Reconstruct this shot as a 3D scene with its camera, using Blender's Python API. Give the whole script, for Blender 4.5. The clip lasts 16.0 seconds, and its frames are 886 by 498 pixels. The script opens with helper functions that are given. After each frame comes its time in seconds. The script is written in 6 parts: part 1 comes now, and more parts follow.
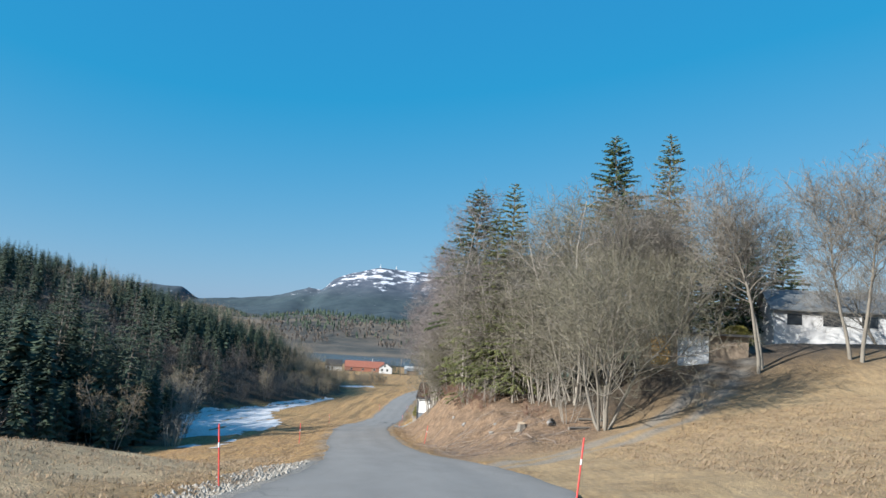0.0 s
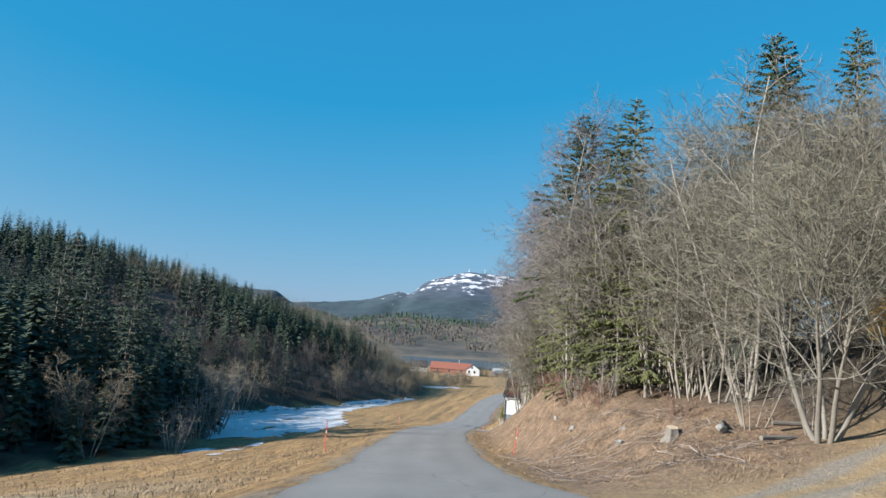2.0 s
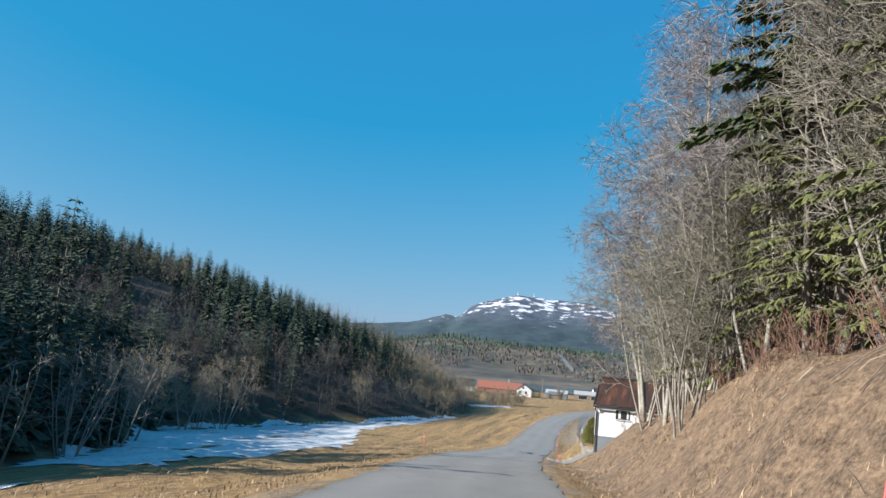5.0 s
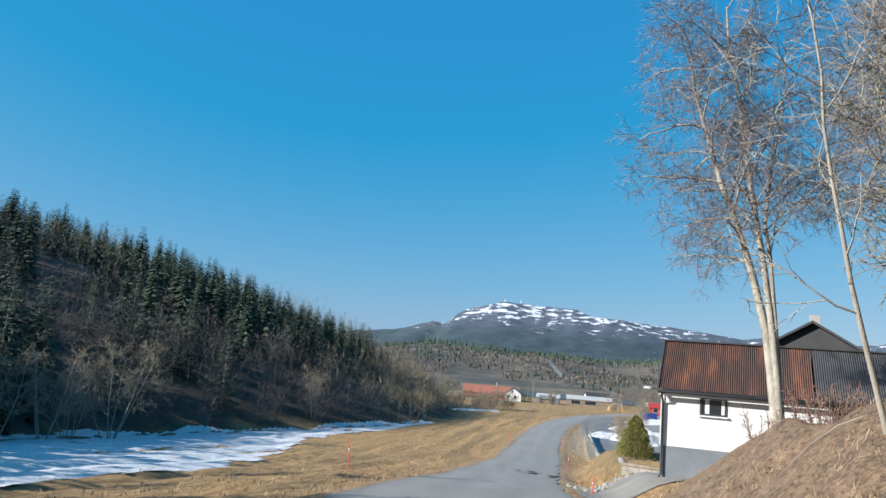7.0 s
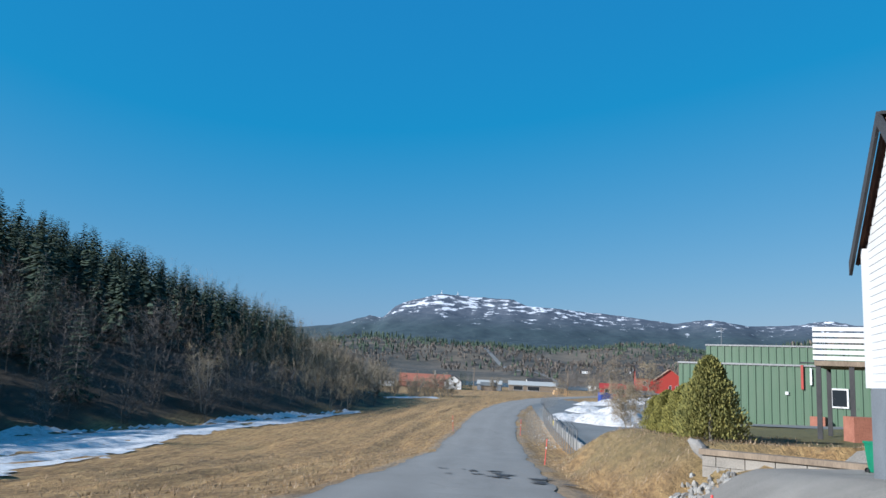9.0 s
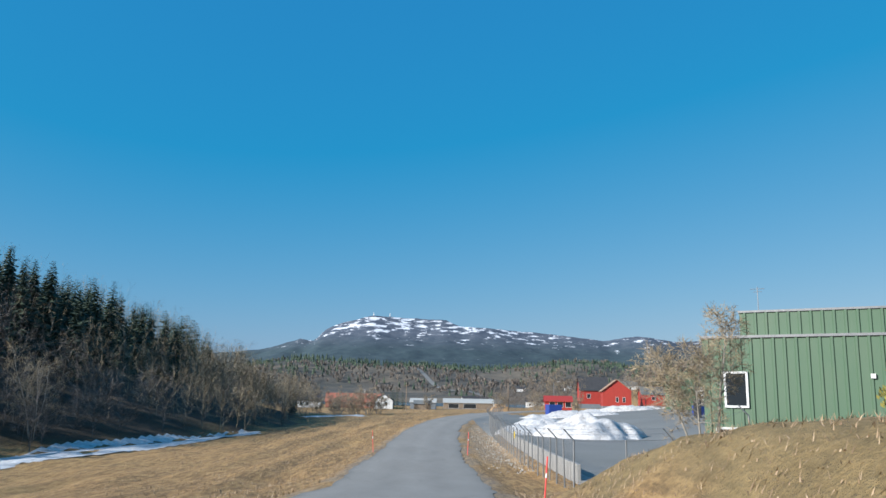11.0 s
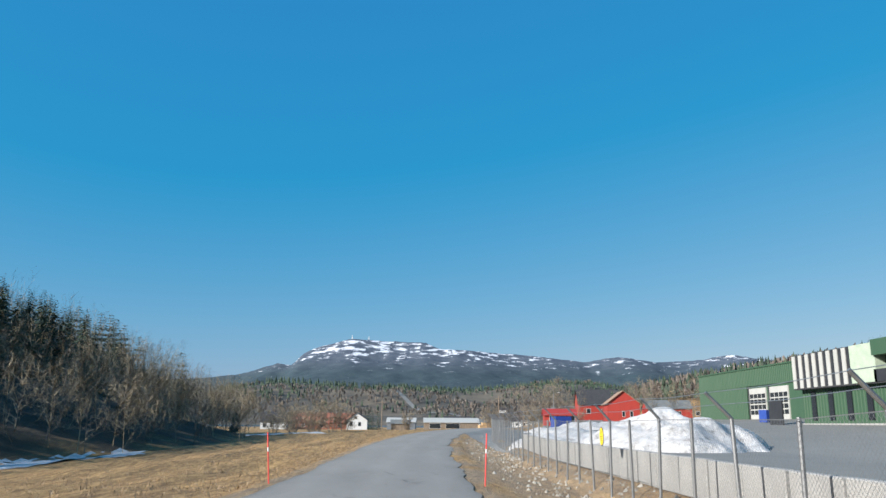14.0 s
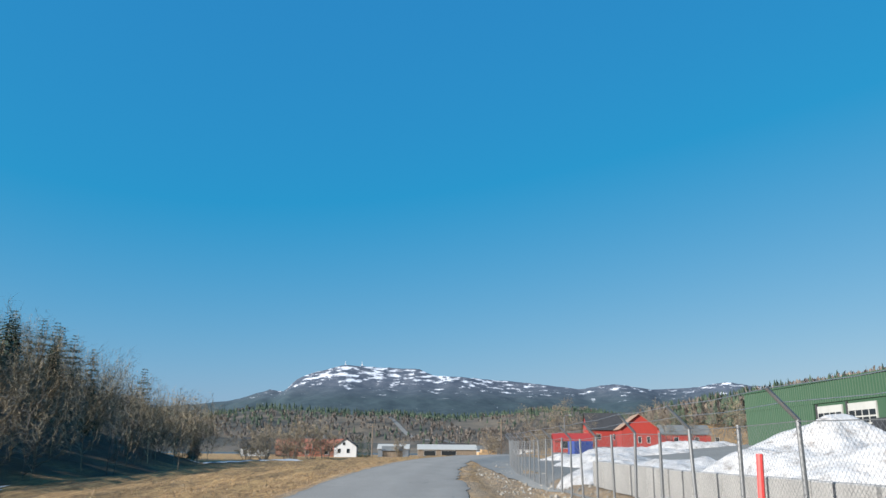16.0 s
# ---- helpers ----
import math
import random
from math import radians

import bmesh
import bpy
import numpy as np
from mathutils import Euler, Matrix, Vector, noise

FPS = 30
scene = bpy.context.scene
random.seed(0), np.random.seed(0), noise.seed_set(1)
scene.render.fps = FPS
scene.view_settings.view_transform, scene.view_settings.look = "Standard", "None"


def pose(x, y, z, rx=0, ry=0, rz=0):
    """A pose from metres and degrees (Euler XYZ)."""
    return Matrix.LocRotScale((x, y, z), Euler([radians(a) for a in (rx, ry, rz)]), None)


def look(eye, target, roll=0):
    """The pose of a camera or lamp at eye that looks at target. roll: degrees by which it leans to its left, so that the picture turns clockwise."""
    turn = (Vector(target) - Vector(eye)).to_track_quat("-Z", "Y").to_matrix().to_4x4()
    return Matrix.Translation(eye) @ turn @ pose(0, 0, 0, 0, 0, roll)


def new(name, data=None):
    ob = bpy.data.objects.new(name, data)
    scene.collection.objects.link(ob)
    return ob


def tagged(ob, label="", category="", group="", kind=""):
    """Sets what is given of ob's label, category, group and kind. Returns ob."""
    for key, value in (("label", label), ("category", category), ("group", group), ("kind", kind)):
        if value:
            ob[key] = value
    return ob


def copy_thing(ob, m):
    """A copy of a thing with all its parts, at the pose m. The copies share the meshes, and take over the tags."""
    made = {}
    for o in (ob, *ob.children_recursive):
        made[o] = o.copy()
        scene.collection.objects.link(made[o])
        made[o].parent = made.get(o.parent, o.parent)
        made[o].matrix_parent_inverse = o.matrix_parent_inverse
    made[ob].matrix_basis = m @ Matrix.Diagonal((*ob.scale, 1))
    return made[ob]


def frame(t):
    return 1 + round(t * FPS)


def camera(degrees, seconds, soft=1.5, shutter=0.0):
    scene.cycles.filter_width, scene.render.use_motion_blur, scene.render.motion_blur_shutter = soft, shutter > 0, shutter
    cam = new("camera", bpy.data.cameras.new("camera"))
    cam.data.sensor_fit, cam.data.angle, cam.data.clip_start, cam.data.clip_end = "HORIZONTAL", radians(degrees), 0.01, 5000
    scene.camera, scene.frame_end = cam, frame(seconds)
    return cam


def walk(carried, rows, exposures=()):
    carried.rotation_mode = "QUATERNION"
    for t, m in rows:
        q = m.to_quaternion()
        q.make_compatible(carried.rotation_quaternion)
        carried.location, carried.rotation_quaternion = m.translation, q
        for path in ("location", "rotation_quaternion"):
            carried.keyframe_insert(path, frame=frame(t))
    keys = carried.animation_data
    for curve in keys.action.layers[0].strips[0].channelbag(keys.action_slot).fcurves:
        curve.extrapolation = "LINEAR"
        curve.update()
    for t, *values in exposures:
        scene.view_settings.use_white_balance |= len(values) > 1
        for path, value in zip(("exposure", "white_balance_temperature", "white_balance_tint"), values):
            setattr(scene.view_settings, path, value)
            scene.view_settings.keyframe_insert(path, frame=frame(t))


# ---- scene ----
cam = camera(59.13, 16.0, 1.5)
PATH = [  # seconds, eye, target, roll
    (0, (-0.000, -0.000, 8.000), (-0.001, 9.919, 9.269), 3.42),
    (0.5, (0.212, 4.505, 7.553), (-0.208, 14.419, 8.796), 3.79),
    (1, (0.279, 9.128, 7.082), (-0.395, 19.037, 8.248), 3.84),
    (1.5, (0.181, 13.944, 6.586), (-0.694, 23.835, 7.775), 3.85),
    (2, (-0.121, 19.008, 6.058), (-1.254, 28.863, 7.317), 3.91),
    (2.5, (-0.545, 24.308, 5.518), (-1.839, 34.135, 6.842), 4.11),
    (3, (-1.017, 29.776, 4.978), (-2.419, 39.581, 6.356), 4.32),
    (3.5, (-1.591, 35.376, 4.412), (-3.093, 45.159, 5.840), 4.52),
    (4, (-2.351, 41.177, 3.822), (-3.956, 50.938, 5.285), 4.58),
    (4.5, (-3.084, 47.046, 3.269), (-4.797, 56.788, 4.739), 4.77),
    (5, (-3.826, 52.956, 2.771), (-5.591, 62.683, 4.281), 5.15),
    (7.5, (-6.369, 84.035, 0.545), (-7.836, 93.792, 2.175), 4.51),
    (8, (-6.762, 89.235, 0.076), (-7.990, 99.031, 1.664), 3.76),
    (8.5, (-7.207, 94.349, -0.422), (-8.195, 104.169, 1.185), 3.14),
    (9, (-7.499, 99.259, -0.907), (-8.284, 109.100, 0.685), 2.66),
    (9.5, (-7.717, 104.315, -1.374), (-8.263, 114.169, 0.235), 1.84),
    (10, (-7.761, 109.327, -1.740), (-8.002, 119.177, -0.031), 1.48),
    (12.5, (-7.736, 133.497, -3.391), (-7.471, 143.283, -1.349), 0.49),
    (13, (-7.665, 138.080, -3.645), (-7.324, 147.853, -1.554), 0.18),
    (13.5, (-7.580, 142.556, -3.885), (-7.240, 152.317, -1.738), 0.29),
    (14, (-7.538, 146.973, -4.130), (-7.194, 156.724, -1.943), 0.35),
    (14.5, (-7.532, 151.395, -4.368), (-7.198, 161.142, -2.154), 0.46),
    (15, (-7.514, 155.763, -4.548), (-7.180, 165.502, -2.301), 0.63),
    (15.5, (-7.487, 160.016, -4.510), (-7.095, 169.722, -2.135), 0.29),
    (16, (-7.460, 164.251, -4.373), (-7.049, 173.921, -1.858), 0.46),
]
walk(cam, [(t, look(eye, aim, roll)) for t, eye, aim, roll in PATH],
     ((0, 0.92, 6500, 10), (5.0, 0.93, 6500, 10), (7.6, 0.9, 6300, 10), (8.6, 0.66, 5950, 10), (9.6, 0.64, 6000, 10), (12.4, 0.83, 6500, 10), (16, 0.8, 6500, 10)))
# ---- light: a clear spring afternoon, sun low from the left and a little behind ----
SUN_ELEV = radians(25)
SUN_FROM = Vector((-0.88, -0.48, 0)).normalized()
sun = new("sun", bpy.data.lights.new("sun", "SUN"))
sun.data.energy, sun.data.angle, sun.data.color = 5.0, radians(0.53), (1.0, 0.965, 0.91)
s_dir = SUN_FROM * math.cos(SUN_ELEV) + Vector((0, 0, math.sin(SUN_ELEV)))
sun.matrix_world = look(s_dir * 100, (0, 0, 0))

world = bpy.data.worlds.new("sky")
scene.world = world
world.use_nodes = True
wn, wl = world.node_tree.nodes, world.node_tree.links
sky = wn.new("ShaderNodeTexSky")
sky.sky_type, sky.sun_disc = "NISHITA", False
sky.sun_elevation, sky.sun_rotation = SUN_ELEV, math.atan2(SUN_FROM.x, SUN_FROM.y)
sky.altitude, sky.air_density, sky.dust_density, sky.ozone_density = 100, 1.0, 1.0, 3.0
tint = wn.new("ShaderNodeVectorMath")  # the deep blue of clear northern air, pale towards the horizon
tint.operation = "MULTIPLY_ADD"
tint.inputs[1].default_value, tint.inputs[2].default_value = (0.98, 0.56, 0.29), (-1.06, 1.24, 3.78)
floor_ = wn.new("ShaderNodeVectorMath")
floor_.operation = "MAXIMUM"
floor_.inputs[1].default_value = (0.2, 0.4, 0.4)
wl.new(sky.outputs[0], tint.inputs[0])
wl.new(tint.outputs[0], floor_.inputs[0])
wl.new(floor_.outputs[0], wn["Background"].inputs[0])
wn["Background"].inputs[1].default_value = 0.071

# ---- materials ----
def material(name, build):
    m = bpy.data.materials.new(name)
    m.use_nodes = True
    nt = m.node_tree
    build(nt, nt.nodes["Principled BSDF"])
    return m


def node(nt, kind, **values):
    n = nt.nodes.new(kind)
    for key, value in values.items():
        n.inputs[key.replace("_", " ")].default_value = value
    return n


def coords(nt, kind="Object"):
    return nt.nodes.new("ShaderNodeTexCoord").outputs[kind]


def noise_tex(nt, scale, detail=4.0, rough=0.6, at=None, stretch=None):
    n = node(nt, "ShaderNodeTexNoise", Scale=scale, Detail=detail, Roughness=rough)
    src = at if at is not None else coords(nt)
    if stretch:
        mp = nt.nodes.new("ShaderNodeMapping")
        mp.inputs["Scale"].default_value = stretch
        nt.links.new(src, mp.inputs[0])
        src = mp.outputs[0]
    nt.links.new(src, n.inputs["Vector"])
    return n.outputs["Fac"]


def ramp(nt, fac, stops):
    r = nt.nodes.new("ShaderNodeValToRGB")
    el = r.color_ramp.elements
    while len(el) < len(stops):
        el.new(0.5)
    for e, (pos, col) in zip(el, stops):
        e.position, e.color = pos, (*col, 1)
    nt.links.new(fac, r.inputs[0])
    return r.outputs[0]


def mix(nt, fac, a, b, how="MIX"):
    n = nt.nodes.new("ShaderNodeMix")
    n.data_type, n.blend_type = "RGBA", how
    for sock, v in ((n.inputs[0], fac), (n.inputs[6], a), (n.inputs[7], b)):
        if isinstance(v, (int, float)):
            sock.default_value = v
        elif isinstance(v, tuple):
            sock.default_value = (*v, 1)
        else:
            nt.links.new(v, sock)
    return n.outputs[2]


def bump(nt, bsdf, height, strength, distance):
    n = node(nt, "ShaderNodeBump", Strength=strength, Distance=distance)
    nt.links.new(height, n.inputs["Height"])
    nt.links.new(n.outputs[0], bsdf.inputs["Normal"])


def attribute(nt, name):
    n = nt.nodes.new("ShaderNodeAttribute")
    n.attribute_name = name
    return n.outputs["Fac"]


def surface(name, dark, light, scale, rough=0.8, fine=40.0, bump_size=0.01, metal=0.0, stretch=None, strength=0.5, vary=0.0):
    """A two-scale surface: stains at scale, grain at fine, relief from both."""
    def build(nt, b):
        big, small = noise_tex(nt, scale, 5, 0.6, stretch=stretch), noise_tex(nt, fine, 3, 0.6, stretch=stretch)
        col = ramp(nt, big, [(0.3, dark), (0.7, light)])
        col = mix(nt, 0.35, col, ramp(nt, small, [(0.25, tuple(c * 0.55 for c in dark)), (0.75, tuple(min(1, c * 1.25) for c in light))]))
        if vary:
            info = nt.nodes.new("ShaderNodeObjectInfo")
            col = mix(nt, vary, col, ramp(nt, info.outputs["Random"], [(0.0, tuple(c * 0.6 for c in dark)), (1.0, tuple(min(1, c * 1.3) for c in light))]))
        nt.links.new(col, b.inputs["Base Color"])
        b.inputs["Roughness"].default_value, b.inputs["Metallic"].default_value = rough, metal
        bump(nt, b, small, strength, bump_size)
    return material(name, build)


def islands(name, stops, rough=0.85, scale=3.0, trans=0.0):
    """A colour for each leaf, twig or tree of a joined mesh."""
    def build(nt, b):
        geo = nt.nodes.new("ShaderNodeNewGeometry")
        col = ramp(nt, geo.outputs["Random Per Island"], stops)
        col = mix(nt, 0.3, col, ramp(nt, noise_tex(nt, scale, 3), [(0.3, tuple(c * 0.5 for c in stops[0][1])), (0.7, tuple(c * 1.2 for c in stops[-1][1]))]))
        nt.links.new(col, b.inputs["Base Color"])
        b.inputs["Roughness"].default_value = rough
        if trans:
            b.inputs["Transmission Weight"].default_value = 0.0
    return material(name, build)


def ground_build(nt, b):
    at = coords(nt)
    big, mid, fine = noise_tex(nt, 0.05, 5, 0.6, at), noise_tex(nt, 0.55, 6, 0.65, at), noise_tex(nt, 9.0, 5, 0.7, at)
    rows = noise_tex(nt, 0.35, 5, 0.65, at, (2.6, 0.22, 1.0))
    straw = ramp(nt, mid, [(0.25, (0.15, 0.085, 0.035)), (0.5, (0.33, 0.195, 0.078)), (0.75, (0.5, 0.325, 0.135))])
    straw = mix(nt, 0.62, straw, ramp(nt, rows, [(0.36, (0.085, 0.048, 0.021)), (0.48, (0.29, 0.165, 0.062)), (0.64, (0.52, 0.345, 0.145))]))
    straw = mix(nt, ramp(nt, big, [(0.5, (0, 0, 0)), (0.7, (0.5, 0.5, 0.5))]), straw, (0.15, 0.12, 0.04))
    straw = mix(nt, 0.5, straw, ramp(nt, noise_tex(nt, 0.22, 6, 0.6, at, (3.2, 0.16, 1.0)), [(0.38, (0.36, 0.29, 0.24)), (0.5, (0.85, 0.8, 0.74)), (0.62, (1.3, 1.24, 1.16))]), "MULTIPLY")
    straw = mix(nt, 0.5, straw, ramp(nt, noise_tex(nt, 0.5, 4, 0.55, at, (1.5, 0.045, 1.0)), [(0.4, (0.3, 0.22, 0.16)), (0.5, (0.9, 0.84, 0.76)), (0.57, (1.45, 1.38, 1.28))]), "MULTIPLY")
    straw = mix(nt, 0.6, straw, ramp(nt, noise_tex(nt, 2.2, 8, 0.74, at, (2.0, 0.35, 1.0)), [(0.4, (0.09, 0.045, 0.017)), (0.5, (0.31, 0.185, 0.074)), (0.6, (0.56, 0.36, 0.15))]))
    straw = mix(nt, 0.25, straw, ramp(nt, fine, [(0.3, (0.085, 0.05, 0.02)), (0.7, (0.52, 0.35, 0.15))]))
    lawn = ramp(nt, mid, [(0.3, (0.075, 0.07, 0.02)), (0.6, (0.13, 0.11, 0.035)), (0.8, (0.24, 0.18, 0.07))])
    lawn = mix(nt, 0.35, lawn, ramp(nt, fine, [(0.3, (0.04, 0.04, 0.012)), (0.7, (0.22, 0.19, 0.08))]))
    litter_and_shade = ramp(nt, mid, [(0.3, (0.036, 0.028, 0.02)), (0.7, (0.095, 0.07, 0.045))])
    bank = ramp(nt, noise_tex(nt, 2.0, 9, 0.76, at), [(0.4, (0.026, 0.015, 0.01)), (0.47, (0.1, 0.058, 0.035)), (0.55, (0.205, 0.132, 0.08)), (0.7, (0.34, 0.238, 0.152))])
    bank = mix(nt, 0.5, bank, ramp(nt, fine, [(0.34, (0.05, 0.03, 0.019)), (0.66, (0.42, 0.3, 0.19))]))
    stone = ramp(nt, fine, [(0.3, (0.12, 0.115, 0.1)), (0.7, (0.36, 0.34, 0.3))])
    far = ramp(nt, noise_tex(nt, 0.006, 8, 0.62, at, (0.7, 1.6, 1.0)), [(0.37, (0.02, 0.03, 0.027)), (0.45, (0.042, 0.046, 0.04)), (0.51, (0.085, 0.074, 0.06)), (0.59, (0.18, 0.145, 0.1)), (0.66, (0.065, 0.06, 0.048))])
    far = mix(nt, 0.45, far, ramp(nt, noise_tex(nt, 0.05, 7, 0.7, at), [(0.35, (0.018, 0.026, 0.024)), (0.5, (0.065, 0.058, 0.048)), (0.68, (0.15, 0.125, 0.095))]))
    pale = ramp(nt, mid, [(0.3, (0.15, 0.1, 0.05)), (0.44, (0.36, 0.27, 0.15)), (0.7, (0.55, 0.44, 0.27))])
    pale = mix(nt, 0.4, pale, ramp(nt, fine, [(0.32, (0.12, 0.09, 0.05)), (0.66, (0.62, 0.52, 0.35))]))
    col = straw
    for name, other in (("pale", pale), ("lawn", lawn), ("litter_and_shade", litter_and_shade), ("bank", bank), ("stone", stone), ("far", far)):
        col = mix(nt, attribute(nt, name), col, other)
    nt.links.new(col, b.inputs["Base Color"])
    b.inputs["Roughness"].default_value = 0.95
    add = nt.nodes.new("ShaderNodeMath")
    nt.links.new(mid, add.inputs[0])
    nt.links.new(fine, add.inputs[1])
    bump(nt, b, add.outputs[0], 0.95, 0.15)


def road_build(nt, b):
    at = coords(nt)
    u = attribute(nt, "across")
    wear = ramp(nt, u, [(0.0, (0.075, 0.07, 0.06)), (0.05, (0.19, 0.18, 0.162)), (0.16, (0.235, 0.222, 0.2)), (0.32, (0.185, 0.174, 0.157)), (0.5, (0.25, 0.236, 0.213)), (0.68, (0.185, 0.174, 0.157)), (0.84, (0.235, 0.222, 0.2)), (0.95, (0.19, 0.18, 0.162)), (1.0, (0.075, 0.07, 0.06))])
    col = mix(nt, 0.45, wear, ramp(nt, noise_tex(nt, 0.8, 6, 0.65, at, (1.0, 0.25, 1.0)), [(0.3, (0.115, 0.107, 0.095)), (0.7, (0.275, 0.26, 0.235))]))
    vor = nt.nodes.new("ShaderNodeTexVoronoi")
    vor.feature = "DISTANCE_TO_EDGE"
    vor.inputs["Scale"].default_value = 0.55
    warp = mix(nt, 0.12, at, nt.nodes.new("ShaderNodeTexNoise").outputs["Color"], "ADD")
    nt.links.new(warp, vor.inputs["Vector"])
    crack = mix(nt, 1.0, ramp(nt, vor.outputs["Distance"], [(0.0, (1, 1, 1)), (0.016, (0, 0, 0))]), ramp(nt, noise_tex(nt, 0.16, 3, 0.5, at), [(0.5, (0, 0, 0)), (0.6, (0.8, 0.8, 0.8))]), "MULTIPLY")
    col = mix(nt, crack, col, (0.035, 0.033, 0.03))
    grain = noise_tex(nt, 60, 3, 0.7, at)
    col = mix(nt, 0.35, col, ramp(nt, grain, [(0.3, (0.08, 0.077, 0.071)), (0.7, (0.41, 0.392, 0.362))]))
    nt.links.new(col, b.inputs["Base Color"])
    b.inputs["Roughness"].default_value = 0.86
    bump(nt, b, grain, 0.5, 0.01)


def snow_build(nt, b, stops=((0.32, (0.24, 0.225, 0.2)), (0.42, (0.48, 0.48, 0.48)), (0.6, (0.64, 0.645, 0.65)))):
    at = coords(nt)
    n = noise_tex(nt, 0.9, 6, 0.7, at)
    col = ramp(nt, noise_tex(nt, 2.2, 6, 0.75, at), stops)
    nt.links.new(col, b.inputs["Base Color"])
    b.inputs["Roughness"].default_value = 0.6
    bump(nt, b, n, 1.0, 0.25)


def mountain_build(nt, b):
    at = coords(nt)
    geo = nt.nodes.new("ShaderNodeNewGeometry")
    sep = nt.nodes.new("ShaderNodeSeparateXYZ")
    nt.links.new(geo.outputs["Position"], sep.inputs[0])
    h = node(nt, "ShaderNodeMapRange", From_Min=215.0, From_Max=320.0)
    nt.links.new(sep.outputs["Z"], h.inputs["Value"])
    # rock and woods are tinted blue: the haze of distance is in their colour
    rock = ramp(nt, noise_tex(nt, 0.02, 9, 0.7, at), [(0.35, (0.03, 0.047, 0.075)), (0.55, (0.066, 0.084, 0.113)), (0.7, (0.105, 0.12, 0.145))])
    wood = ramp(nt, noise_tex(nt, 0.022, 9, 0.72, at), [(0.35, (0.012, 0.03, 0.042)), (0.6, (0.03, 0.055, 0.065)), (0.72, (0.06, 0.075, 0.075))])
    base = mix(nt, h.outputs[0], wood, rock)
    patch = noise_tex(nt, 0.03, 10, 0.68, at, (0.5, 0.5, 1.7))
    hi = node(nt, "ShaderNodeMapRange", From_Min=210.0, From_Max=350.0, To_Min=-0.14, To_Max=0.012)
    nt.links.new(sep.outputs["Z"], hi.inputs["Value"])
    add = nt.nodes.new("ShaderNodeMath")
    nt.links.new(patch, add.inputs[0])
    nt.links.new(hi.outputs[0], add.inputs[1])
    col = mix(nt, ramp(nt, add.outputs[0], [(0.53, (0, 0, 0)), (0.575, (1, 1, 1))]), base, (0.62, 0.65, 0.7))
    nt.links.new(col, b.inputs["Base Color"])
    b.inputs["Roughness"].default_value = 0.95


def clad_build(paint, dirt):
    def build(nt, b):
        at = coords(nt)
        col = mix(nt, ramp(nt, noise_tex(nt, 1.2, 6, 0.65, at, (1, 1, 0.3)), [(0.45, (0, 0, 0)), (0.8, (0.55, 0.55, 0.55))]), paint, dirt)
        col = mix(nt, 0.12, col, ramp(nt, noise_tex(nt, 45, 3, 0.6, at), [(0.3, tuple(c * 0.6 for c in paint)), (0.7, tuple(min(1, c * 1.2) for c in paint))]))
        nt.links.new(col, b.inputs["Base Color"])
        b.inputs["Roughness"].default_value = 0.55
        bump(nt, b, noise_tex(nt, 25, 3, 0.6, at), 0.15, 0.01)
    return build


def rust_build(nt, b):
    at = coords(nt)
    n = noise_tex(nt, 1.1, 7, 0.7, at, (1.6, 0.35, 0.35))
    col = ramp(nt, n, [(0.36, (0.03, 0.024, 0.022)), (0.52, (0.075, 0.036, 0.026)), (0.66, (0.17, 0.07, 0.036)), (0.8, (0.25, 0.12, 0.065))])
    nt.links.new(col, b.inputs["Base Color"])
    b.inputs["Roughness"].default_value = 0.7
    bump(nt, b, noise_tex(nt, 30, 4, 0.6, at), 0.3, 0.01)


GROUND, ROAD, SNOW = material("ground", ground_build), material("asphalt", road_build), material("old_snow", snow_build)
DIRTYSNOW = material("dirty_snow", lambda nt, b: snow_build(nt, b, [(0.34, (0.24, 0.22, 0.2)), (0.44, (0.45, 0.44, 0.43)), (0.6, (0.57, 0.565, 0.56))]))
MOUNTAIN, RUST = material("haze_tinted_mountain_side", mountain_build), material("rusty_sheet", rust_build)
WHITE = material("white_boards", clad_build((0.6, 0.61, 0.61), (0.42, 0.42, 0.4)))
GREEN = material("green_sheet", clad_build((0.062, 0.118, 0.07), (0.09, 0.13, 0.085)))
DEPOTGREEN = material("depot_green_sheet", clad_build((0.035, 0.082, 0.044), (0.055, 0.095, 0.06)))
PALE = material("weathered_panel", clad_build((0.4, 0.4, 0.375), (0.25, 0.25, 0.23)))
RED = material("red_boards", clad_build((0.33, 0.035, 0.025), (0.2, 0.03, 0.02)))
PLINTH = surface("grey_plinth", (0.115, 0.132, 0.15), (0.175, 0.195, 0.215), 1.5, 0.85, 30)
CONCRETE = surface("concrete", (0.22, 0.218, 0.21), (0.37, 0.365, 0.35), 0.8, 0.9, 25)
STONE = surface("rubble_stone", (0.17, 0.16, 0.15), (0.33, 0.32, 0.295), 2.0, 0.9, 14, 0.02, vary=0.4)
GRAVEL = surface("gravel", (0.13, 0.122, 0.108), (0.27, 0.255, 0.228), 0.5, 0.95, 35, 0.03, strength=0.9)
YARD = surface("yard_asphalt", (0.13, 0.133, 0.128), (0.195, 0.198, 0.19), 0.12, 0.85, 45, 0.01)
STEEL = surface("galvanised_steel", (0.15, 0.157, 0.163), (0.25, 0.258, 0.265), 6, 0.5, 60, 0.002, metal=0.6)
BLACK = surface("black_paint", (0.015, 0.016, 0.018), (0.035, 0.036, 0.04), 2, 0.5, 50, 0.002)
DARKROOF = surface("dark_roof", (0.02, 0.021, 0.023), (0.05, 0.05, 0.053), 1.5, 0.75, 25, 0.01)
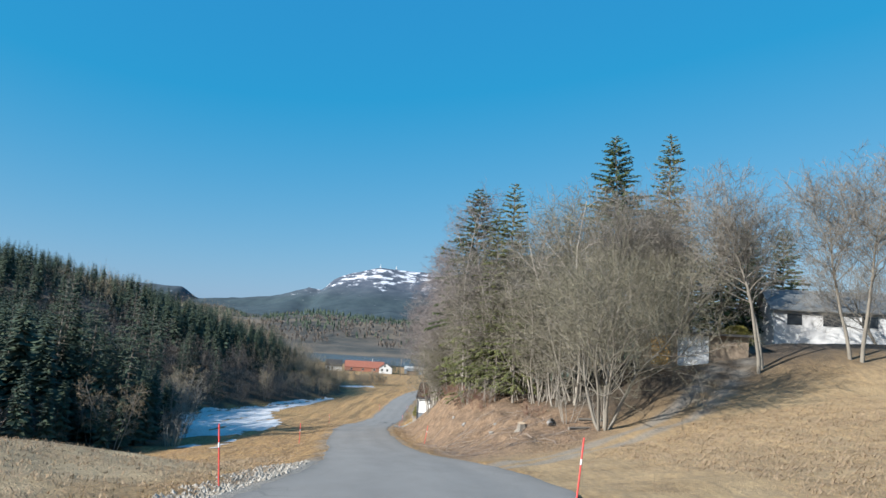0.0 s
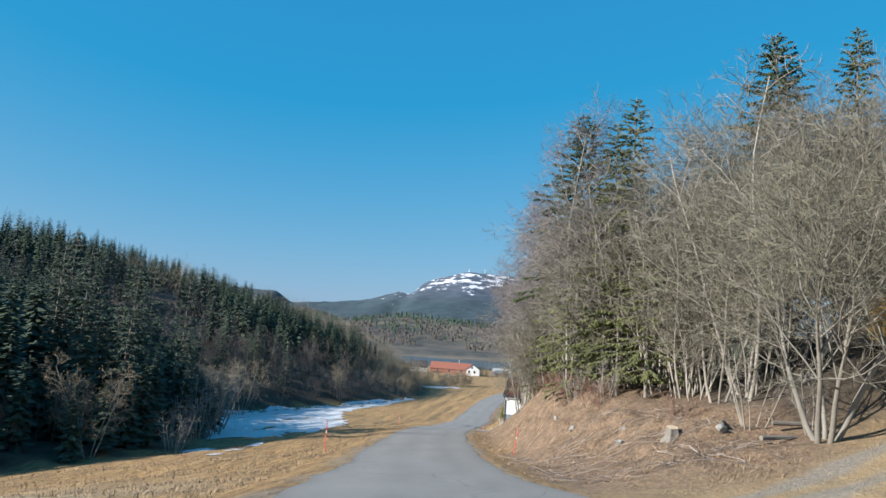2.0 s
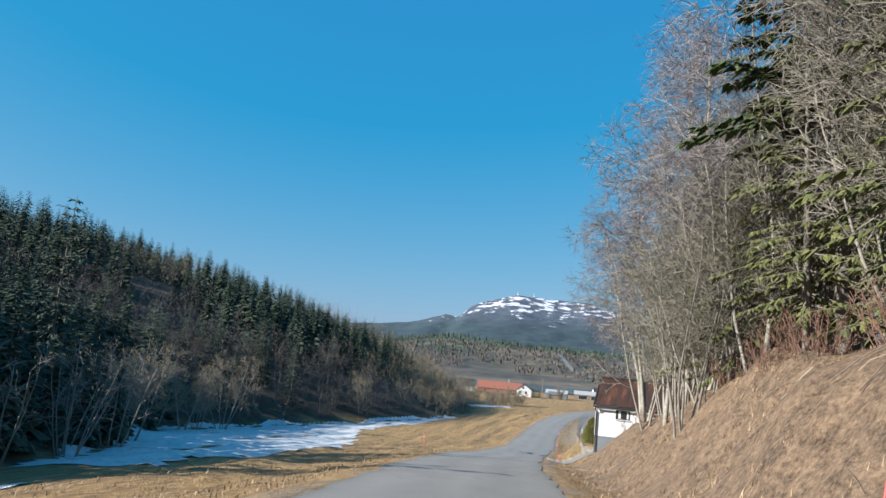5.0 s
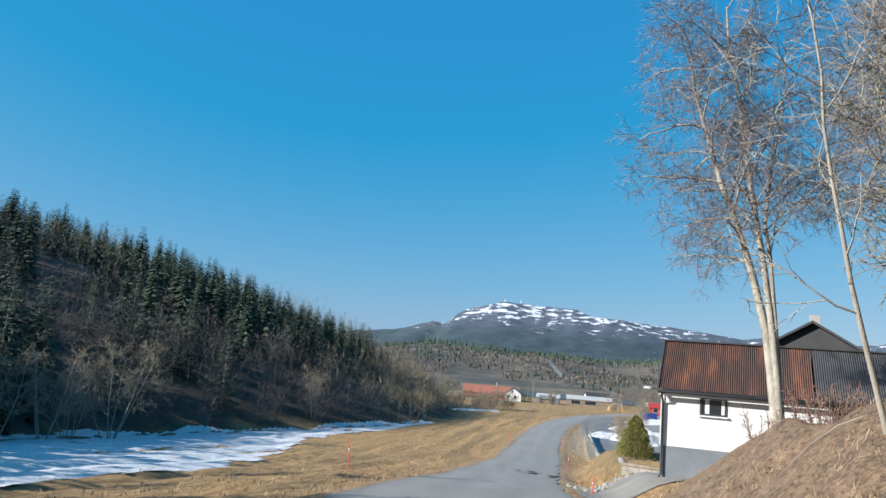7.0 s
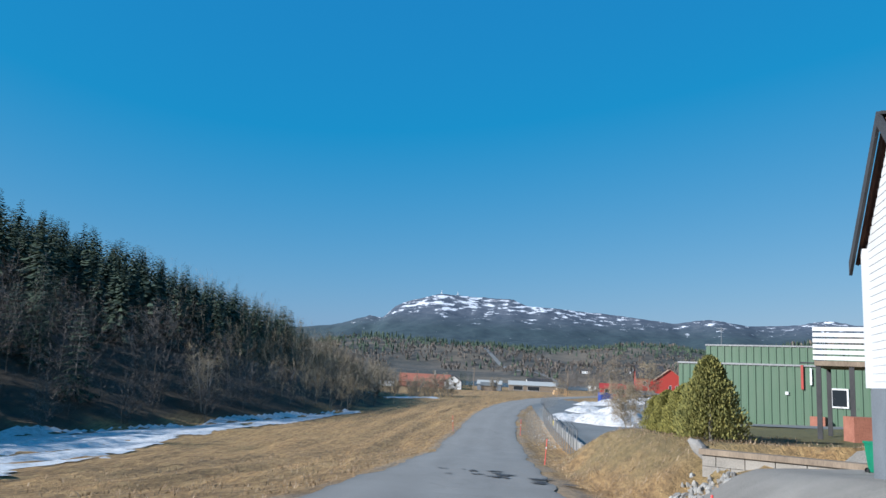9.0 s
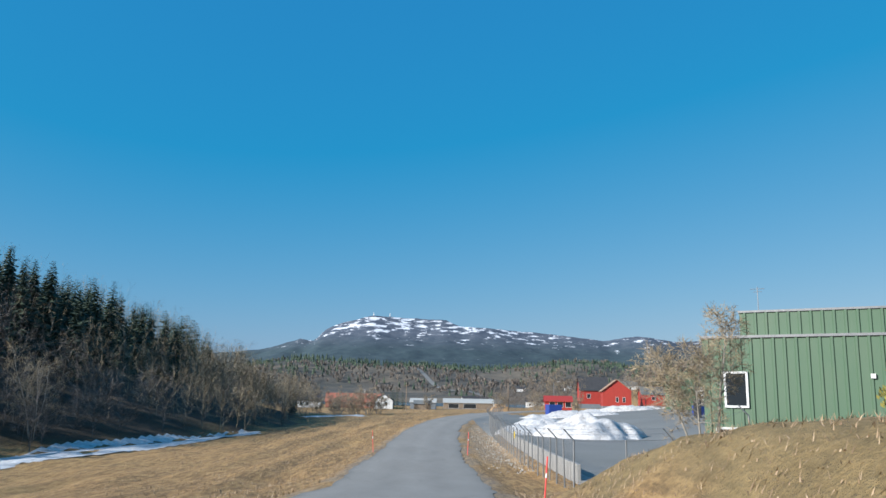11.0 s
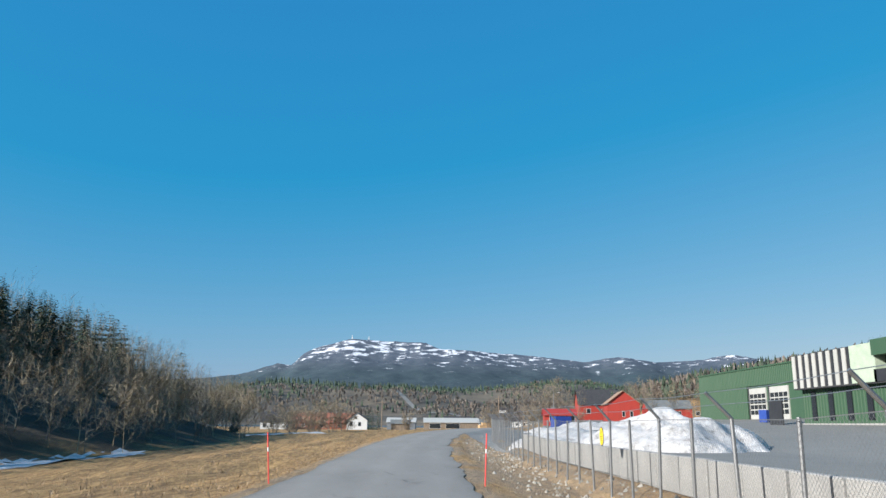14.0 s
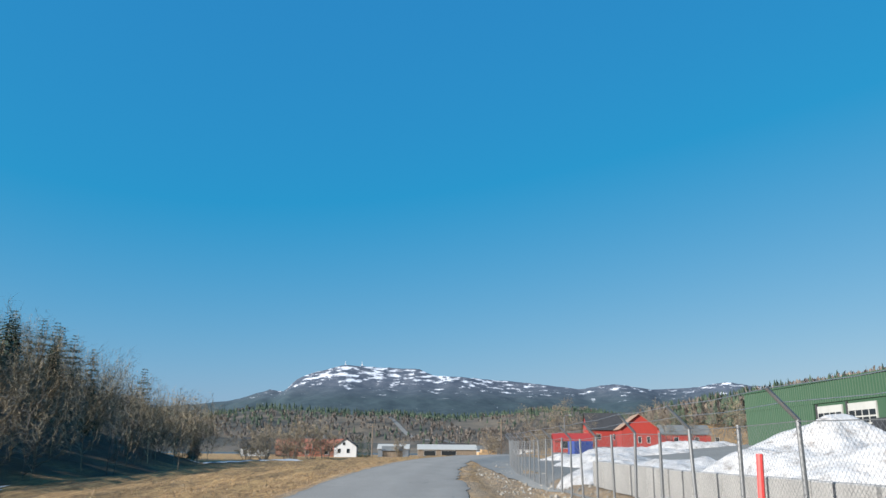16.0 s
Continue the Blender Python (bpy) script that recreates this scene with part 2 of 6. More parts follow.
GREYROOF = surface("grey_roof", (0.09, 0.1, 0.1), (0.17, 0.18, 0.18), 1.0, 0.8, 25, 0.01)
BARK = surface("grey_bark", (0.085, 0.076, 0.064), (0.23, 0.21, 0.18), 3, 0.9, 30, 0.02, stretch=(1, 1, 0.3), vary=0.3)
BIRCH = surface("birch_bark", (0.09, 0.08, 0.068), (0.42, 0.395, 0.35), 2.5, 0.85, 14, 0.01, stretch=(1, 1, 2.2))
OLDBIRCH = surface("old_birch_bark", (0.07, 0.062, 0.05), (0.46, 0.43, 0.36), 4.0, 0.9, 22, 0.03, stretch=(1, 1, 0.35))
GREYBARK = surface("furrowed_grey_bark", (0.075, 0.069, 0.058), (0.23, 0.212, 0.178), 3, 0.9, 30, 0.02, stretch=(1, 1, 0.3), vary=0.25)
PALEBARK = surface("pale_alder_bark", (0.11, 0.098, 0.082), (0.34, 0.315, 0.27), 3, 0.9, 30, 0.02, stretch=(1, 1, 0.4), vary=0.3)
TWIG = islands("bare_twigs", [(0.0, (0.077, 0.07, 0.06)), (0.5, (0.148, 0.135, 0.116)), (1.0, (0.265, 0.247, 0.212))])
OLIVETWIG = islands("olive_twigs", [(0.0, (0.064, 0.06, 0.043)), (0.5, (0.124, 0.118, 0.084)), (1.0, (0.228, 0.216, 0.155))])
REDTWIG = islands("reddish_twigs", [(0.0, (0.11, 0.05, 0.035)), (0.5, (0.2, 0.1, 0.068)), (1.0, (0.32, 0.185, 0.13))])
REDBARK = surface("reddish_bark", (0.1, 0.055, 0.04), (0.24, 0.14, 0.1), 3, 0.85, 30, 0.005)
BIRCHTWIG = islands("birch_twigs", [(0.0, (0.09, 0.077, 0.083)), (0.5, (0.145, 0.127, 0.131)), (1.0, (0.225, 0.2, 0.196))])
# two copies of bare twigs: FARTWIG cooled for shade, FIELDTWIG lightened for sun
FARTWIG = islands("shade_tinted_far_twigs", [(0.0, (0.07, 0.06, 0.06)), (0.5, (0.12, 0.103, 0.098)), (0.85, (0.17, 0.145, 0.122)), (1.0, (0.23, 0.19, 0.14))])
FIELDTWIG = islands("sun_tinted_twigs", [(0.0, (0.14, 0.11, 0.082)), (0.5, (0.23, 0.185, 0.128)), (0.85, (0.31, 0.25, 0.155)), (1.0, (0.4, 0.32, 0.19))])
# NEEDLE has the shaded hill's blue-dark tone in its colour, SUNNEEDLE the sunlight
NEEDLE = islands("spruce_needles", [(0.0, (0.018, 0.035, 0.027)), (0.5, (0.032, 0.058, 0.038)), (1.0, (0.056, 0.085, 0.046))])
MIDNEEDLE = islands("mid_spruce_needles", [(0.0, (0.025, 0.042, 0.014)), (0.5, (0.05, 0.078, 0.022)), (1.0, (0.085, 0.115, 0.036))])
SUNNEEDLE = islands("sun_tinted_spruce_needles", [(0.0, (0.05, 0.062, 0.02)), (0.5, (0.1, 0.115, 0.034)), (1.0, (0.17, 0.18, 0.058))])
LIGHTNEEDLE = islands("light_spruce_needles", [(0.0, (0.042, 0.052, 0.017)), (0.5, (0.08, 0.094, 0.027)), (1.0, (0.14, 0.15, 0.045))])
HEDGE = islands("thuja_sprays", [(0.0, (0.08, 0.085, 0.02)), (0.5, (0.17, 0.165, 0.037)), (1.0, (0.29, 0.26, 0.065))])
MIDHEDGE = islands("green_thuja_sprays", [(0.0, (0.065, 0.078, 0.022)), (0.5, (0.145, 0.15, 0.04)), (1.0, (0.26, 0.235, 0.065))])
BLOCK = surface("weathered_block", (0.16, 0.145, 0.125), (0.3, 0.28, 0.25), 1.5, 0.9, 25)
STRAW = islands("dry_grass", [(0.0, (0.15, 0.09, 0.05)), (0.5, (0.27, 0.185, 0.107)), (1.0, (0.44, 0.33, 0.21))])
WOOD = surface("weathered_wood", (0.12, 0.09, 0.065), (0.28, 0.22, 0.16), 3, 0.85, 40, 0.006, stretch=(1, 1, 0.2))
POLE = surface("red_plastic", (0.62, 0.05, 0.05), (0.8, 0.09, 0.08), 3, 0.45, 40, 0.001)
REFLEX = surface("white_tape", (0.7, 0.7, 0.7), (0.85, 0.85, 0.85), 3, 0.4, 40, 0.001)
YELLOW = surface("yellow_sign", (0.68, 0.5, 0.02), (0.8, 0.6, 0.03), 3, 0.45, 40, 0.001)
BLUE = surface("blue_plastic", (0.015, 0.04, 0.2), (0.03, 0.07, 0.3), 3, 0.45, 40, 0.001)
BIN = surface("green_plastic", (0.006, 0.13, 0.075), (0.012, 0.2, 0.11), 3, 0.45, 40, 0.001)
TAR = surface("dark_tar", (0.035, 0.034, 0.033), (0.07, 0.068, 0.066), 3, 0.75, 50, 0.004)


def shiny(name, colour, rough):
    def build(nt, b):
        b.inputs["Base Color"].default_value = (*colour, 1)
        b.inputs["Roughness"].default_value = rough
        bump(nt, b, noise_tex(nt, 1.5, 2), 0.05, 0.01)
    return material(name, build)


GLASS = shiny("window_glass", (0.02, 0.025, 0.03), 0.06)
WATER = shiny("lake_water", (0.03, 0.07, 0.1), 0.15)

# ---- the lie of the land ----
ROAD_Y = (-80, 0, 15, 28, 40, 53, 65, 80, 100, 118, 150, 170, 187, 205, 220, 235, 250, 265, 285, 320, 400)
ROAD_X = (1.5, -0.5, -0.5, -1.1, -2.5, -4.2, -5.7, -7.0, -8.2, -8.5, -8.6, -8.55, -8.25, -7.5, -6.1, -4.0, -0.8, 3.0, 9.0, 22.0, 58.0)
ROAD_Z = (14.5, 6.65, 5.12, 3.75, 2.57, 1.42, 0.48, -0.62, -2.05, -3.62, -5.6, -5.76, -5.7, -5.45, -5.2, -5.0, -4.85, -4.75, -4.7, -4.7, -4.7)
HALF = 2.85


def curve(y, values):
    """A smooth line through the road's stations."""
    y = np.asarray(y, float)
    return sum(np.interp(y + o, ROAD_Y, values) for o in (-6, -3, 0, 3, 6)) / 5


def road_x(y):
    return curve(y, ROAD_X)


def road_z(y):
    return curve(y, ROAD_Z)


def smooth(a, b, v):
    s = np.clip((np.asarray(v, float) - a) / (b - a), 0, 1)
    return s * s * (3 - 2 * s)


LATTICE = np.random.RandomState(5).rand(257, 257)


def grain(x, y, size):
    """Value noise, -1 to 1."""
    x, y = np.asarray(x, float) / size + 1000.3, np.asarray(y, float) / size + 1000.7
    i, j = np.floor(x).astype(int), np.floor(y).astype(int)
    u, v = x - i, y - j
    u, v = u * u * (3 - 2 * u), v * v * (3 - 2 * v)
    g = lambda a, b: LATTICE[(i + a) % 257, (j + b) % 257]
    return 2 * ((g(0, 0) * (1 - u) + g(1, 0) * u) * (1 - v) + (g(0, 1) * (1 - u) + g(1, 1) * u) * v) - 1


FOOT_Y = (-200, 20, 45, 60, 68, 80, 90, 100, 113, 122, 135, 152, 165, 180, 192, 205, 224, 250, 265, 300, 360, 500)
FOOT_X = (-62, -50, -36, -25, -23, -25.5, -28, -32.5, -40, -46, -49, -48, -43, -36, -30.5, -27, -25.5, -29, -33, -45, -80, -200)
CREST_Y = (-80, 25, 40, 46, 52, 58, 66, 75, 90, 100, 106, 112, 125)
CREST_H = (0.1, 0.15, 0.3, 1.1, 2.2, 2.9, 3.9, 4.2, 3.7, 3.0, 1.4, 0.2, 0.0)  # height of the bank beside the road
CREST_D = (3.0, 3.0, 4.0, 7.0, 8.5, 6.8, 5.4, 5.6, 6.2, 5.8, 4.8, 4.0, 3.0)  # and its width


def foot_x(y):
    return np.interp(y, FOOT_Y, FOOT_X)


def near_height(x, y):
    """The valley as far as the houses beyond the bend."""
    rx, rz = road_x(y), road_z(y)
    left, right = rx - HALF - x, x - rx - HALF
    # the field below the road, and the wooded hill beyond it
    field = rz + 0.005 - 0.15 * smooth(0.15, 1.0, left) - np.clip(left - 0.8, 0, 45) * np.interp(y, (0, 40, 70, 90, 110, 150, 200, 260), (0.16, 0.16, 0.14, 0.1, 0.065, 0.045, 0.04, 0.03))
    mound = 1.95 * smooth(0.6, 11.5, left) * (1 - smooth(12, 26, left)) * (1 - smooth(26, 38, y))
    d = foot_x(y) - x
    hill = 150 * (1 - np.exp(-0.355 * np.clip(d, 0, 400) / 150)) * (1 - smooth(300, 400, y)) * np.interp(y, (50, 62, 100, 125, 190, 240), (1, 0.75, 0.75, 1, 1, 0.88))
    hill = hill * (1 + 0.12 * grain(x, y, 60)) + 0.5 * smooth(0, 10, d) * grain(x, y, 9)
    lhs = field + mound + hill + 0.18 * grain(left, y * 0.07, 0.95) * smooth(1.0, 3.0, left) * smooth(50, 75, y) * (1 - smooth(-6, 0, d))
    # the bank and the knoll to the other side
    ch, cd = np.interp(y, CREST_Y, CREST_H), np.interp(y, CREST_Y, CREST_D)
    bank = ch * smooth(0.3, 1.0, right / cd) ** 0.8
    knoll = (22 - np.logaddexp(0, (22 - np.clip(right - cd, 0, 90)) / 3) * 3) * np.interp(y, (-60, 10, 25, 35, 46, 60, 75, 90, 102, 108), (0.05, 0.10, 0.14, 0.19, 0.21, 0.26, 0.2, 0.16, 0.05, 0.0))
    verge = -0.005 + 0.12 * smooth(0.15, 1.0, right) + np.clip(right - 0.8, 0, 4) * 0.02
    rhs = rz - verge + bank + knoll + 0.85 * smooth(11, 15, x) * smooth(47, 56, y) * (1 - smooth(70, 80, y))
    # the garage's forecourt, the lawn above it and the fenced yard
    court = rz + 0.88 + 0.03 * np.clip(x + 2, -6, 10)
    kerb = y - np.where(x < -3, 117.4 + 0.93 * (x + 3), 117.4 - 0.58 * (np.clip(x, -3, 2) + 3))
    up = smooth(-0.15, 0.55, kerb)
    rhs = rhs + (np.minimum(court, rhs + 4) - rhs) * smooth(101, 109, y) * (1 - up) * smooth(1.2, 3.6, right)
    lawn = -2.12 - 0.036 * (np.clip(y, 116, 160) - 118) + 0.02 * np.clip(x, -4, 20) - 0.5 * smooth(130, 142, y) * (1 - smooth(0, 5, x))
    rhs = rhs + (lawn - rhs) * up * (y > 108) * (1 - smooth(136, 149, y) * (1 - smooth(2, 7, x))) * (1 - smooth(155, 158, y)) * smooth(0.6, 3.4, right)
    yard = -5.45 + 0.003 * np.clip(y - 150, 0, 100) + 0.075 * np.clip(x - 9, 0, 60)
    rhs = rhs + (yard - rhs) * np.maximum(smooth(139, 149, y) * (1 - smooth(2, 6, x)), smooth(156, 159, y)) * (1 - smooth(262, 285, y)) * smooth(2.6, 3.4, right)
    out = np.where(x < rx, lhs, rhs)
    off = np.minimum(np.abs(x - rx) - HALF, 99)
    paved = smooth(146, 150, y) * smooth(2.6, 3.4, right) + smooth(105, 108, y) * (1 - smooth(114, 117, y)) * smooth(1, 2, right)
    bump_on = smooth(0.2, 2.0, off) * (1 - 0.95 * np.clip(paved, 0, 1))
    out = out + bump_on * (0.10 * grain(x, y, 3.1) + 0.05 * grain(x, y, 1.1))
    out = out + (0.36 * grain(x, y, 2.1) + 0.3 * grain(x, y, 0.95)) * smooth(0.25, 0.7, right / cd) * (1 - smooth(0.9, 1.6, right / cd)) * smooth(40, 50, y) * (1 - smooth(98, 104, y)) * (x > rx)
    return np.where(off < 0, rz + 0.005 - 0.12 * smooth(0.4, 0.9, -off), out)


def height(x, y):
    x, y = np.asarray(x, float), np.asarray(y, float)
    near = near_height(x, y)
    dist = np.hypot(x, y - 150)
    basin = smooth(520, 660, y) * (1 - smooth(960, 1050, y)) * (1 - smooth(250, 330, np.abs(x - 40)))
    plain = -6.0 - 5.0 * basin + 2.2 * grain(x, y, 160) * smooth(300, 700, dist)
    rise = 105 * smooth(700, 3300, y) + 7 * smooth(900, 1300, y) * (1 + 0.9 * grain(x, y, 300)) + 34 * grain(x, y, 420) * smooth(800, 1500, y) + 12 * grain(x, y, 150) * smooth(800, 1300, y)
    east = 0.185 * np.clip(x - 40, 0, 400) * smooth(320, 440, y) * (1 - smooth(620, 950, y)) * (1 + 0.15 * grain(x, y, 90))
    west = 80 * smooth(-330, -900, x) * (1 - smooth(500, 1300, y))
    far = plain + np.maximum(rise, 0) + east + west
    k = np.maximum(smooth(310, 420, y + 0.25 * np.clip(x, -60, 60)), np.maximum(smooth(90, 190, x), smooth(-330, -460, x)))
    k = np.maximum(k, smooth(-100, -160, y))
    return near * (1 - k) + far * k


# the land sampled once, for setting things down on it
NEAR_GRID = height(*np.meshgrid(np.arange(-70, 70.1, 0.5), np.arange(-10, 300.1, 0.5)))
FAR_GRID = height(*np.meshgrid(np.arange(-2000, 2000.1, 5.0), np.arange(-100, 2700.1, 5.0)))


def land(x, y):
    """The height of the land at one place."""
    if -69 < x < 69 and -9 < y < 299:
        g, u, v = NEAR_GRID, (x + 70) * 2, (y + 10) * 2
    else:
        g, u, v = FAR_GRID, (x + 2000) / 5, (y + 100) / 5
    i, j = int(u), int(v)
    u, v = u - i, v - j
    return float((g[j, i] * (1 - u) + g[j, i + 1] * u) * (1 - v) + (g[j + 1, i] * (1 - u) + g[j + 1, i + 1] * u) * v)


def part(name, verts, faces, mat, parent=None, label="", smooth_it=False):
    """One mesh object, a part of its parent when there is one."""
    me = bpy.data.meshes.new(name)
    me.from_pydata([tuple(v) for v in verts], [], [tuple(f) for f in faces])
    me.materials.append(mat)
    if smooth_it:
        me.polygons.foreach_set("use_smooth", [True] * len(me.polygons))
    me.update()
    ob = new(name, me)
    if parent:
        ob.parent = parent
    if label:
        tagged(ob, label)
    return ob


def empty(name, m=None):
    ob = new(name)
    ob.empty_display_size = 0.2
    if m is not None:
        ob.matrix_basis = m
    return ob


def sheet(xs, ys, zf, skip=None):
    """A grid of quads over the plan."""
    gx, gy = np.meshgrid(xs, ys)
    z = zf(gx, gy)
    n, m = gx.shape
    idx = np.arange(n * m).reshape(n, m)
    quads = np.stack([idx[:-1, :-1], idx[:-1, 1:], idx[1:, 1:], idx[1:, :-1]], -1).reshape(-1, 4)
    if skip is not None:
        cx, cy = (gx[:-1, :-1] + gx[1:, 1:]).ravel() / 2, (gy[:-1, :-1] + gy[1:, 1:]).ravel() / 2
        quads = quads[~skip(cx, cy)]
    return np.stack([gx, gy, z], -1).reshape(-1, 3), quads


def steps(*spans):
    out = []
    for a, b, d in spans:
        out += list(np.arange(a, b, d))
    return np.array(sorted(out) + [spans[-1][1]])


gxs = steps((-5000, -1000, 400), (-1000, -300, 35), (-300, -60, 6), (-60, -26, 1.2), (-26, -5, 0.45), (-5, 11, 0.3), (11, 16, 0.45), (16, 50, 1.2), (50, 200, 6), (200, 1000, 40), (1000, 5000, 400))
gys = steps((-600, -60, 60), (-60, -6, 4), (-6, 42, 0.5), (42, 106, 0.32), (106, 135, 0.5), (135, 215, 0.8), (215, 300, 2), (300, 700, 10), (700, 1500, 40), (1500, 4900, 170))
gv, gf = sheet(gxs, gys, height)
ground = part("ground", gv, gf, GROUND, smooth_it=True)
tagged(ground, "dry straw-coloured grassland and wooded valley floor in early spring", "ground", kind="structure")


def mask(ob, name, values):
    a = ob.data.attributes.new(name, "FLOAT", "POINT")
    a.data.foreach_set("value", np.asarray(values, np.float32))


TRACK = [(0.2, 33.0), (3.5, 35.6), (7.0, 39.6), (10.6, 43.3), (14.2, 47.0), (17.6, 51.0), (20.5, 55.0), (23.5, 62.0)]


def track_distance(x, y):
    """How far a place lies from the middle of the farm track."""
    best = np.full_like(x, 99.0)
    for (ax, ay), (bx, by) in zip(TRACK, TRACK[1:]):
        dx, dy = bx - ax, by - ay
        s = np.clip(((x - ax) * dx + (y - ay) * dy) / (dx * dx + dy * dy), 0, 1)
        best = np.minimum(best, np.hypot(x - ax - s * dx, y - ay - s * dy))
    return best


gx, gy = gv[:, 0], gv[:, 1]
right = gx - road_x(gy) - HALF
left = -right - 2 * HALF
edge = 0.8 * grain(gx, gy, 2.3)
mask(ground, "lawn", smooth(4.5, 6.0, right + edge) * smooth(116, 117, gy) * (1 - smooth(152, 158, gy)) * smooth(-2.5, -0.5, gx) + 0.5 * smooth(0.9, 2.2, right + edge) * smooth(112, 118, gy) * (1 - smooth(140, 147, gy)) * (1 - smooth(-2.5, -0.5, gx)))
# dark ground under the trees: leaf litter, with their shade put into its colour
under = smooth(-2, 3, foot_x(gy) - gx + 3 * edge) * (gy < 330) + smooth(1.0, 1.35, right / np.interp(gy, CREST_Y, CREST_D)) * smooth(43, 53, gy - 0.25 * np.clip(right - 9, 0, 40) + edge) * (1 - smooth(100, 104, gy))
mask(ground, "litter_and_shade", np.clip(under, 0, 1))
mask(ground, "bank", smooth(0.6, 2.2, right + edge) * smooth(38, 46, gy) * (1 - smooth(101, 106, gy)) * (gx > road_x(gy)) * (1 - smooth(1.25, 1.7, right / np.interp(gy, CREST_Y, CREST_D) + 0.1 * edge)))
wheel = 1 - smooth(0.25, 0.75, np.abs(track_distance(gx, gy) - 0.95) + 0.2 * edge)
mask(ground, "stone", np.clip(0.7 * wheel + (1 - smooth(0.0, 0.55, np.minimum(np.abs(left), np.abs(right)) + 0.5 * edge)) * 0.45 + 0.4 * smooth(158, 170, gy) * smooth(0.3, 1.0, right) * (1 - smooth(3.2, 4.2, right)) * (gy < 250) + 0.8 * smooth(8, 14, gy) * (1 - smooth(27, 33, gy)) * (1 - smooth(0.8, 1.9, left + edge)) * (gx < road_x(gy)), 0, 1))
mask(ground, "pale", 0.45 * smooth(1.0, 3.0, right + edge) * (1 - smooth(44, 58, gy - 0.25 * np.clip(right - 9, 0, 40))) + 0.75 * smooth(1.6, 4.5, left + edge) * (1 - smooth(16, 26, left)) * (1 - smooth(34, 46, gy)) * (gx < road_x(gy)) + 0.2 * smooth(0.9, 2.0, right + edge) * smooth(111, 117, gy) * (1 - smooth(140, 147, gy)) * (1 - smooth(-2.4, -0.6, gx)))
mask(ground, "far", np.maximum(smooth(480, 700, gy), np.maximum(smooth(120, 200, gx) * (gy > 150), smooth(-300, -420, gx))))


def strip(name, ys, x0, x1, zf, mat, n=8, up=0.02, thick=0.25):
    """A band of paving between two lines, as a slab with sides."""
    ys = np.asarray(ys, float)
    us = np.linspace(0, 1, n + 1)
    a, b = x0(ys), x1(ys)
    gx = a[:, None] + (b - a)[:, None] * us
    gy = np.repeat(ys[:, None], n + 1, 1)
    gz = zf(gx, gy) + up
    top = np.stack([gx, gy, gz], -1)
    low = top.copy()
    low[..., 2] -= thick
    k, m = gx.shape
    idx = np.arange(k * m).reshape(k, m)
    f = np.stack([idx[:-1, :-1], idx[:-1, 1:], idx[1:, 1:], idx[1:, :-1]], -1).reshape(-1, 4).tolist()
    o = k * m
    for i in range(k - 1):
        f.append((idx[i, 0], idx[i + 1, 0], idx[i + 1, 0] + o, idx[i, 0] + o))
        f.append((idx[i + 1, -1], idx[i, -1], idx[i, -1] + o, idx[i + 1, -1] + o))
    ob = part(name, np.concatenate([top.reshape(-1, 3), low.reshape(-1, 3)]), f, mat, smooth_it=False)
    mask(ob, "across", np.tile(np.tile(us, k), 2))
    return ob


def ragged(y, seed):
    return 0.13 * grain(seed, y, 1.3) + 0.2 * grain(seed + 9, y, 6)


def mouth(y):
    """The widening at the farm track's mouth."""
    return 2.2 * smooth(8, 24, y) * (1 - smooth(30, 50, y))


road_ys = np.concatenate([np.arange(-75, -6, 3.0), np.arange(-6, 240, 0.5), np.arange(240, 390, 3.0)])
crown = lambda x, y: road_z(y) + 0.015 + 0.05 * (1 - ((x - road_x(y)) / HALF) ** 2) * (np.abs(x - road_x(y)) < HALF)
road = strip("road", road_ys, lambda y: road_x(y) - HALF + 0.1 + ragged(y, 3.1), lambda y: road_x(y) + HALF - 0.2 + ragged(y, 77.7) + mouth(y), crown, ROAD, 12, 0.0)
tagged(road, "worn grey asphalt country road with crumbling edges", "road", kind="structure")

# ---- the distance ----
SKYLINE_X = (-5000, -2400, -1550, -1380, -1300, -1060, -870, -700, -628, -570, -513, -335, 37, 127, 550, 866, 1037, 1234, 1514, 1626, 1736, 2600, 5000)
SKYLINE_Z = (300, 300, 262, 258, 200, 222, 245, 290, 284, 345, 375, 425, 412, 370, 352, 312, 338, 314, 335, 358, 338, 300, 300)


def mountain_z(x, y):
    back = 4200 + 90 * grain(x, x * 0 + 4.2, 300)
    top = np.interp(x, SKYLINE_X, SKYLINE_Z)
    s = np.clip((y - 2700) / (back - 2700), 0, 1)
    rough = 10 * grain(x, y, 90) + 22 * grain(x, y, 260)
    flank = 60 + (top - 60) * (0.45 * s + 0.55 * s ** 3)
    z = flank + rough * smooth(0, 0.25, s) * (1 - smooth(0.8, 1.0, s)) + 3.5 * grain(x, y, 30)
    return np.where(y > back, top - 0.18 * (y - back), z) - 40 * (1 - smooth(2700, 2900, y))


mv, mf = sheet(steps((-5000, -1800, 120), (-1800, 2000, 22), (2000, 5000, 120)), steps((2700, 3900, 45), (3900, 4320, 14), (4320, 4800, 80)), mountain_z)
tagged(part("mountain", mv, mf, MOUNTAIN, smooth_it=True), "rounded rocky mountain with patches of spring snow above dark woods, tinted blue for haze", "mountain", kind="structure")

lake = part("lake", *sheet(steps((-230, 320, 40)), steps((560, 1000, 40)), lambda x, y: np.full_like(x, -6.6)), WATER)
tagged(lake, "narrow strip of dark blue lake water", "lake", kind="structure")

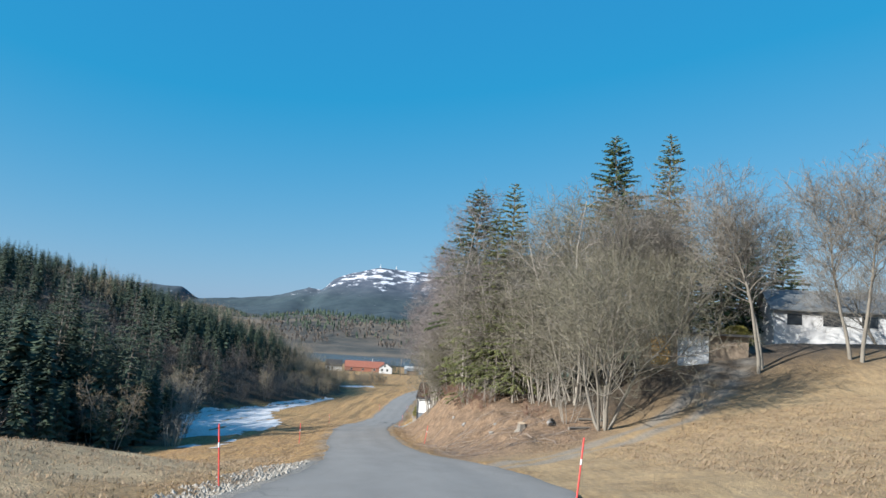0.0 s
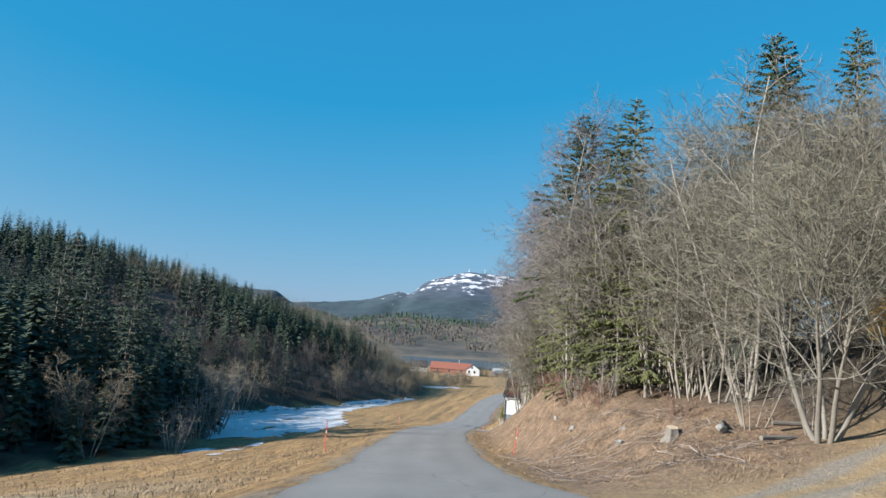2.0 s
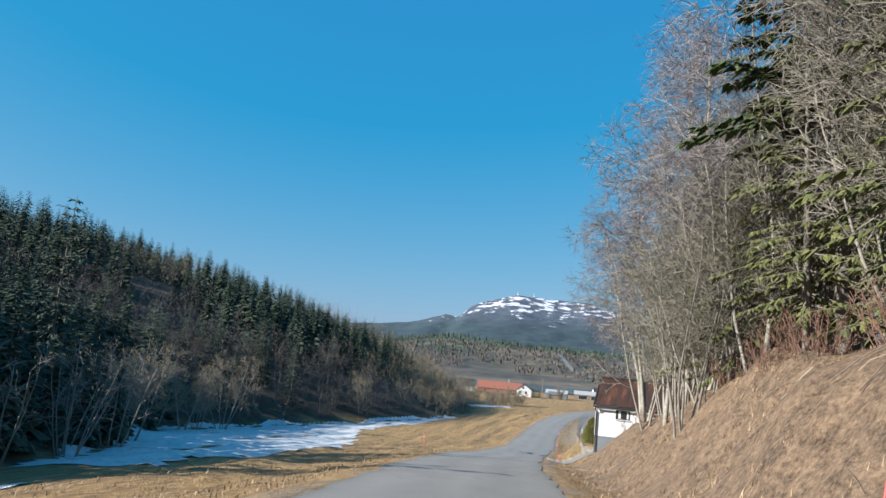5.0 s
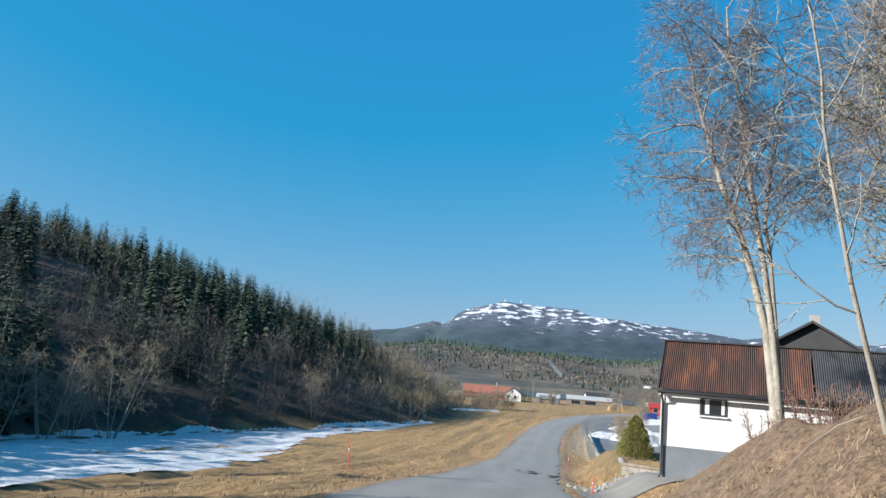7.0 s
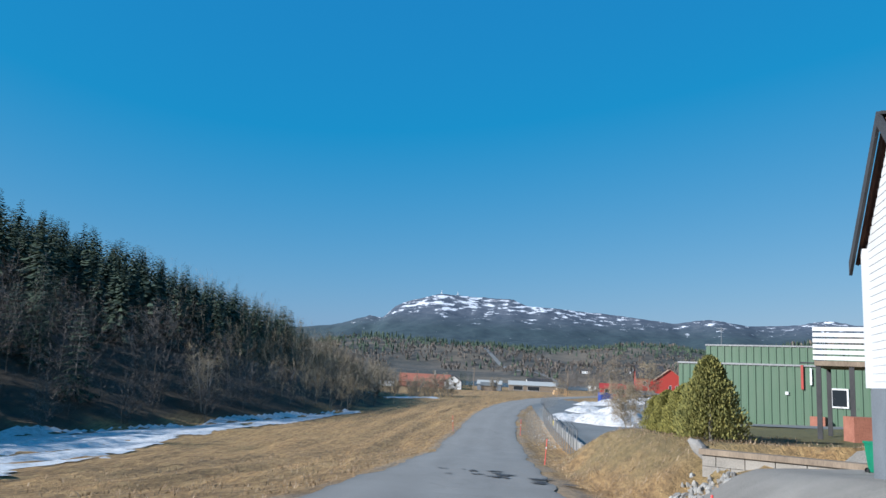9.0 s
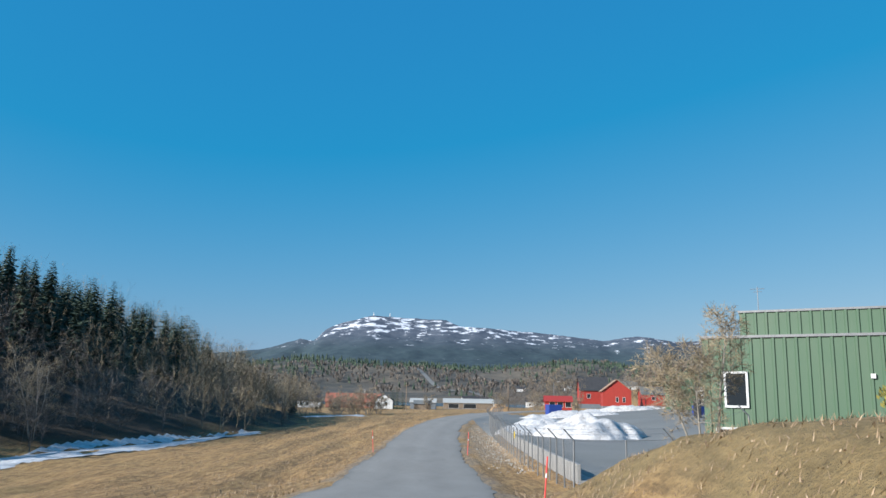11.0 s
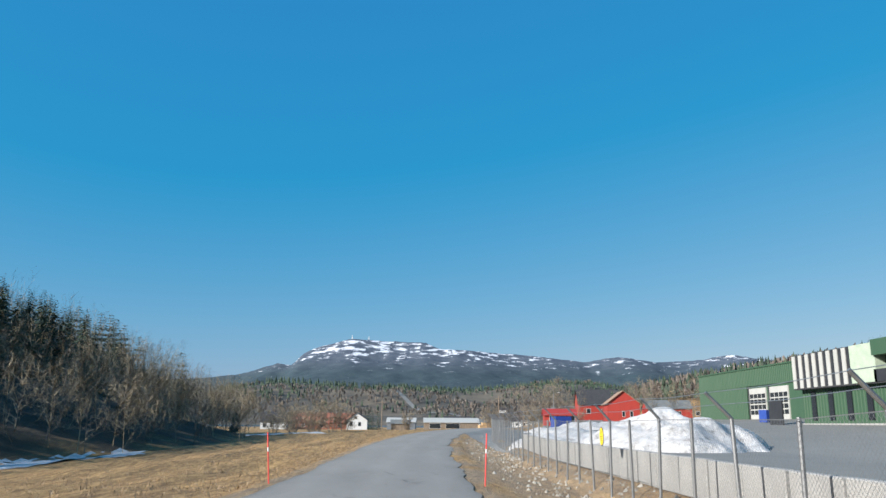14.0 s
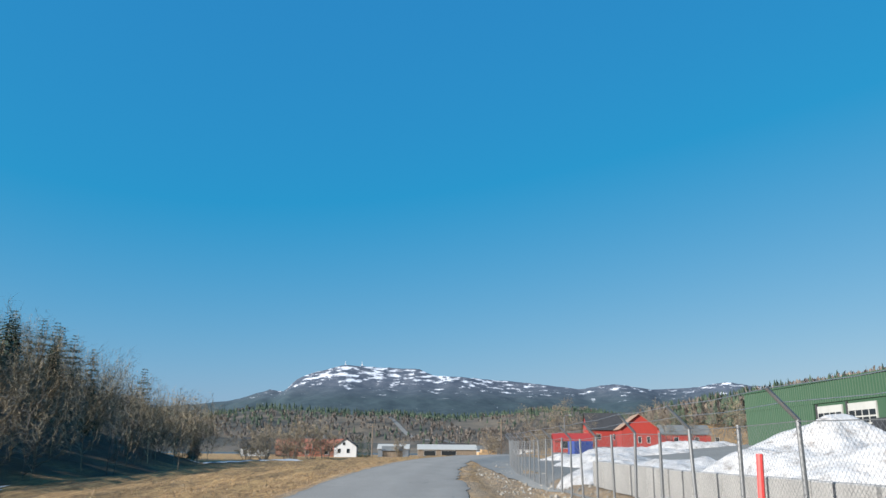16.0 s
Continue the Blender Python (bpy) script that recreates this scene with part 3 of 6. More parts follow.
# woods on the far slopes: small ragged conifers and brown crowns
frng = random.Random(21)
FV, FF, GV, GF = [], [], [], []
for n in range(42000):
    y = frng.uniform(430, 2500) if n % 3 else frng.uniform(300, 900)
    x = frng.uniform(-0.62, 0.75) * (y + 60)
    if n >= 38000:
        x, y = frng.uniform(95, 420), frng.uniform(320, 700)
    dense = float(grain(x, y, 150)) + 0.5 * float(grain(x, y, 50)) + (0.7 if x > 170 and y < 950 else 0) + 0.25 * (y > 1500)
    open_land = -170 < x < 95 and y < 590
    if dense < (-0.05 if y < 1040 else -0.4) or open_land or (540 < y < 1010 and -230 < x < 320):
        continue
    z = land(x, y)
    tall, wide = frng.uniform(6, 12), frng.uniform(1.6, 2.8)
    if float(grain(x, y, 80)) + frng.uniform(-0.5, 0.5) > 0.1 - 0.5 * (y > 1300):
        for lo, hi, w in ((0.1, 0.55, 1.0), (0.38, 0.8, 0.72), (0.62, 1.0, 0.45)):
            o, a0 = len(FV), frng.uniform(0, 6.28)
            FV.append((x, y, z + hi * tall))
            for j in range(6):
                r = wide * w * (1.15 if j % 2 else 0.7)
                FV.append((x + r * math.cos(a0 + j * 1.047), y + r * math.sin(a0 + j * 1.047), z + lo * tall + (0 if j % 2 else 0.5)))
            FF += [(o, o + 1 + j, o + 1 + (j + 1) % 6) for j in range(6)]
    else:
        for b in range(12):
            o, a = len(GV), frng.uniform(0, 6.28)
            r, h = wide * frng.uniform(0.5, 1.3), tall * frng.uniform(0.45, 0.85)
            p = Vector((x, y, z + tall * frng.uniform(0.05, 0.3)))
            q = Vector((x + r * math.cos(a), y + r * math.sin(a), z + h))
            w = Vector((-math.sin(a), math.cos(a), 0)) * 0.45
            GV += [tuple(p), tuple(q - w), tuple(q + w + Vector((0, 0, 0.8)))]
            GF.append((o, o + 1, o + 2))
tagged(part("far_conifers", FV, FF, NEEDLE), "dark conifer woods scattered over the far slopes", "woods", kind="stuff")
tagged(part("far_bare_woods", GV, GF, FARTWIG), "brown leafless woods scattered over the far slopes", "woods", kind="stuff")

# ---- trees ----
def tube(V, F, pts, radii, sides):
    """A tapered limb along a line of points."""
    pts = [Vector(p) for p in pts]
    rings = []
    for i, (p, r) in enumerate(zip(pts, radii)):
        d = (pts[min(i + 1, len(pts) - 1)] - pts[max(i - 1, 0)]).normalized()
        side = d.cross(Vector((0.31, 0.83, 0.46))).normalized()
        up = d.cross(side)
        ring = []
        for k in range(sides):
            a = 2 * math.pi * k / sides
            ring.append(len(V))
            V.append(tuple(p + side * (r * math.cos(a)) + up * (r * math.sin(a))))
        rings.append(ring)
    for a, b in zip(rings, rings[1:]):
        for k in range(sides):
            F.append((a[k], a[(k + 1) % sides], b[(k + 1) % sides], b[k]))
    F.append(tuple(rings[-1]))


def thin(V, F, pts, radii, sides):
    """A twig: one frame for its whole length."""
    d = pts[-1] - pts[0]
    a = Vector((d.y, -d.x, 0.01)).normalized()
    b = Vector((-a.y * d.z, a.x * d.z, a.y * d.x - a.x * d.y)).normalized()
    ring = ((1, 0), (-0.5, 0.87), (-0.5, -0.87))
    o = len(V)
    for p, r in zip(pts, radii):
        for u, w in ring:
            V.append((p.x + r * (a.x * u + b.x * w), p.y + r * (a.y * u + b.y * w), p.z + r * (a.z * u + b.z * w)))
    for i in range(len(pts) - 1):
        k = o + 3 * i
        F += [(k, k + 1, k + 4, k + 3), (k + 1, k + 2, k + 5, k + 4), (k + 2, k, k + 3, k + 5)]


def spike(V, F, p, q, r):
    """A straight twig running out to a point."""
    d = q - p
    a = Vector((d.y, -d.x, 0.01)).normalized() * r
    b = d.cross(a).normalized() * r
    o = len(V)
    V.extend([tuple(p + a), tuple(p - a * 0.5 + b * 0.87), tuple(p - a * 0.5 - b * 0.87), tuple(q)])
    F.extend([(o, o + 1, o + 3), (o + 1, o + 2, o + 3), (o + 2, o, o + 3)])


def limb(rng, start, way, length, bend, n, lift=0.0):
    pts, d, p = [start.copy()], way.normalized(), start.copy()
    for _ in range(n):
        d = (d + Vector((rng.uniform(-1, 1), rng.uniform(-1, 1), rng.uniform(-1, 1))) * bend + Vector((0, 0, lift))).normalized()
        p = p + d * (length / n)
        pts.append(p.copy())
    return pts


def along(pts, s):
    i = min(int(s * (len(pts) - 1)), len(pts) - 2)
    f = s * (len(pts) - 1) - i
    return pts[i].lerp(pts[i + 1], f), (pts[i + 1] - pts[i]).normalized()


def branch_out(rng, T, C, pts, r, level, kids, lengths, lift, wire):
    """Shoots along a limb, and theirs in turn, down to the twigs of the crown."""
    last = level == len(kids) - 1
    for c in range(kids[level]):
        at = 0.18 + 0.82 * (c + rng.random()) / kids[level]
        p, d = along(pts, at)
        a, open_ = c * 2.4 + rng.uniform(-0.7, 0.7), rng.uniform(0.5, 1.15)
        u = d.cross(Vector((0.3, 0.2, 0.93))).normalized()
        way = d * math.cos(open_) + (u * math.cos(a) + d.cross(u) * math.sin(a)) * math.sin(open_)
        length = lengths[level] * (1.2 - 0.65 * at) * rng.uniform(0.6, 1.3)
        if last:
            q = p + (way + Vector((0, 0, lift * 3))).normalized() * length
            spike(*C, p, q, 0.0055 * wire)
            continue
        n = 5 if level == 0 else (3 if level == 1 else 2)
        shoot = limb(rng, p, way, length, (0.24, 0.3, 0.3)[min(level, 2)], n, lift)
        rs = max(r * (0.42, 0.34, 0.3)[min(level, 2)] * (1.1 - 0.5 * at), 0.006 * wire)
        if level < 2:
            tube(*T, shoot, [rs * (1 - 0.75 * i / n) + 0.003 for i in range(n + 1)], 4 if level == 0 else 3)
        else:
            thin(*C, shoot, [rs * (1 - 0.3 * i) for i in range(n + 1)], 3)
        branch_out(rng, T, C, shoot, rs, level + 1, kids, lengths, lift, wire)


def bare_tree(name, seed, tall, stems, spread, first, bark, twig_mat, kids=(9, 5, 4, 4), thick=0.011, lean=0.12, lift=0.03, wire=1.0, high=(0.65, 0.98), bend=0.09, lines=None, fork=1.0):
    """A leafless tree: stems and boughs in one mesh, the twigs of its crown in another."""
    rng = random.Random(seed)
    T, C = ([], []), ([], [])
    lengths = (tall * spread, tall * spread * 0.5, tall * spread * 0.28, 0.18 + tall * spread * 0.1)
    for s in range(len(lines) if lines else stems):
        if lines:
            stem = [Vector(p) for p in lines[s]]
            r0 = tall * thick * (1 - 0.22 * s)
        else:
            a = s * 6.283 / stems + rng.uniform(-0.5, 0.5)
            out = lean * rng.uniform(0.5, 1.3)
            base = Vector((math.cos(a), math.sin(a), 0)) * (0.0 if stems == 1 else rng.uniform(0.1, 0.4))
            up = tall * fork * (1 if s == 0 else rng.uniform(*high))
            stem = limb(rng, base - Vector((0, 0, 0.4)), Vector((math.cos(a) * out, math.sin(a) * out, 1)), up + 0.4, bend, 9, 0.05)
            r0 = up * thick
        n = len(stem) - 1
        tube(*T, stem, [r0 * (1 - 0.85 * (i / n) ** 0.9) + 0.008 for i in range(n + 1)], 7)
        k = int(first * n)
        head = [along(stem, first)[0]] + stem[k + 1:]
        branch_out(rng, T, C, head, r0 * (1 - 0.8 * first), 0, kids, lengths, lift, wire)
    ob = empty(name)
    part("trunk", *T, bark, ob, smooth_it=True)
    part("crown", *C, twig_mat, ob)
    return ob


def spruce(name, seed, tall, wide, low, mat, sprays=34, whorls=None, fine=1.0):
    """A conifer: a straight stem, whorls of drooping boughs with sprays of needles."""
    rng = random.Random(seed)
    TV, TF, CV, CF = [], [], [], []
    stem = limb(rng, Vector((0, 0, -0.4)), Vector((0, 0, 1)), tall + 0.4, 0.012, 10, 0.1)
    tube(TV, TF, stem, [tall * 0.011 * (1 - i / 10) + 0.012 for i in range(11)], 8)
    whorls = whorls or int(tall * 2.3)
    for w in range(whorls):
        s = low + (0.995 - low) * (w + rng.random()) / whorls
        p, _ = along(stem, s)
        reach = wide * (1 - (s - low) / (1 - low)) ** 0.64 * rng.uniform(0.65, 1.15) + 0.22
        k = 6 if reach > 0.8 else 4
        for b in range(k):
            a = w * 1.7 + b * 2 * math.pi / k + rng.uniform(-0.35, 0.35)
            length = reach * rng.uniform(0.7, 1.12)
            rise = 0.55 * s - 0.35
            bough = limb(rng, p, Vector((math.cos(a), math.sin(a), rise)), length, 0.08, 4, 0.015 if s > 0.6 else -0.03)
            tube(TV, TF, bough, [0.022 * (1 - i / 5) + 0.004 for i in range(5)], 3)
            for t in range(max(int(sprays * 0.22), int(sprays * length / 1.6))):
                q, d = along(bough, rng.uniform(0.15, 1.0))
                side = Vector((-d.y, d.x, 0)).normalized() * rng.choice((-1, 1))
                way = (d * rng.uniform(0.5, 1.1) + side * rng.uniform(0.2, 1.0) + Vector((0, 0, rng.uniform(-0.55, 0.15)))).normalized()
                ln = fine * rng.uniform(0.22, 0.48) * (0.65 + 0.2 * length)
                wd = ln * rng.uniform(0.16, 0.28)
                n = way.cross(Vector((rng.uniform(-0.5, 0.5), rng.uniform(-0.5, 0.5), 1))).normalized() * wd
                o = len(CV)
                CV += [tuple(q), tuple(q + way * ln * 0.45 + n), tuple(q + way * ln + Vector((0, 0, -0.06))), tuple(q + way * ln * 0.45 - n), tuple(q + way * ln * 0.5 + Vector((0, 0, wd * 0.6)))]
                CF += [(o, o + 1, o + 4), (o + 1, o + 2, o + 4), (o + 2, o + 3, o + 4), (o + 3, o, o + 4)]
    ob = empty(name)
    part("trunk", TV, TF, BARK, ob, smooth_it=True)
    part("crown", CV, CF, mat, ob)
    return ob


def stand(x, y, turn=0.0, size=1.0, sink=0.0, tilt=0.0):
    return Matrix.Translation((x, y, land(x, y) - sink)) @ Matrix.Rotation(radians(turn), 4, "Z") @ Matrix.Rotation(radians(tilt), 4, "X") @ Matrix.Scale(size, 4)


def plant(kinds, places, label, category, group):
    """The first of each kind stands at its first place; the others are copies."""
    used = set()
    for n, (k, x, y, size) in enumerate(places):
        ob, m = kinds[k], stand(x, y, n * 77.0 % 360, size, tilt=(n * 37 % 7) - 3)
        if k in used:
            c = copy_thing(ob, Matrix.Identity(4))
            c.matrix_basis = m
        else:
            used.add(k)
            ob.matrix_basis = m
            tagged(ob, label, category, group)


thicket = [bare_tree("alder_tree", 11 + i, (9.0, 7.5, 10.5, 6.0)[i], (4, 5, 3, 5)[i], (0.26, 0.24, 0.27, 0.26)[i], 0.22, PALEBARK, (TWIG, OLIVETWIG, TWIG, OLIVETWIG)[i], (8, 5, 4, 4), 0.0065, 0.26, 0.05, 1.7, bend=0.12) for i in range(4)]
crowned = [bare_tree("bare_deciduous_tree", 31 + i, (15.0, 14.5, 15.0)[i], (5, 4, 2)[i], (0.36, 0.34, 0.32)[i], (0.22, 0.22, 0.4)[i], GREYBARK, (OLIVETWIG, TWIG, TWIG)[i], ((13, 7, 5, 5), (13, 7, 5, 5), (20, 8, 5, 5))[i], 0.0135, (0.62, 0.5, 0.1)[i], 0.1, 2.0, high=(0.75, 1.0), bend=0.16, fork=(0.62, 0.66, 0.72)[i]) for i in range(3)]
birches = [bare_tree("birch_tree", 41 + i, (14.0, 11.5)[i], (1, 2)[i], (0.26, 0.27)[i], 0.3, BIRCH, BIRCHTWIG, ((22, 7, 6, 5), (15, 7, 5, 5))[i], 0.0056, 0.2, -0.045, 1.5, bend=0.1) for i in range(2)]
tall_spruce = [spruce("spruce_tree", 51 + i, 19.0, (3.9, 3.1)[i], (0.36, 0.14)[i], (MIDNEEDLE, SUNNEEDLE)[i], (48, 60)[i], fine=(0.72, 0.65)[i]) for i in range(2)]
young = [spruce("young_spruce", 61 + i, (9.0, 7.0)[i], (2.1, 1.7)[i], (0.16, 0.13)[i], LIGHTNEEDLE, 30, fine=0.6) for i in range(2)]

# the wooded knoll beside the road
plant(tall_spruce, [(0, 3.2, 75.5, 1.05), (1, 4.6, 65.3, 0.82), (1, 6.2, 70.5, 1.0), (0, 17.0, 72.5, 1.14), (1, 20.8, 72.5, 1.12), (1, 8.0, 82.0, 0.92), (0, 30.0, 84.0, 0.9), (0, 33.0, 86.0, 0.9), (0, 38.5, 88.0, 0.95), (1, 12.5, 76.5, 0.85), (0, 10.0, 92.0, 0.85), (0, 22.5, 80.0, 0.85), (0, 26.5, 82.0, 0.78), (0, 36.0, 90.0, 0.95)],
      "tall dark green spruce among bare trees on the knoll", "tree", "spruces on the knoll")
plant(young, [(0, 3.0, 77.0, 1.1), (0, 4.8, 62.5, 0.95), (1, 1.2, 80.0, 1.1), (1, 6.8, 63.5, 1.0), (0, 7.6, 68.0, 1.15), (0, 5.9, 59.6, 0.95), (1, 7.6, 60.8, 1.0), (1, 4.6, 66.5, 1.1), (1, 2.5, 64.6, 1.1), (0, 3.0, 68.6, 1.2), (0, 4.0, 63.8, 1.0), (0, 2.3, 75.6, 1.15), (1, 3.4, 72.8, 1.2)],
      "young yellowish green spruce with thin low boughs", "tree", "young spruces on the bank")
plant(crowned, [(0, 10.2, 47.8, 0.95), (0, 12.2, 57.0, 0.92), (1, 18.5, 66.0, 1.26), (2, 22.0, 53.6, 1.0), (2, 28.4, 53.2, 1.02), (1, 40.0, 70.0, 1.0), (0, 9.2, 65.0, 0.85), (1, 7.5, 73.5, 0.95), (0, 14.5, 66.0, 1.22), (1, 10.5, 70.0, 1.0), (0, 5.0, 79.5, 0.85), (2, 36.0, 58.0, 1.0), (2, 16.0, 60.5, 0.95), (2, 4.2, 70.0, 0.85)],
      "leafless grey deciduous tree with a wide twiggy crown", "tree", "bare trees on the knoll")
plant(birches, [(0, -0.1, 87.0, 1.2), (1, 0.4, 89.0, 1.3), (1, 0.6, 83.5, 1.4), (0, 2.4, 67.8, 1.1), (1, 1.6, 78.5, 1.15), (0, 2.4, 90.0, 0.85), (1, 2.0, 94.0, 0.9), (0, 4.5, 97.0, 0.95)],
      "leafless birch with pale trunk and drooping fine twigs", "tree", "birches along the bank")
OLD_STEMS = [[(0, 0, -0.4), (0.0, 0, 1.2), (-0.2, 0.05, 2.8), (-0.37, 0.1, 3.9), (-0.9, 0.1, 5.7), (-1.5, 0.0, 7.2), (-2.1, 0.1, 8.6), (-2.6, 0.2, 10.1), (-3.1, 0.2, 11.6), (-3.3, 0.3, 13.0)],
             [(0.12, -0.1, -0.4), (0.1, -0.1, 1.2), (-0.05, -0.1, 2.7), (-0.3, -0.15, 4.4), (-0.6, -0.2, 6.1), (-1.0, -0.2, 8.0), (-1.3, -0.1, 9.8), (-1.5, 0.0, 11.4), (-1.9, 0.1, 13.0), (-2.0, 0.2, 14.6)],
             [(0.25, 0.1, -0.4), (0.22, 0.1, 1.2), (0.12, 0.15, 2.6), (0.0, 0.2, 3.9), (-0.2, 0.25, 6.1), (-0.4, 0.3, 7.3), (-0.2, 0.4, 9.0), (0.2, 0.5, 11.0), (0.3, 0.5, 13.0)]]
for spot, size, seed, mirror in (((0.4, 103.5), 1.0, 47, 0.85), ((2.9, 101.0), 0.95, 48, -0.6)):
    tree = bare_tree("birch_tree", seed, 14.6, 3, 0.2, 0.44, OLDBIRCH, BIRCHTWIG, (18, 8, 6, 6), 0.0125, 0.1, -0.085, 1.3, lines=[[(p[0] * mirror, p[1], p[2]) for p in st] for st in OLD_STEMS])
    tree.matrix_basis = stand(*spot, 0, size)
    tagged(tree, "old grey birch forking into several stems beside the garage", "tree", "birches along the bank")
rng = random.Random(3)
spots = []
for n in range(66):
    y = rng.uniform(56, 98)
    cd = float(np.interp(y, CREST_Y, CREST_D))
    x = float(road_x(y)) + HALF + cd * rng.uniform(1.0, 1.35) + abs(rng.gauss(0, 4.0))
    if y < 60 and x > 11:
        x = 11 - rng.uniform(0, 3)
    if y < 64:
        x = max(x, float(road_x(y)) + HALF + cd * 1.3 + 1.0)
    spots.append((n % 4, x, y, rng.uniform(0.85, 1.4)))
spots += [(1 + n % 3, -0.3 + 2.6 * (n * 37 % 10) / 10, 79.5 + 1.35 * n, 0.95) for n in range(11)]
plant(thicket, spots, "leafless multi-stemmed alder in a dense thicket", "tree", "alders of the thicket")
# the forest on the hill across the field
def conifer_parts(rng, x, y, z, tall, V, F, whorls=12, k=7):
    """A forest spruce: whorls of single arched boughs round an open stem."""
    top = Vector((x + rng.uniform(-0.2, 0.2), y + rng.uniform(-0.2, 0.2), z + tall))
    o = len(V)
    V.extend([(x - 0.12, y, z - 0.3), (x + 0.12, y, z - 0.3), tuple(top), (x, y - 0.12, z - 0.3), (x, y + 0.12, z - 0.3)])
    F.extend([(o, o + 1, o + 2), (o + 3, o + 4, o + 2)])
    slim, low = rng.uniform(0.15, 0.21), rng.uniform(0.04, 0.14)
    total = whorls * k
    for b in range(total):
        s = low + (0.975 - low) * (b + rng.random()) / total
        a = b * 2.4 + rng.uniform(-0.6, 0.6)
        q = (tall * slim * (1 - s) ** 0.72 + 0.24) * rng.uniform(0.6, 1.2)
        c, n = math.cos(a), math.sin(a)
        wd = q * rng.uniform(0.24, 0.42)
        zz = z + s * tall
        drop = q * (rng.uniform(0.15, 0.7) * (1.1 - s) - 1.2 * max(0.0, s - 0.8))
        o = len(V)
        V.extend([(x, y, zz + 0.1 * q), (x + c * q * 0.6 - n * wd, y + n * q * 0.6 + c * wd, zz - drop * 0.7 - 0.1 * q), (x + c * q, y + n * q, zz - drop * 0.9), (x + c * q * 0.6 + n * wd, y + n * q * 0.6 - c * wd, zz - drop * 0.7 - 0.1 * q), (x + c * q * 0.55, y + n * q * 0.55, zz - drop * 0.3)])
        F.extend([(o, o + 1, o + 4), (o + 1, o + 2, o + 4), (o + 2, o + 3, o + 4), (o + 3, o, o + 4)] if whorls > 15 else [(o, o + 1, o + 2), (o, o + 2, o + 3)])


def bare_parts(rng, x, y, z, tall, V, F, boughs=24, sprigs=11, fine=0.015):
    """A leafless forest tree: a rounded crown of fine twigs on a forked stem."""
    def sliver(p, q, w):
        o = len(V)
        d = Vector((q[1] - p[1], p[0] - q[0], 0.3)).normalized() * w
        V.extend([tuple(p - d), tuple(p + d), tuple(q)])
        F.append((o, o + 1, o + 2))
    lean = Vector((rng.uniform(-0.12, 0.12), rng.uniform(-0.12, 0.12), 1))
    foot = Vector((x, y, z - 0.3))
    sliver(foot, foot + lean * tall * 0.8, 0.045)
    wide = rng.uniform(0.28, 0.46)
    for b in range(boughs):
        a, up = rng.uniform(0, 6.283), rng.uniform(0.0, 1.0)
        s = max(0.1, 0.42 + 0.5 * up - rng.uniform(0.12, 0.34))
        p = foot + lean * (tall * s)
        reach = tall * wide * math.sqrt(1 - (up * 0.95) ** 2) * rng.uniform(0.7, 1.1)
        q = foot + lean * (tall * (0.42 + 0.56 * up)) + Vector((math.cos(a) * reach, math.sin(a) * reach, rng.uniform(-0.05, 0.05) * tall))
        m = p.lerp(q, 0.55) + Vector((math.cos(a), math.sin(a), -0.4)) * (0.07 * tall)
        sliver(p, m, 0.028)
        sliver(m, q, 0.018)
        for t in range(sprigs):
            f = rng.random()
            u = p.lerp(m, 0.3 + 0.7 * f) if t % 3 == 0 else m.lerp(q, f)
            sliver(u, u + Vector((rng.uniform(-1, 1) + 0.5 * math.cos(a), rng.uniform(-1, 1) + 0.5 * math.sin(a), rng.uniform(-0.6, 1.0))) * tall * rng.uniform(0.05, 0.12), fine)


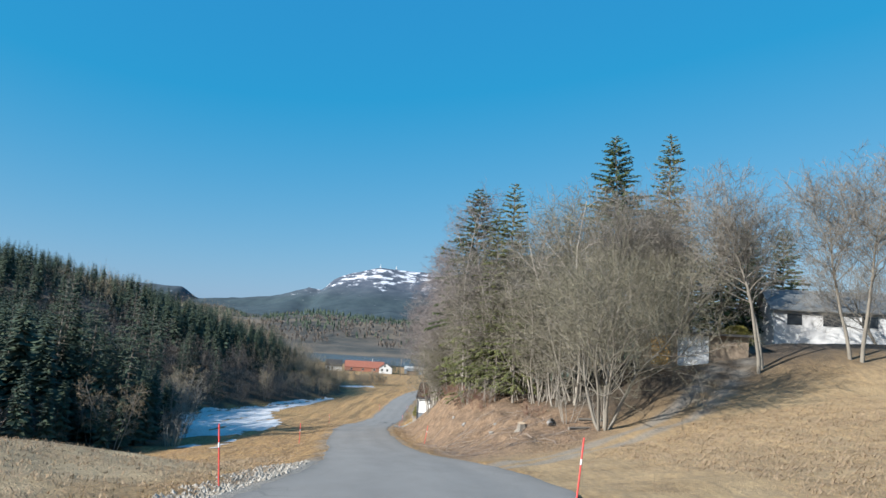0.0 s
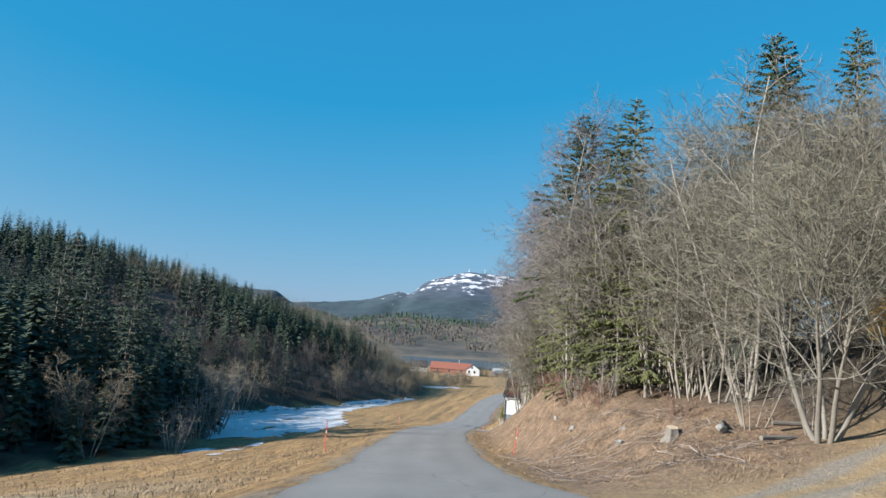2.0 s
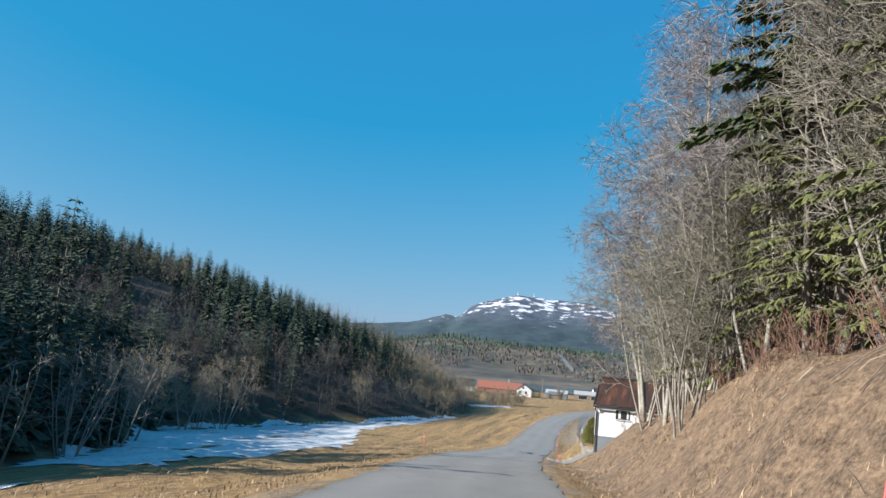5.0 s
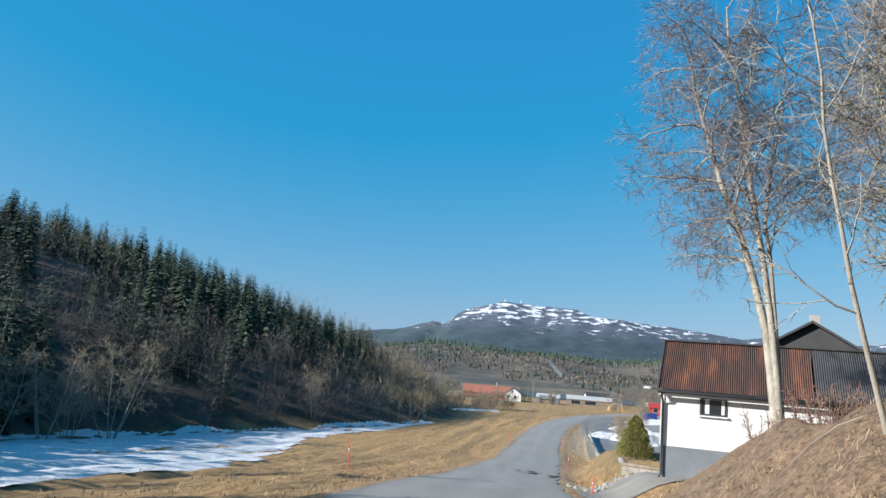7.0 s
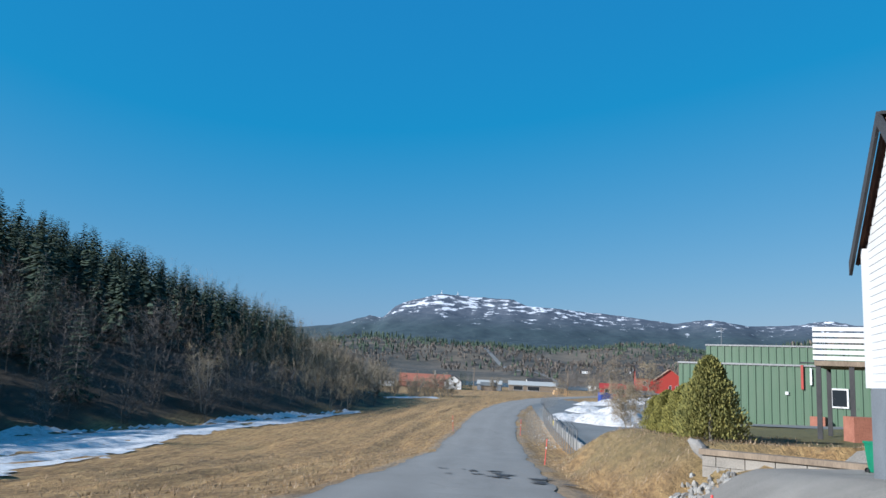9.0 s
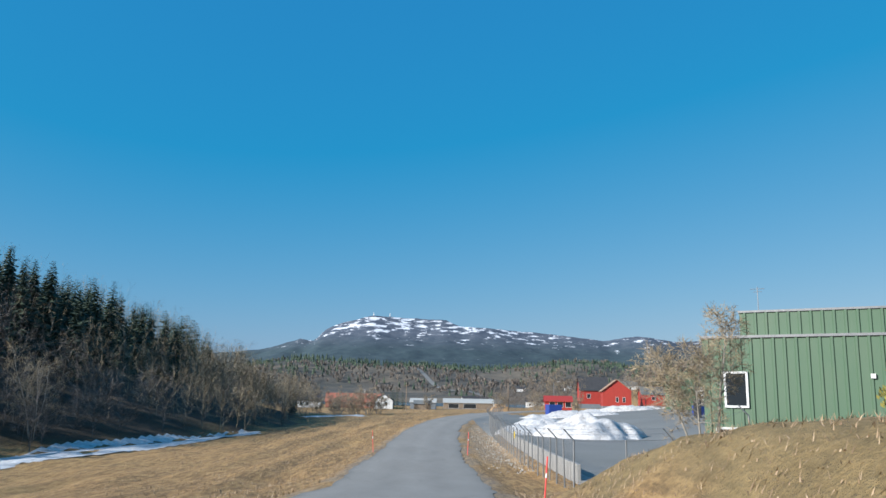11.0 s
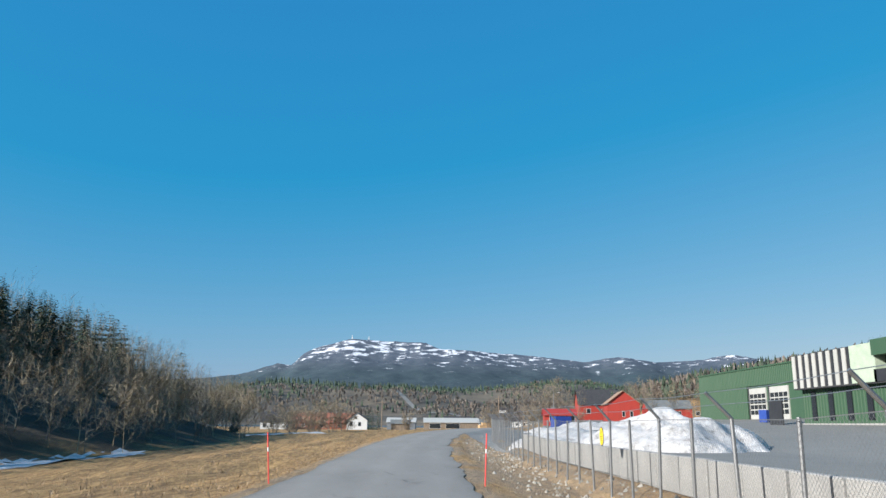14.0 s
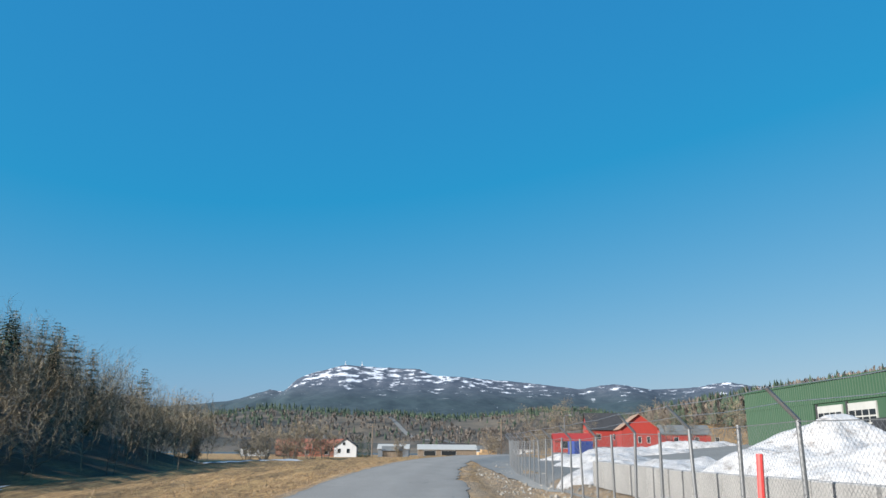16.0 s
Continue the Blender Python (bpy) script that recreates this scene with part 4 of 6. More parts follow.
rng = random.Random(8)
CV, CF, BV, BF, EV, EF = [], [], [], [], [], []
y = -40.0
while y < 345:
    d = rng.uniform(-0.5, 2)
    while d < 230:
        gap = (2.5 if y < 190 or d > 24 else 2.8) + d * 0.045
        yy, dd = y + rng.uniform(-1.6, 1.6), d + rng.uniform(-1, 1)
        x = float(foot_x(yy)) - dd
        z = land(x, yy)
        patch = float(grain(x, yy, 28)) + 0.35 * float(grain(x, yy, 7))
        bareness = -0.2 + 0.9 * smooth(195, 225, yy) * (1 - smooth(12, 24, dd)) - 0.45 * smooth(190, 205, yy) * smooth(16, 24, dd) * (1 - smooth(250, 275, yy)) + 0.3 * (1 - smooth(2, 18, dd)) - 0.1 * smooth(60, 120, dd) + 1.1 * math.exp(-((x + 66) / 17) ** 2 - ((yy - 155) / 15) ** 2)
        if dd < 28 and rng.random() < 0.45:
            for _ in range(2 if dd < 9 else 1):
                xe, ye = x + rng.uniform(-2.0, 0.5), yy + rng.uniform(-1.5, 1.5)
                bare_parts(rng, xe, ye, land(xe, ye), rng.uniform(2.5, 6.5), BV, BF, 14, 9, 0.013)
        grow = 0.5 + 0.5 * float(smooth(0, 12, dd)) if yy < 190 else 0.62 + 0.38 * float(smooth(4, 26, dd))
        if x > -330 and yy > 15 - 0.55 * x - 50 and rng.random() < 0.93:
            if patch < bareness:
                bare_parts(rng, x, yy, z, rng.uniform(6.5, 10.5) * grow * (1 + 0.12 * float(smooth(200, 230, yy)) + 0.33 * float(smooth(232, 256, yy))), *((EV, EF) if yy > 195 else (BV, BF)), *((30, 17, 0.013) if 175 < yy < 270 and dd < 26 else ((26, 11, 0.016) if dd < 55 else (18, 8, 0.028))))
            else:
                conifer_parts(rng, x, yy, z, rng.uniform(6.5, 12.5) * grow * (1 - 0.12 * float(smooth(185, 225, yy))), CV, CF, *((17, 8) if dd < 30 else ((15, 8) if dd < 90 else (10, 7))))
        d += gap * rng.uniform(0.7, 1.3)
    y += 3.3
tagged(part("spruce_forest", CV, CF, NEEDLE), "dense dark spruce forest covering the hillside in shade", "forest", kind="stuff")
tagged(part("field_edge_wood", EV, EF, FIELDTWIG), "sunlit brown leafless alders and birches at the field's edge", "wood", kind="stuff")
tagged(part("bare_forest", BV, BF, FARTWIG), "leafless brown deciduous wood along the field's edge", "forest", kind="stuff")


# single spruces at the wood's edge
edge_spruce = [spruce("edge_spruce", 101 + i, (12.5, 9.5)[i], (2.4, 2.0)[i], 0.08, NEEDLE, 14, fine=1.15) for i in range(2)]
spots = []
for n in range(50):
    y = rng.uniform(66, 104) if n < 22 else rng.uniform(104, 180)
    spots.append((n % 2, float(foot_x(y)) - (rng.uniform(3, 14) if n < 22 else rng.uniform(6, 24)), y, rng.uniform(0.8, 1.15) if n < 22 else rng.uniform(0.75, 1.15)))
# taller ones rising behind the leafless wood at the hill's end
for x, y, top in ((-58.4, 278.8, 13.6), (-57.8, 285.0, 12.6), (-52.5, 299.9, 9.1), (-57.0, 290.1, 11.1), (-57.2, 271.8, 12.8), (-68.5, 282.3, 14.3), (-61.5, 277.0, 12.6), (-56.0, 275.5, 12.4), (-59.5, 268.0, 13.4), (-62.0, 264.0, 13.8), (-60.0, 283.0, 12.2)):
    spots.append((0, x, y, max(0.45, (top - land(x, y)) / 12.5)))
plant(edge_spruce, spots + [(0, -20.6, 396.0, 0.55), (1, -18.8, 399.0, 0.65), (1, -22.2, 401.0, 0.72)], "dark spruce standing at the shaded edge of the wood", "tree", "spruces of the wood's edge")


# brown woods behind the red houses, and the wooded hill over the yard
rng = random.Random(77)
BV, BF = [], []
for n in range(620):
    x, y = rng.uniform(15, 250), rng.uniform(345, 520)
    if x < 80 and y < 372 or float(grain(x, y, 40)) < -0.35:
        continue
    bare_parts(rng, x, y, land(x, y), rng.uniform(7, 12.5), BV, BF, 16, 8, 0.05)
tagged(part("valley_wood", BV, BF, FARTWIG), "brown leafless birch and alder wood behind the red houses", "wood", kind="stuff")
CV, CF = [], []
for n in range(300):
    x, y = rng.uniform(95, 330), rng.uniform(400, 640)
    if float(grain(x, y, 35)) + (x - 150) / 150 < -0.1:
        continue
    conifer_parts(rng, x, y, land(x, y), rng.uniform(5, 10), CV, CF, 7, 6)
tagged(part("hill_spruces", CV, CF, NEEDLE), "dark green spruces along the hill over the yard", "wood", kind="stuff")
# ---- buildings ----
def box(V, F, x0, x1, y0, y1, z0, z1):
    o = len(V)
    V += [(x, y, z) for z in (z0, z1) for y in (y0, y1) for x in (x0, x1)]
    F += [tuple(o + i for i in f) for f in ((0, 2, 3, 1), (4, 5, 7, 6), (0, 1, 5, 4), (2, 6, 7, 3), (0, 4, 6, 2), (1, 3, 7, 5))]


def boxes(name, rows, mat, parent=None, label=""):
    V, F = [], []
    for r in rows:
        box(V, F, *r)
    return part(name, V, F, mat, parent, label)

def quad_rows(name, profile, length, mat, parent, label=""):
    """A folded sheet: a profile of (along, out) points drawn out over a length (z up to length)."""
    V = [(a, o, z) for z in (0.0, length) for a, o in profile]
    n = len(profile)
    F = [(i, i + 1, n + i + 1, n + i) for i in range(n - 1)]
    return part(name, V, F, mat, parent, label)


def ribs(width, pitch, depth, share=0.35):
    """The outline of a trapezoid-ribbed sheet."""
    out, x = [], 0.0
    while x < width - 1e-6:
        e = min(x + pitch, width)
        a, b = x + pitch * (1 - share) * 0.5, e - pitch * (1 - share) * 0.5
        out += [(x, 0.0), (min(a, e), 0.0), (min(a + pitch * 0.08, e), -depth), (max(b - pitch * 0.08, a), -depth), (max(b, a), 0.0)]
        x = e
    return out + [(width, 0.0)]


def window(parent, x0, x1, z0, z1, y, frame_mat=None, bar=0.06, out=-1, mullions=1):
    """A window in a wall that faces -y: the frame stands proud of the wall, the pane sits in it."""
    fm = frame_mat or WHITE
    rows = [(x0 - bar, x1 + bar, y - 0.04, y + 0.06, z0 - bar, z0), (x0 - bar, x1 + bar, y - 0.04, y + 0.06, z1, z1 + bar), (x0 - bar, x0, y - 0.04, y + 0.06, z0, z1), (x1, x1 + bar, y - 0.04, y + 0.06, z0, z1)]
    for m in range(1, mullions):
        xm = x0 + (x1 - x0) * m / mullions
        rows.append((xm - bar * 0.4, xm + bar * 0.4, y - 0.035, y + 0.05, z0, z1))
    w = boxes("window", rows, fm, parent)
    boxes("pane", [(x0, x1, y - 0.012, y + 0.01, z0, z1)], GLASS, w)
    return w


def gable(name, label, m, w, d, eave, ridge, wall_mat, roof_mat, openings=(), base=0.3, base_mat=None, over=0.3, chimney=None, category="house", along_x=True, door=None, group=""):
    """A house on its own axes: w along x, d along y (the front, at y = 0, faces -y); the ridge runs along x or along y."""
    ob = empty(name, m)
    tagged(ob, label, category, group)
    V, F = [], []
    z0 = base
    if along_x:
        ends = [[(x, 0, z0), (x, d, z0), (x, d, eave), (x, d / 2, ridge), (x, 0, eave)] for x in (0, w)]
    else:
        ends = [[(0, y, z0), (w, y, z0), (w, y, eave), (w / 2, y, ridge), (0, y, eave)] for y in (0, d)]
    V = ends[0] + ends[1]
    F = [(0, 1, 2, 3, 4), (9, 8, 7, 6, 5), (0, 5, 6, 1), (1, 6, 7, 2), (4, 9, 5, 0)]
    part("wall", V, F, wall_mat, ob)
    boxes("plinth", [(-0.02, w + 0.02, -0.02, d + 0.02, -1.0, base)], base_mat or PLINTH, ob)
    run, rise = (d / 2 if along_x else w / 2), ridge - eave
    k = over / run
    t = 0.14
    for sgn in (0, 1):
        if along_x:
            ye, yr = (-over, d / 2) if sgn == 0 else (d + over, d / 2)
            a, b = [(-over, ye, eave - rise * k), (w + over, ye, eave - rise * k)], [(w + over, yr, ridge), (-over, yr, ridge)]
        else:
            xe, xr = (-over, w / 2) if sgn == 0 else (w + over, w / 2)
            a, b = [(xe, -over, eave - rise * k), (xe, d + over, eave - rise * k)], [(xr, d + over, ridge), (xr, -over, ridge)]
        low = [(p[0], p[1], p[2] + 0.02) for p in a + b]
        top = [(p[0], p[1], p[2] + t) for p in a + b]
        part("roof", low + top, [(0, 1, 2, 3), (7, 6, 5, 4), (0, 4, 5, 1), (1, 5, 6, 2), (2, 6, 7, 3), (3, 7, 4, 0)], roof_mat, ob)
    for x0, x1, a, b in openings:
        window(ob, x0, x1, a, b, 0.0)
    if door:
        boxes("door", [(door[0], door[1], -0.03, 0.04, base, base + 2.0)], WOOD, ob)
    if chimney:
        cx, cy, h = chimney
        boxes("chimney", [(cx - 0.24, cx + 0.24, cy - 0.24, cy + 0.24, eave, h)], CONCRETE, ob)
    return ob


def at(x, y, turn=0.0, z=None):
    return pose(x, y, land(x, y) if z is None else z, 0, 0, turn)


# the white garage with the rusty roof, its gable end to the road
G_TURN = -12.0
garage = empty("garage", pose(-2.28, 109.0, -1.95, 0, 0, G_TURN))
tagged(garage, "small white boarded garage with a steep rust-stained sheet roof", "garage")
GW, GD, G_BASE, G_EAVE, G_RIDGE = 9.2, 3.8, 1.15, 3.45, 5.1
boxes("plinth", [(0.03, GW, 0.03, GD - 0.03, -0.6, G_BASE)], PLINTH, garage, "blue-grey painted foundation wall")
hole = (1.42, 2.25, 2.42, 3.1)
V = [(x, y, z) for x in (0.06, GW) for y, z in ((0.06, G_BASE), (GD - 0.06, G_BASE), (GD - 0.06, G_EAVE), (GD / 2, G_RIDGE - 0.08), (0.06, G_EAVE))]
F = [(0, 1, 2, 3, 4), (9, 8, 7, 6, 5), (1, 6, 7, 2)]
o = len(V)
V += [(hole[0], 0.06, hole[2]), (hole[1], 0.06, hole[2]), (hole[1], 0.06, hole[3]), (hole[0], 0.06, hole[3])]
F += [(0, 5, o + 1, o), (5, 9, o + 2, o + 1), (0, o, o + 3, 4), (4, o + 3, o + 2, 9)]
part("wall", V, F, WHITE, garage)
# lapped boards, the front broken by the window
lap = 0.125


def board(parent, x0, x1, z, y, mat):
    """One lapped board on a wall that faces -y: thicker at its lower edge."""
    V = [(x0, y, z), (x1, y, z), (x1, y - 0.016, z), (x0, y - 0.016, z), (x0, y - 0.006, z + lap + 0.012), (x1, y - 0.006, z + lap + 0.012), (x0, y, z + lap + 0.012), (x1, y, z + lap + 0.012)]
    return part("board", V, [(0, 1, 2, 3), (3, 2, 5, 4), (4, 5, 7, 6), (0, 3, 4, 6), (1, 7, 5, 2)], mat, parent)


z = G_BASE - 0.02
while z < G_EAVE - 0.05:
    if z + lap > hole[2] and z < hole[3]:
        board(garage, 0.0, hole[0] - 0.07, z, 0.055, WHITE)
        board(garage, hole[1] + 0.07, GW, z, 0.055, WHITE)
    else:
        board(garage, 0.0, GW, z, 0.055, WHITE)
    z += lap
z = G_BASE - 0.02
while z < G_RIDGE - 0.2:
    cut = 0.0 if z < G_EAVE else (z + lap - G_EAVE) / (G_RIDGE - G_EAVE) * GD / 2
    b = board(garage, cut + 0.02, GD - cut - 0.02, z, 0.0, WHITE)
    b.matrix_basis = Matrix.Translation((0.055, GD, 0)) @ Matrix.Rotation(radians(-90), 4, "Z")
    z += lap
gw = window(garage, hole[0], hole[1], hole[2], hole[3], 0.05, DARKROOF, 0.05)
boxes("sill", [(hole[0] - 0.1, hole[1] + 0.1, -0.06, 0.05, hole[2] - 0.1, hole[2] - 0.05)], WHITE, gw)
for a, b in ((hole[0] + 0.12, hole[0] + 0.27), (hole[1] - 0.14, hole[1] - 0.03)):
    boxes("curtain", [(a, b, 0.03, 0.035, hole[2] + 0.02, hole[3] - 0.15)], WHITE, gw, "pale curtain")
# a dark panel on the wall stands for the shade inside an opening
boxes("garage_door", [(5.75, 6.35, -0.02, 0.05, 2.0, 3.0)], DARKROOF, garage, "dark panel in place of the shaded opening beside the slope")
boxes("corner_board", [(-0.03, 0.09, -0.005, 0.1, G_BASE, G_EAVE)], WHITE, garage)
boxes("corner_board", [(-0.03, 0.09, GD - 0.1, GD + 0.005, G_BASE, G_EAVE)], WHITE, garage)
# roof of corrugated sheets, barge boards, eaves board, gutter and downpipe
slope = math.hypot(GD / 2 + 0.32, (G_RIDGE - G_EAVE) * (1 + 0.32 / (GD / 2)))
pitch_deg = math.degrees(math.atan2(G_RIDGE - G_EAVE, GD / 2))
drop = (G_RIDGE - G_EAVE) / (GD / 2) * 0.32
tilt = Matrix.Rotation(radians(-(90 - pitch_deg)), 4, "X")
GREYSHEET = surface("grey_roof_sheet", (0.03, 0.031, 0.034), (0.07, 0.07, 0.074), 1.2, 0.6, 25, 0.01)
for side in (0, 1):
    for x0, long, mat, told in ((-0.1, 5.3, RUST, "rust-streaked corrugated roof sheet"), (5.2, 4.2, GREYSHEET, "dark grey corrugated roof sheet")):
        wave = [(0.075 * i / 2, 0.018 * (1 if i % 2 else -1)) for i in range(int(long / 0.0375))]
        r = quad_rows("roof_sheet", wave, slope, mat, garage, told)
        if side:
            r.matrix_basis = Matrix.Translation((x0 + long, GD, 0)) @ Matrix.Rotation(math.pi, 4, "Z") @ Matrix.Translation((0, -0.32, G_EAVE - drop + 0.06)) @ tilt
        else:
            r.matrix_basis = Matrix.Translation((x0, -0.32, G_EAVE - drop + 0.06)) @ tilt
for y0, y1 in ((-0.34, GD / 2), (GD + 0.34, GD / 2)):
    za, zb = G_EAVE - 0.34 * (G_RIDGE - G_EAVE) / (GD / 2), G_RIDGE
    V = [(x, y, zz + dz) for x in (-0.15, -0.1) for y, zz in ((y0, za), (y1, zb)) for dz in (-0.1, 0.13)]
    part("barge_board", V, [(0, 1, 3, 2), (4, 6, 7, 5), (0, 4, 5, 1), (2, 3, 7, 6), (1, 5, 7, 3), (0, 2, 6, 4)], DARKROOF, garage)
boxes("eaves_board", [(-0.1, GW + 0.1, -0.3, -0.27, 3.0, 3.16)], WHITE, garage)
boxes("ridge_cap", [(-0.12, GW + 0.3, GD / 2 - 0.12, GD / 2 + 0.12, G_RIDGE + 0.05, G_RIDGE + 0.1)], DARKROOF, garage)
TV, TF = [], []
tube(TV, TF, [(-0.1, -0.38, 3.13), (GW + 0.2, -0.38, 3.11)], [0.06, 0.06], 8)
part("gutter", TV, TF, BLACK, garage, "black roof gutter", True)
TV, TF = [], []
tube(TV, TF, [(0.02, -0.36, 3.08), (0.03, -0.3, 2.95), (0.05, -0.06, 2.75), (0.05, -0.06, 0.15), (0.0, -0.16, 0.02)], [0.042] * 5, 8)
part("downpipe", TV, TF, BLACK, garage, "black drainpipe down the corner", True)

# the dwelling behind it, with its chimney, and the white slatted terrace
dwelling = gable("dwelling_house", "dark-walled house with a low-pitched roof and pale chimney", pose(2.6, 116.8, -1.6, 0, 0, -16), 5.2, 6.5, 4.85, 6.4, DARKROOF, DARKROOF, [(1.2, 2.1, 2.6, 3.6), (3.2, 4.1, 2.6, 3.6)], along_x=False, chimney=(2.7, 3.0, 7.1))
terrace = empty("terrace", pose(2.0, 124.0, -2.05, 0, 0, -26))
tagged(terrace, "raised white slatted terrace on dark posts beside the house", "terrace")
boxes("deck", [(0, 4, 0, 4, 1.95, 2.1)], WOOD, terrace)
for i in range(6):
    boxes("slat", [(-0.03, 1.9, -0.03, 0.0, 2.12 + i * 0.175, 2.24 + i * 0.175)], WHITE, terrace)
    boxes("slat", [(-0.03, 0.0, 0.0, 4, 2.12 + i * 0.175, 2.24 + i * 0.175)], WHITE, terrace)
for x, y in ((0.1, 0.05), (1.0, 0.05), (1.85, 0.05), (0.1, 3.9)):
    boxes("post", [(x - 0.07, x + 0.07, y, y + 0.14, -0.3, 2.1)], DARKROOF, terrace)
boxes("brick_box", [(0, 1.0, 0, 0.7, -0.3, 0.55)], surface("brick_red", (0.22, 0.08, 0.05), (0.36, 0.15, 0.1), 3, 0.85, 25), empty("planter_box", pose(2.5, 122.6, -2.1)))
tagged(bpy.data.objects["planter_box"], "low brick planter box on the lawn's edge", "planter")

# wheeled bin
wb = empty("wheelie_bin", Matrix.Translation((-0.35, 114.9, land(-0.35, 114.9))) @ Matrix.Rotation(0.2, 4, "Z") @ Matrix.Scale(0.6, 4))
tagged(wb, "green plastic wheeled rubbish bin beside the garage", "bin")
V = [(-0.22, -0.25, 0.08), (0.22, -0.25, 0.08), (0.22, 0.25, 0.08), (-0.22, 0.25, 0.08), (-0.29, -0.32, 0.95), (0.29, -0.32, 0.95), (0.29, 0.34, 0.95), (-0.29, 0.34, 0.95)]
part("body", V, [(3, 2, 1, 0), (4, 5, 6, 7), (0, 1, 5, 4), (1, 2, 6, 5), (2, 3, 7, 6), (3, 0, 4, 7)], BIN, wb)
boxes("lid", [(-0.31, 0.31, -0.34, 0.38, 0.95, 1.02)], BIN, wb)
for sx in (-0.24, 0.24):
    TV, TF = [], []
    tube(TV, TF, [(sx - 0.03, 0.28, 0.1), (sx + 0.03, 0.28, 0.1)], [0.1, 0.1], 12)
    part("wheel", TV, TF, BLACK, wb)

# low block wall with a timber cap, steps, and the rubble edge of the mound
pwall = empty("planter_wall", pose(-3.0, 117.4, -2.75, 0, 0, -34))
tagged(pwall, "low wall of pale concrete blocks with a dark timber cap", "wall")
for row in range(2):
    for i in range(6):
        x0 = i * 0.62 - (0.31 if row else 0)
        boxes("block", [(max(x0, 0) + 0.008, min(x0 + 0.61, 3.4), 0, 0.2, row * 0.24 - 0.1, row * 0.24 + 0.13)], BLOCK, pwall)
boxes("timber_cap", [(-0.05, 3.45, -0.06, 0.26, 0.38, 0.5)], WOOD, pwall, "dark weathered timber beam")
steps_ = empty("garden_steps", pose(0.0, 115.4, -2.62, 0, 0, -20))
tagged(steps_, "short concrete garden steps up to the lawn", "steps")
for i in range(3):
    boxes("step", [(0, 1.5, i * 0.32, 1.4, i * 0.15 - 0.3, i * 0.15 + 0.12)], CONCRETE, steps_)


def stone_mesh(seed, a, b, c):
    """An angular boulder."""
    rng = random.Random(seed)
    bm = bmesh.new()
    bmesh.ops.create_icosphere(bm, subdivisions=2, radius=1)
    for v in bm.verts:
        n = noise.noise(v.co * 1.3 + Vector((seed * 7.1, 0, 0)))
        v.co = Vector((v.co.x * a, v.co.y * b, v.co.z * c)) * (1 + 0.45 * n)
    me = bpy.data.meshes.new("stone")
    bm.to_mesh(me)
    bm.free()
    return me


def rock(name, me, x, y, size, label, category, group="", sink=0.3, mat=None, z=None):
    if not me.materials:
        me.materials.append(mat or STONE)
    ob = new(name, me)
    ob.matrix_basis = Matrix.Translation((x, y, (land(x, y) if z is None else z) + size * (0.4 - sink))) @ Euler((x * 3, y * 5, x + y)).to_matrix().to_4x4() @ Matrix.Scale(size, 4)
    return tagged(ob, label, category, group)


STONES = [stone_mesh(i, 0.55 + 0.1 * (i % 3), 0.4, 0.32 + 0.05 * (i % 2)) for i in range(1, 6)]
rng = random.Random(17)
for n in range(200):
    s = n / 199
    x, y = -5.3 + 2.4 * s + rng.uniform(-0.3, 0.5), 115.0 + 2.3 * s + rng.uniform(-0.9, 0.35)
    rock("rubble_stone", STONES[n % 5], x, y, rng.uniform(0.07, 0.19), "rough pale quarry stone in the mound's retaining edge", "stone", "stones of the rubble edge")
for (x, y, size) in ((4.0, 52.9, 0.42), (7.4, 50.3, 0.5), (2.33, 58.5, 0.4), (5.2, 48.9, 0.3), (1.6, 61.2, 0.25), (-2.9, 118.0, 0.5), (4.3, 54.6, 0.3)):
    rock("field_stone", STONES[int(x * 10) % 5], x, y, size, "pale stone lying in the dry grass bank", "stone", "stones on the bank")


# ---- the green workshop and the fenced yard ----
yard = part("yard", *sheet(steps((-2.4, 12, 0.8), (12, 60, 2)), steps((146.5, 262, 1.5)), lambda x, y: height(x, y) + 0.05), YARD, smooth_it=True)
tagged(yard, "wide grey asphalt yard with wheel marks", "yard", kind="structure")
court = part("forecourt", *sheet(steps((-5.2, 12, 0.5)), steps((105.5, 116.2, 0.5)), lambda x, y: height(x, y) + 0.04, lambda x, y: (x < -5.2 + 0.35 * np.clip(y - 111, 0, 9)) | (y > 117.4 - 0.4 * np.clip(x + 3, 0, 4))), GRAVEL, smooth_it=True)
tagged(court, "grey gravel forecourt in front of the garage", "forecourt", kind="structure")


def ribbed_wall(parent, x0, x1, y, z0, z1, mat, pitch=0.5, depth=0.06, name="wall_sheet", turn=None):
    w = quad_rows(name, ribs(x1 - x0, pitch, depth), z1 - z0, mat, parent)
    w.matrix_basis = Matrix.Translation((x0, y, z0)) if turn is None else Matrix.Translation((x0, y, z0)) @ Matrix.Rotation(radians(turn), 4, "Z")
    return w


shop = empty("workshop_building", pose(5.4, 157.7, -4.75, 0, 0, -30))
tagged(shop, "green ribbed-sheet workshop with a higher rear block", "workshop")
boxes("plinth", [(0.05, 22, 0.02, 14, -0.8, 0.1)], CONCRETE, shop)
boxes("core", [(0.08, 22, 0.08, 14, 0.1, 5.5)], GREEN, shop)
ribbed_wall(shop, 0, 22, 0, 0.1, 5.5, GREEN)
ribbed_wall(shop, 0, 14, 14, 0.1, 5.5, GREEN, turn=-90)
boxes("cap", [(-0.06, 22, -0.1, 14, 5.5, 5.62)], STEEL, shop, "pale metal roof edge")
boxes("upper_core", [(1.65, 22, 1.35, 13, 5.6, 6.9)], GREEN, shop)
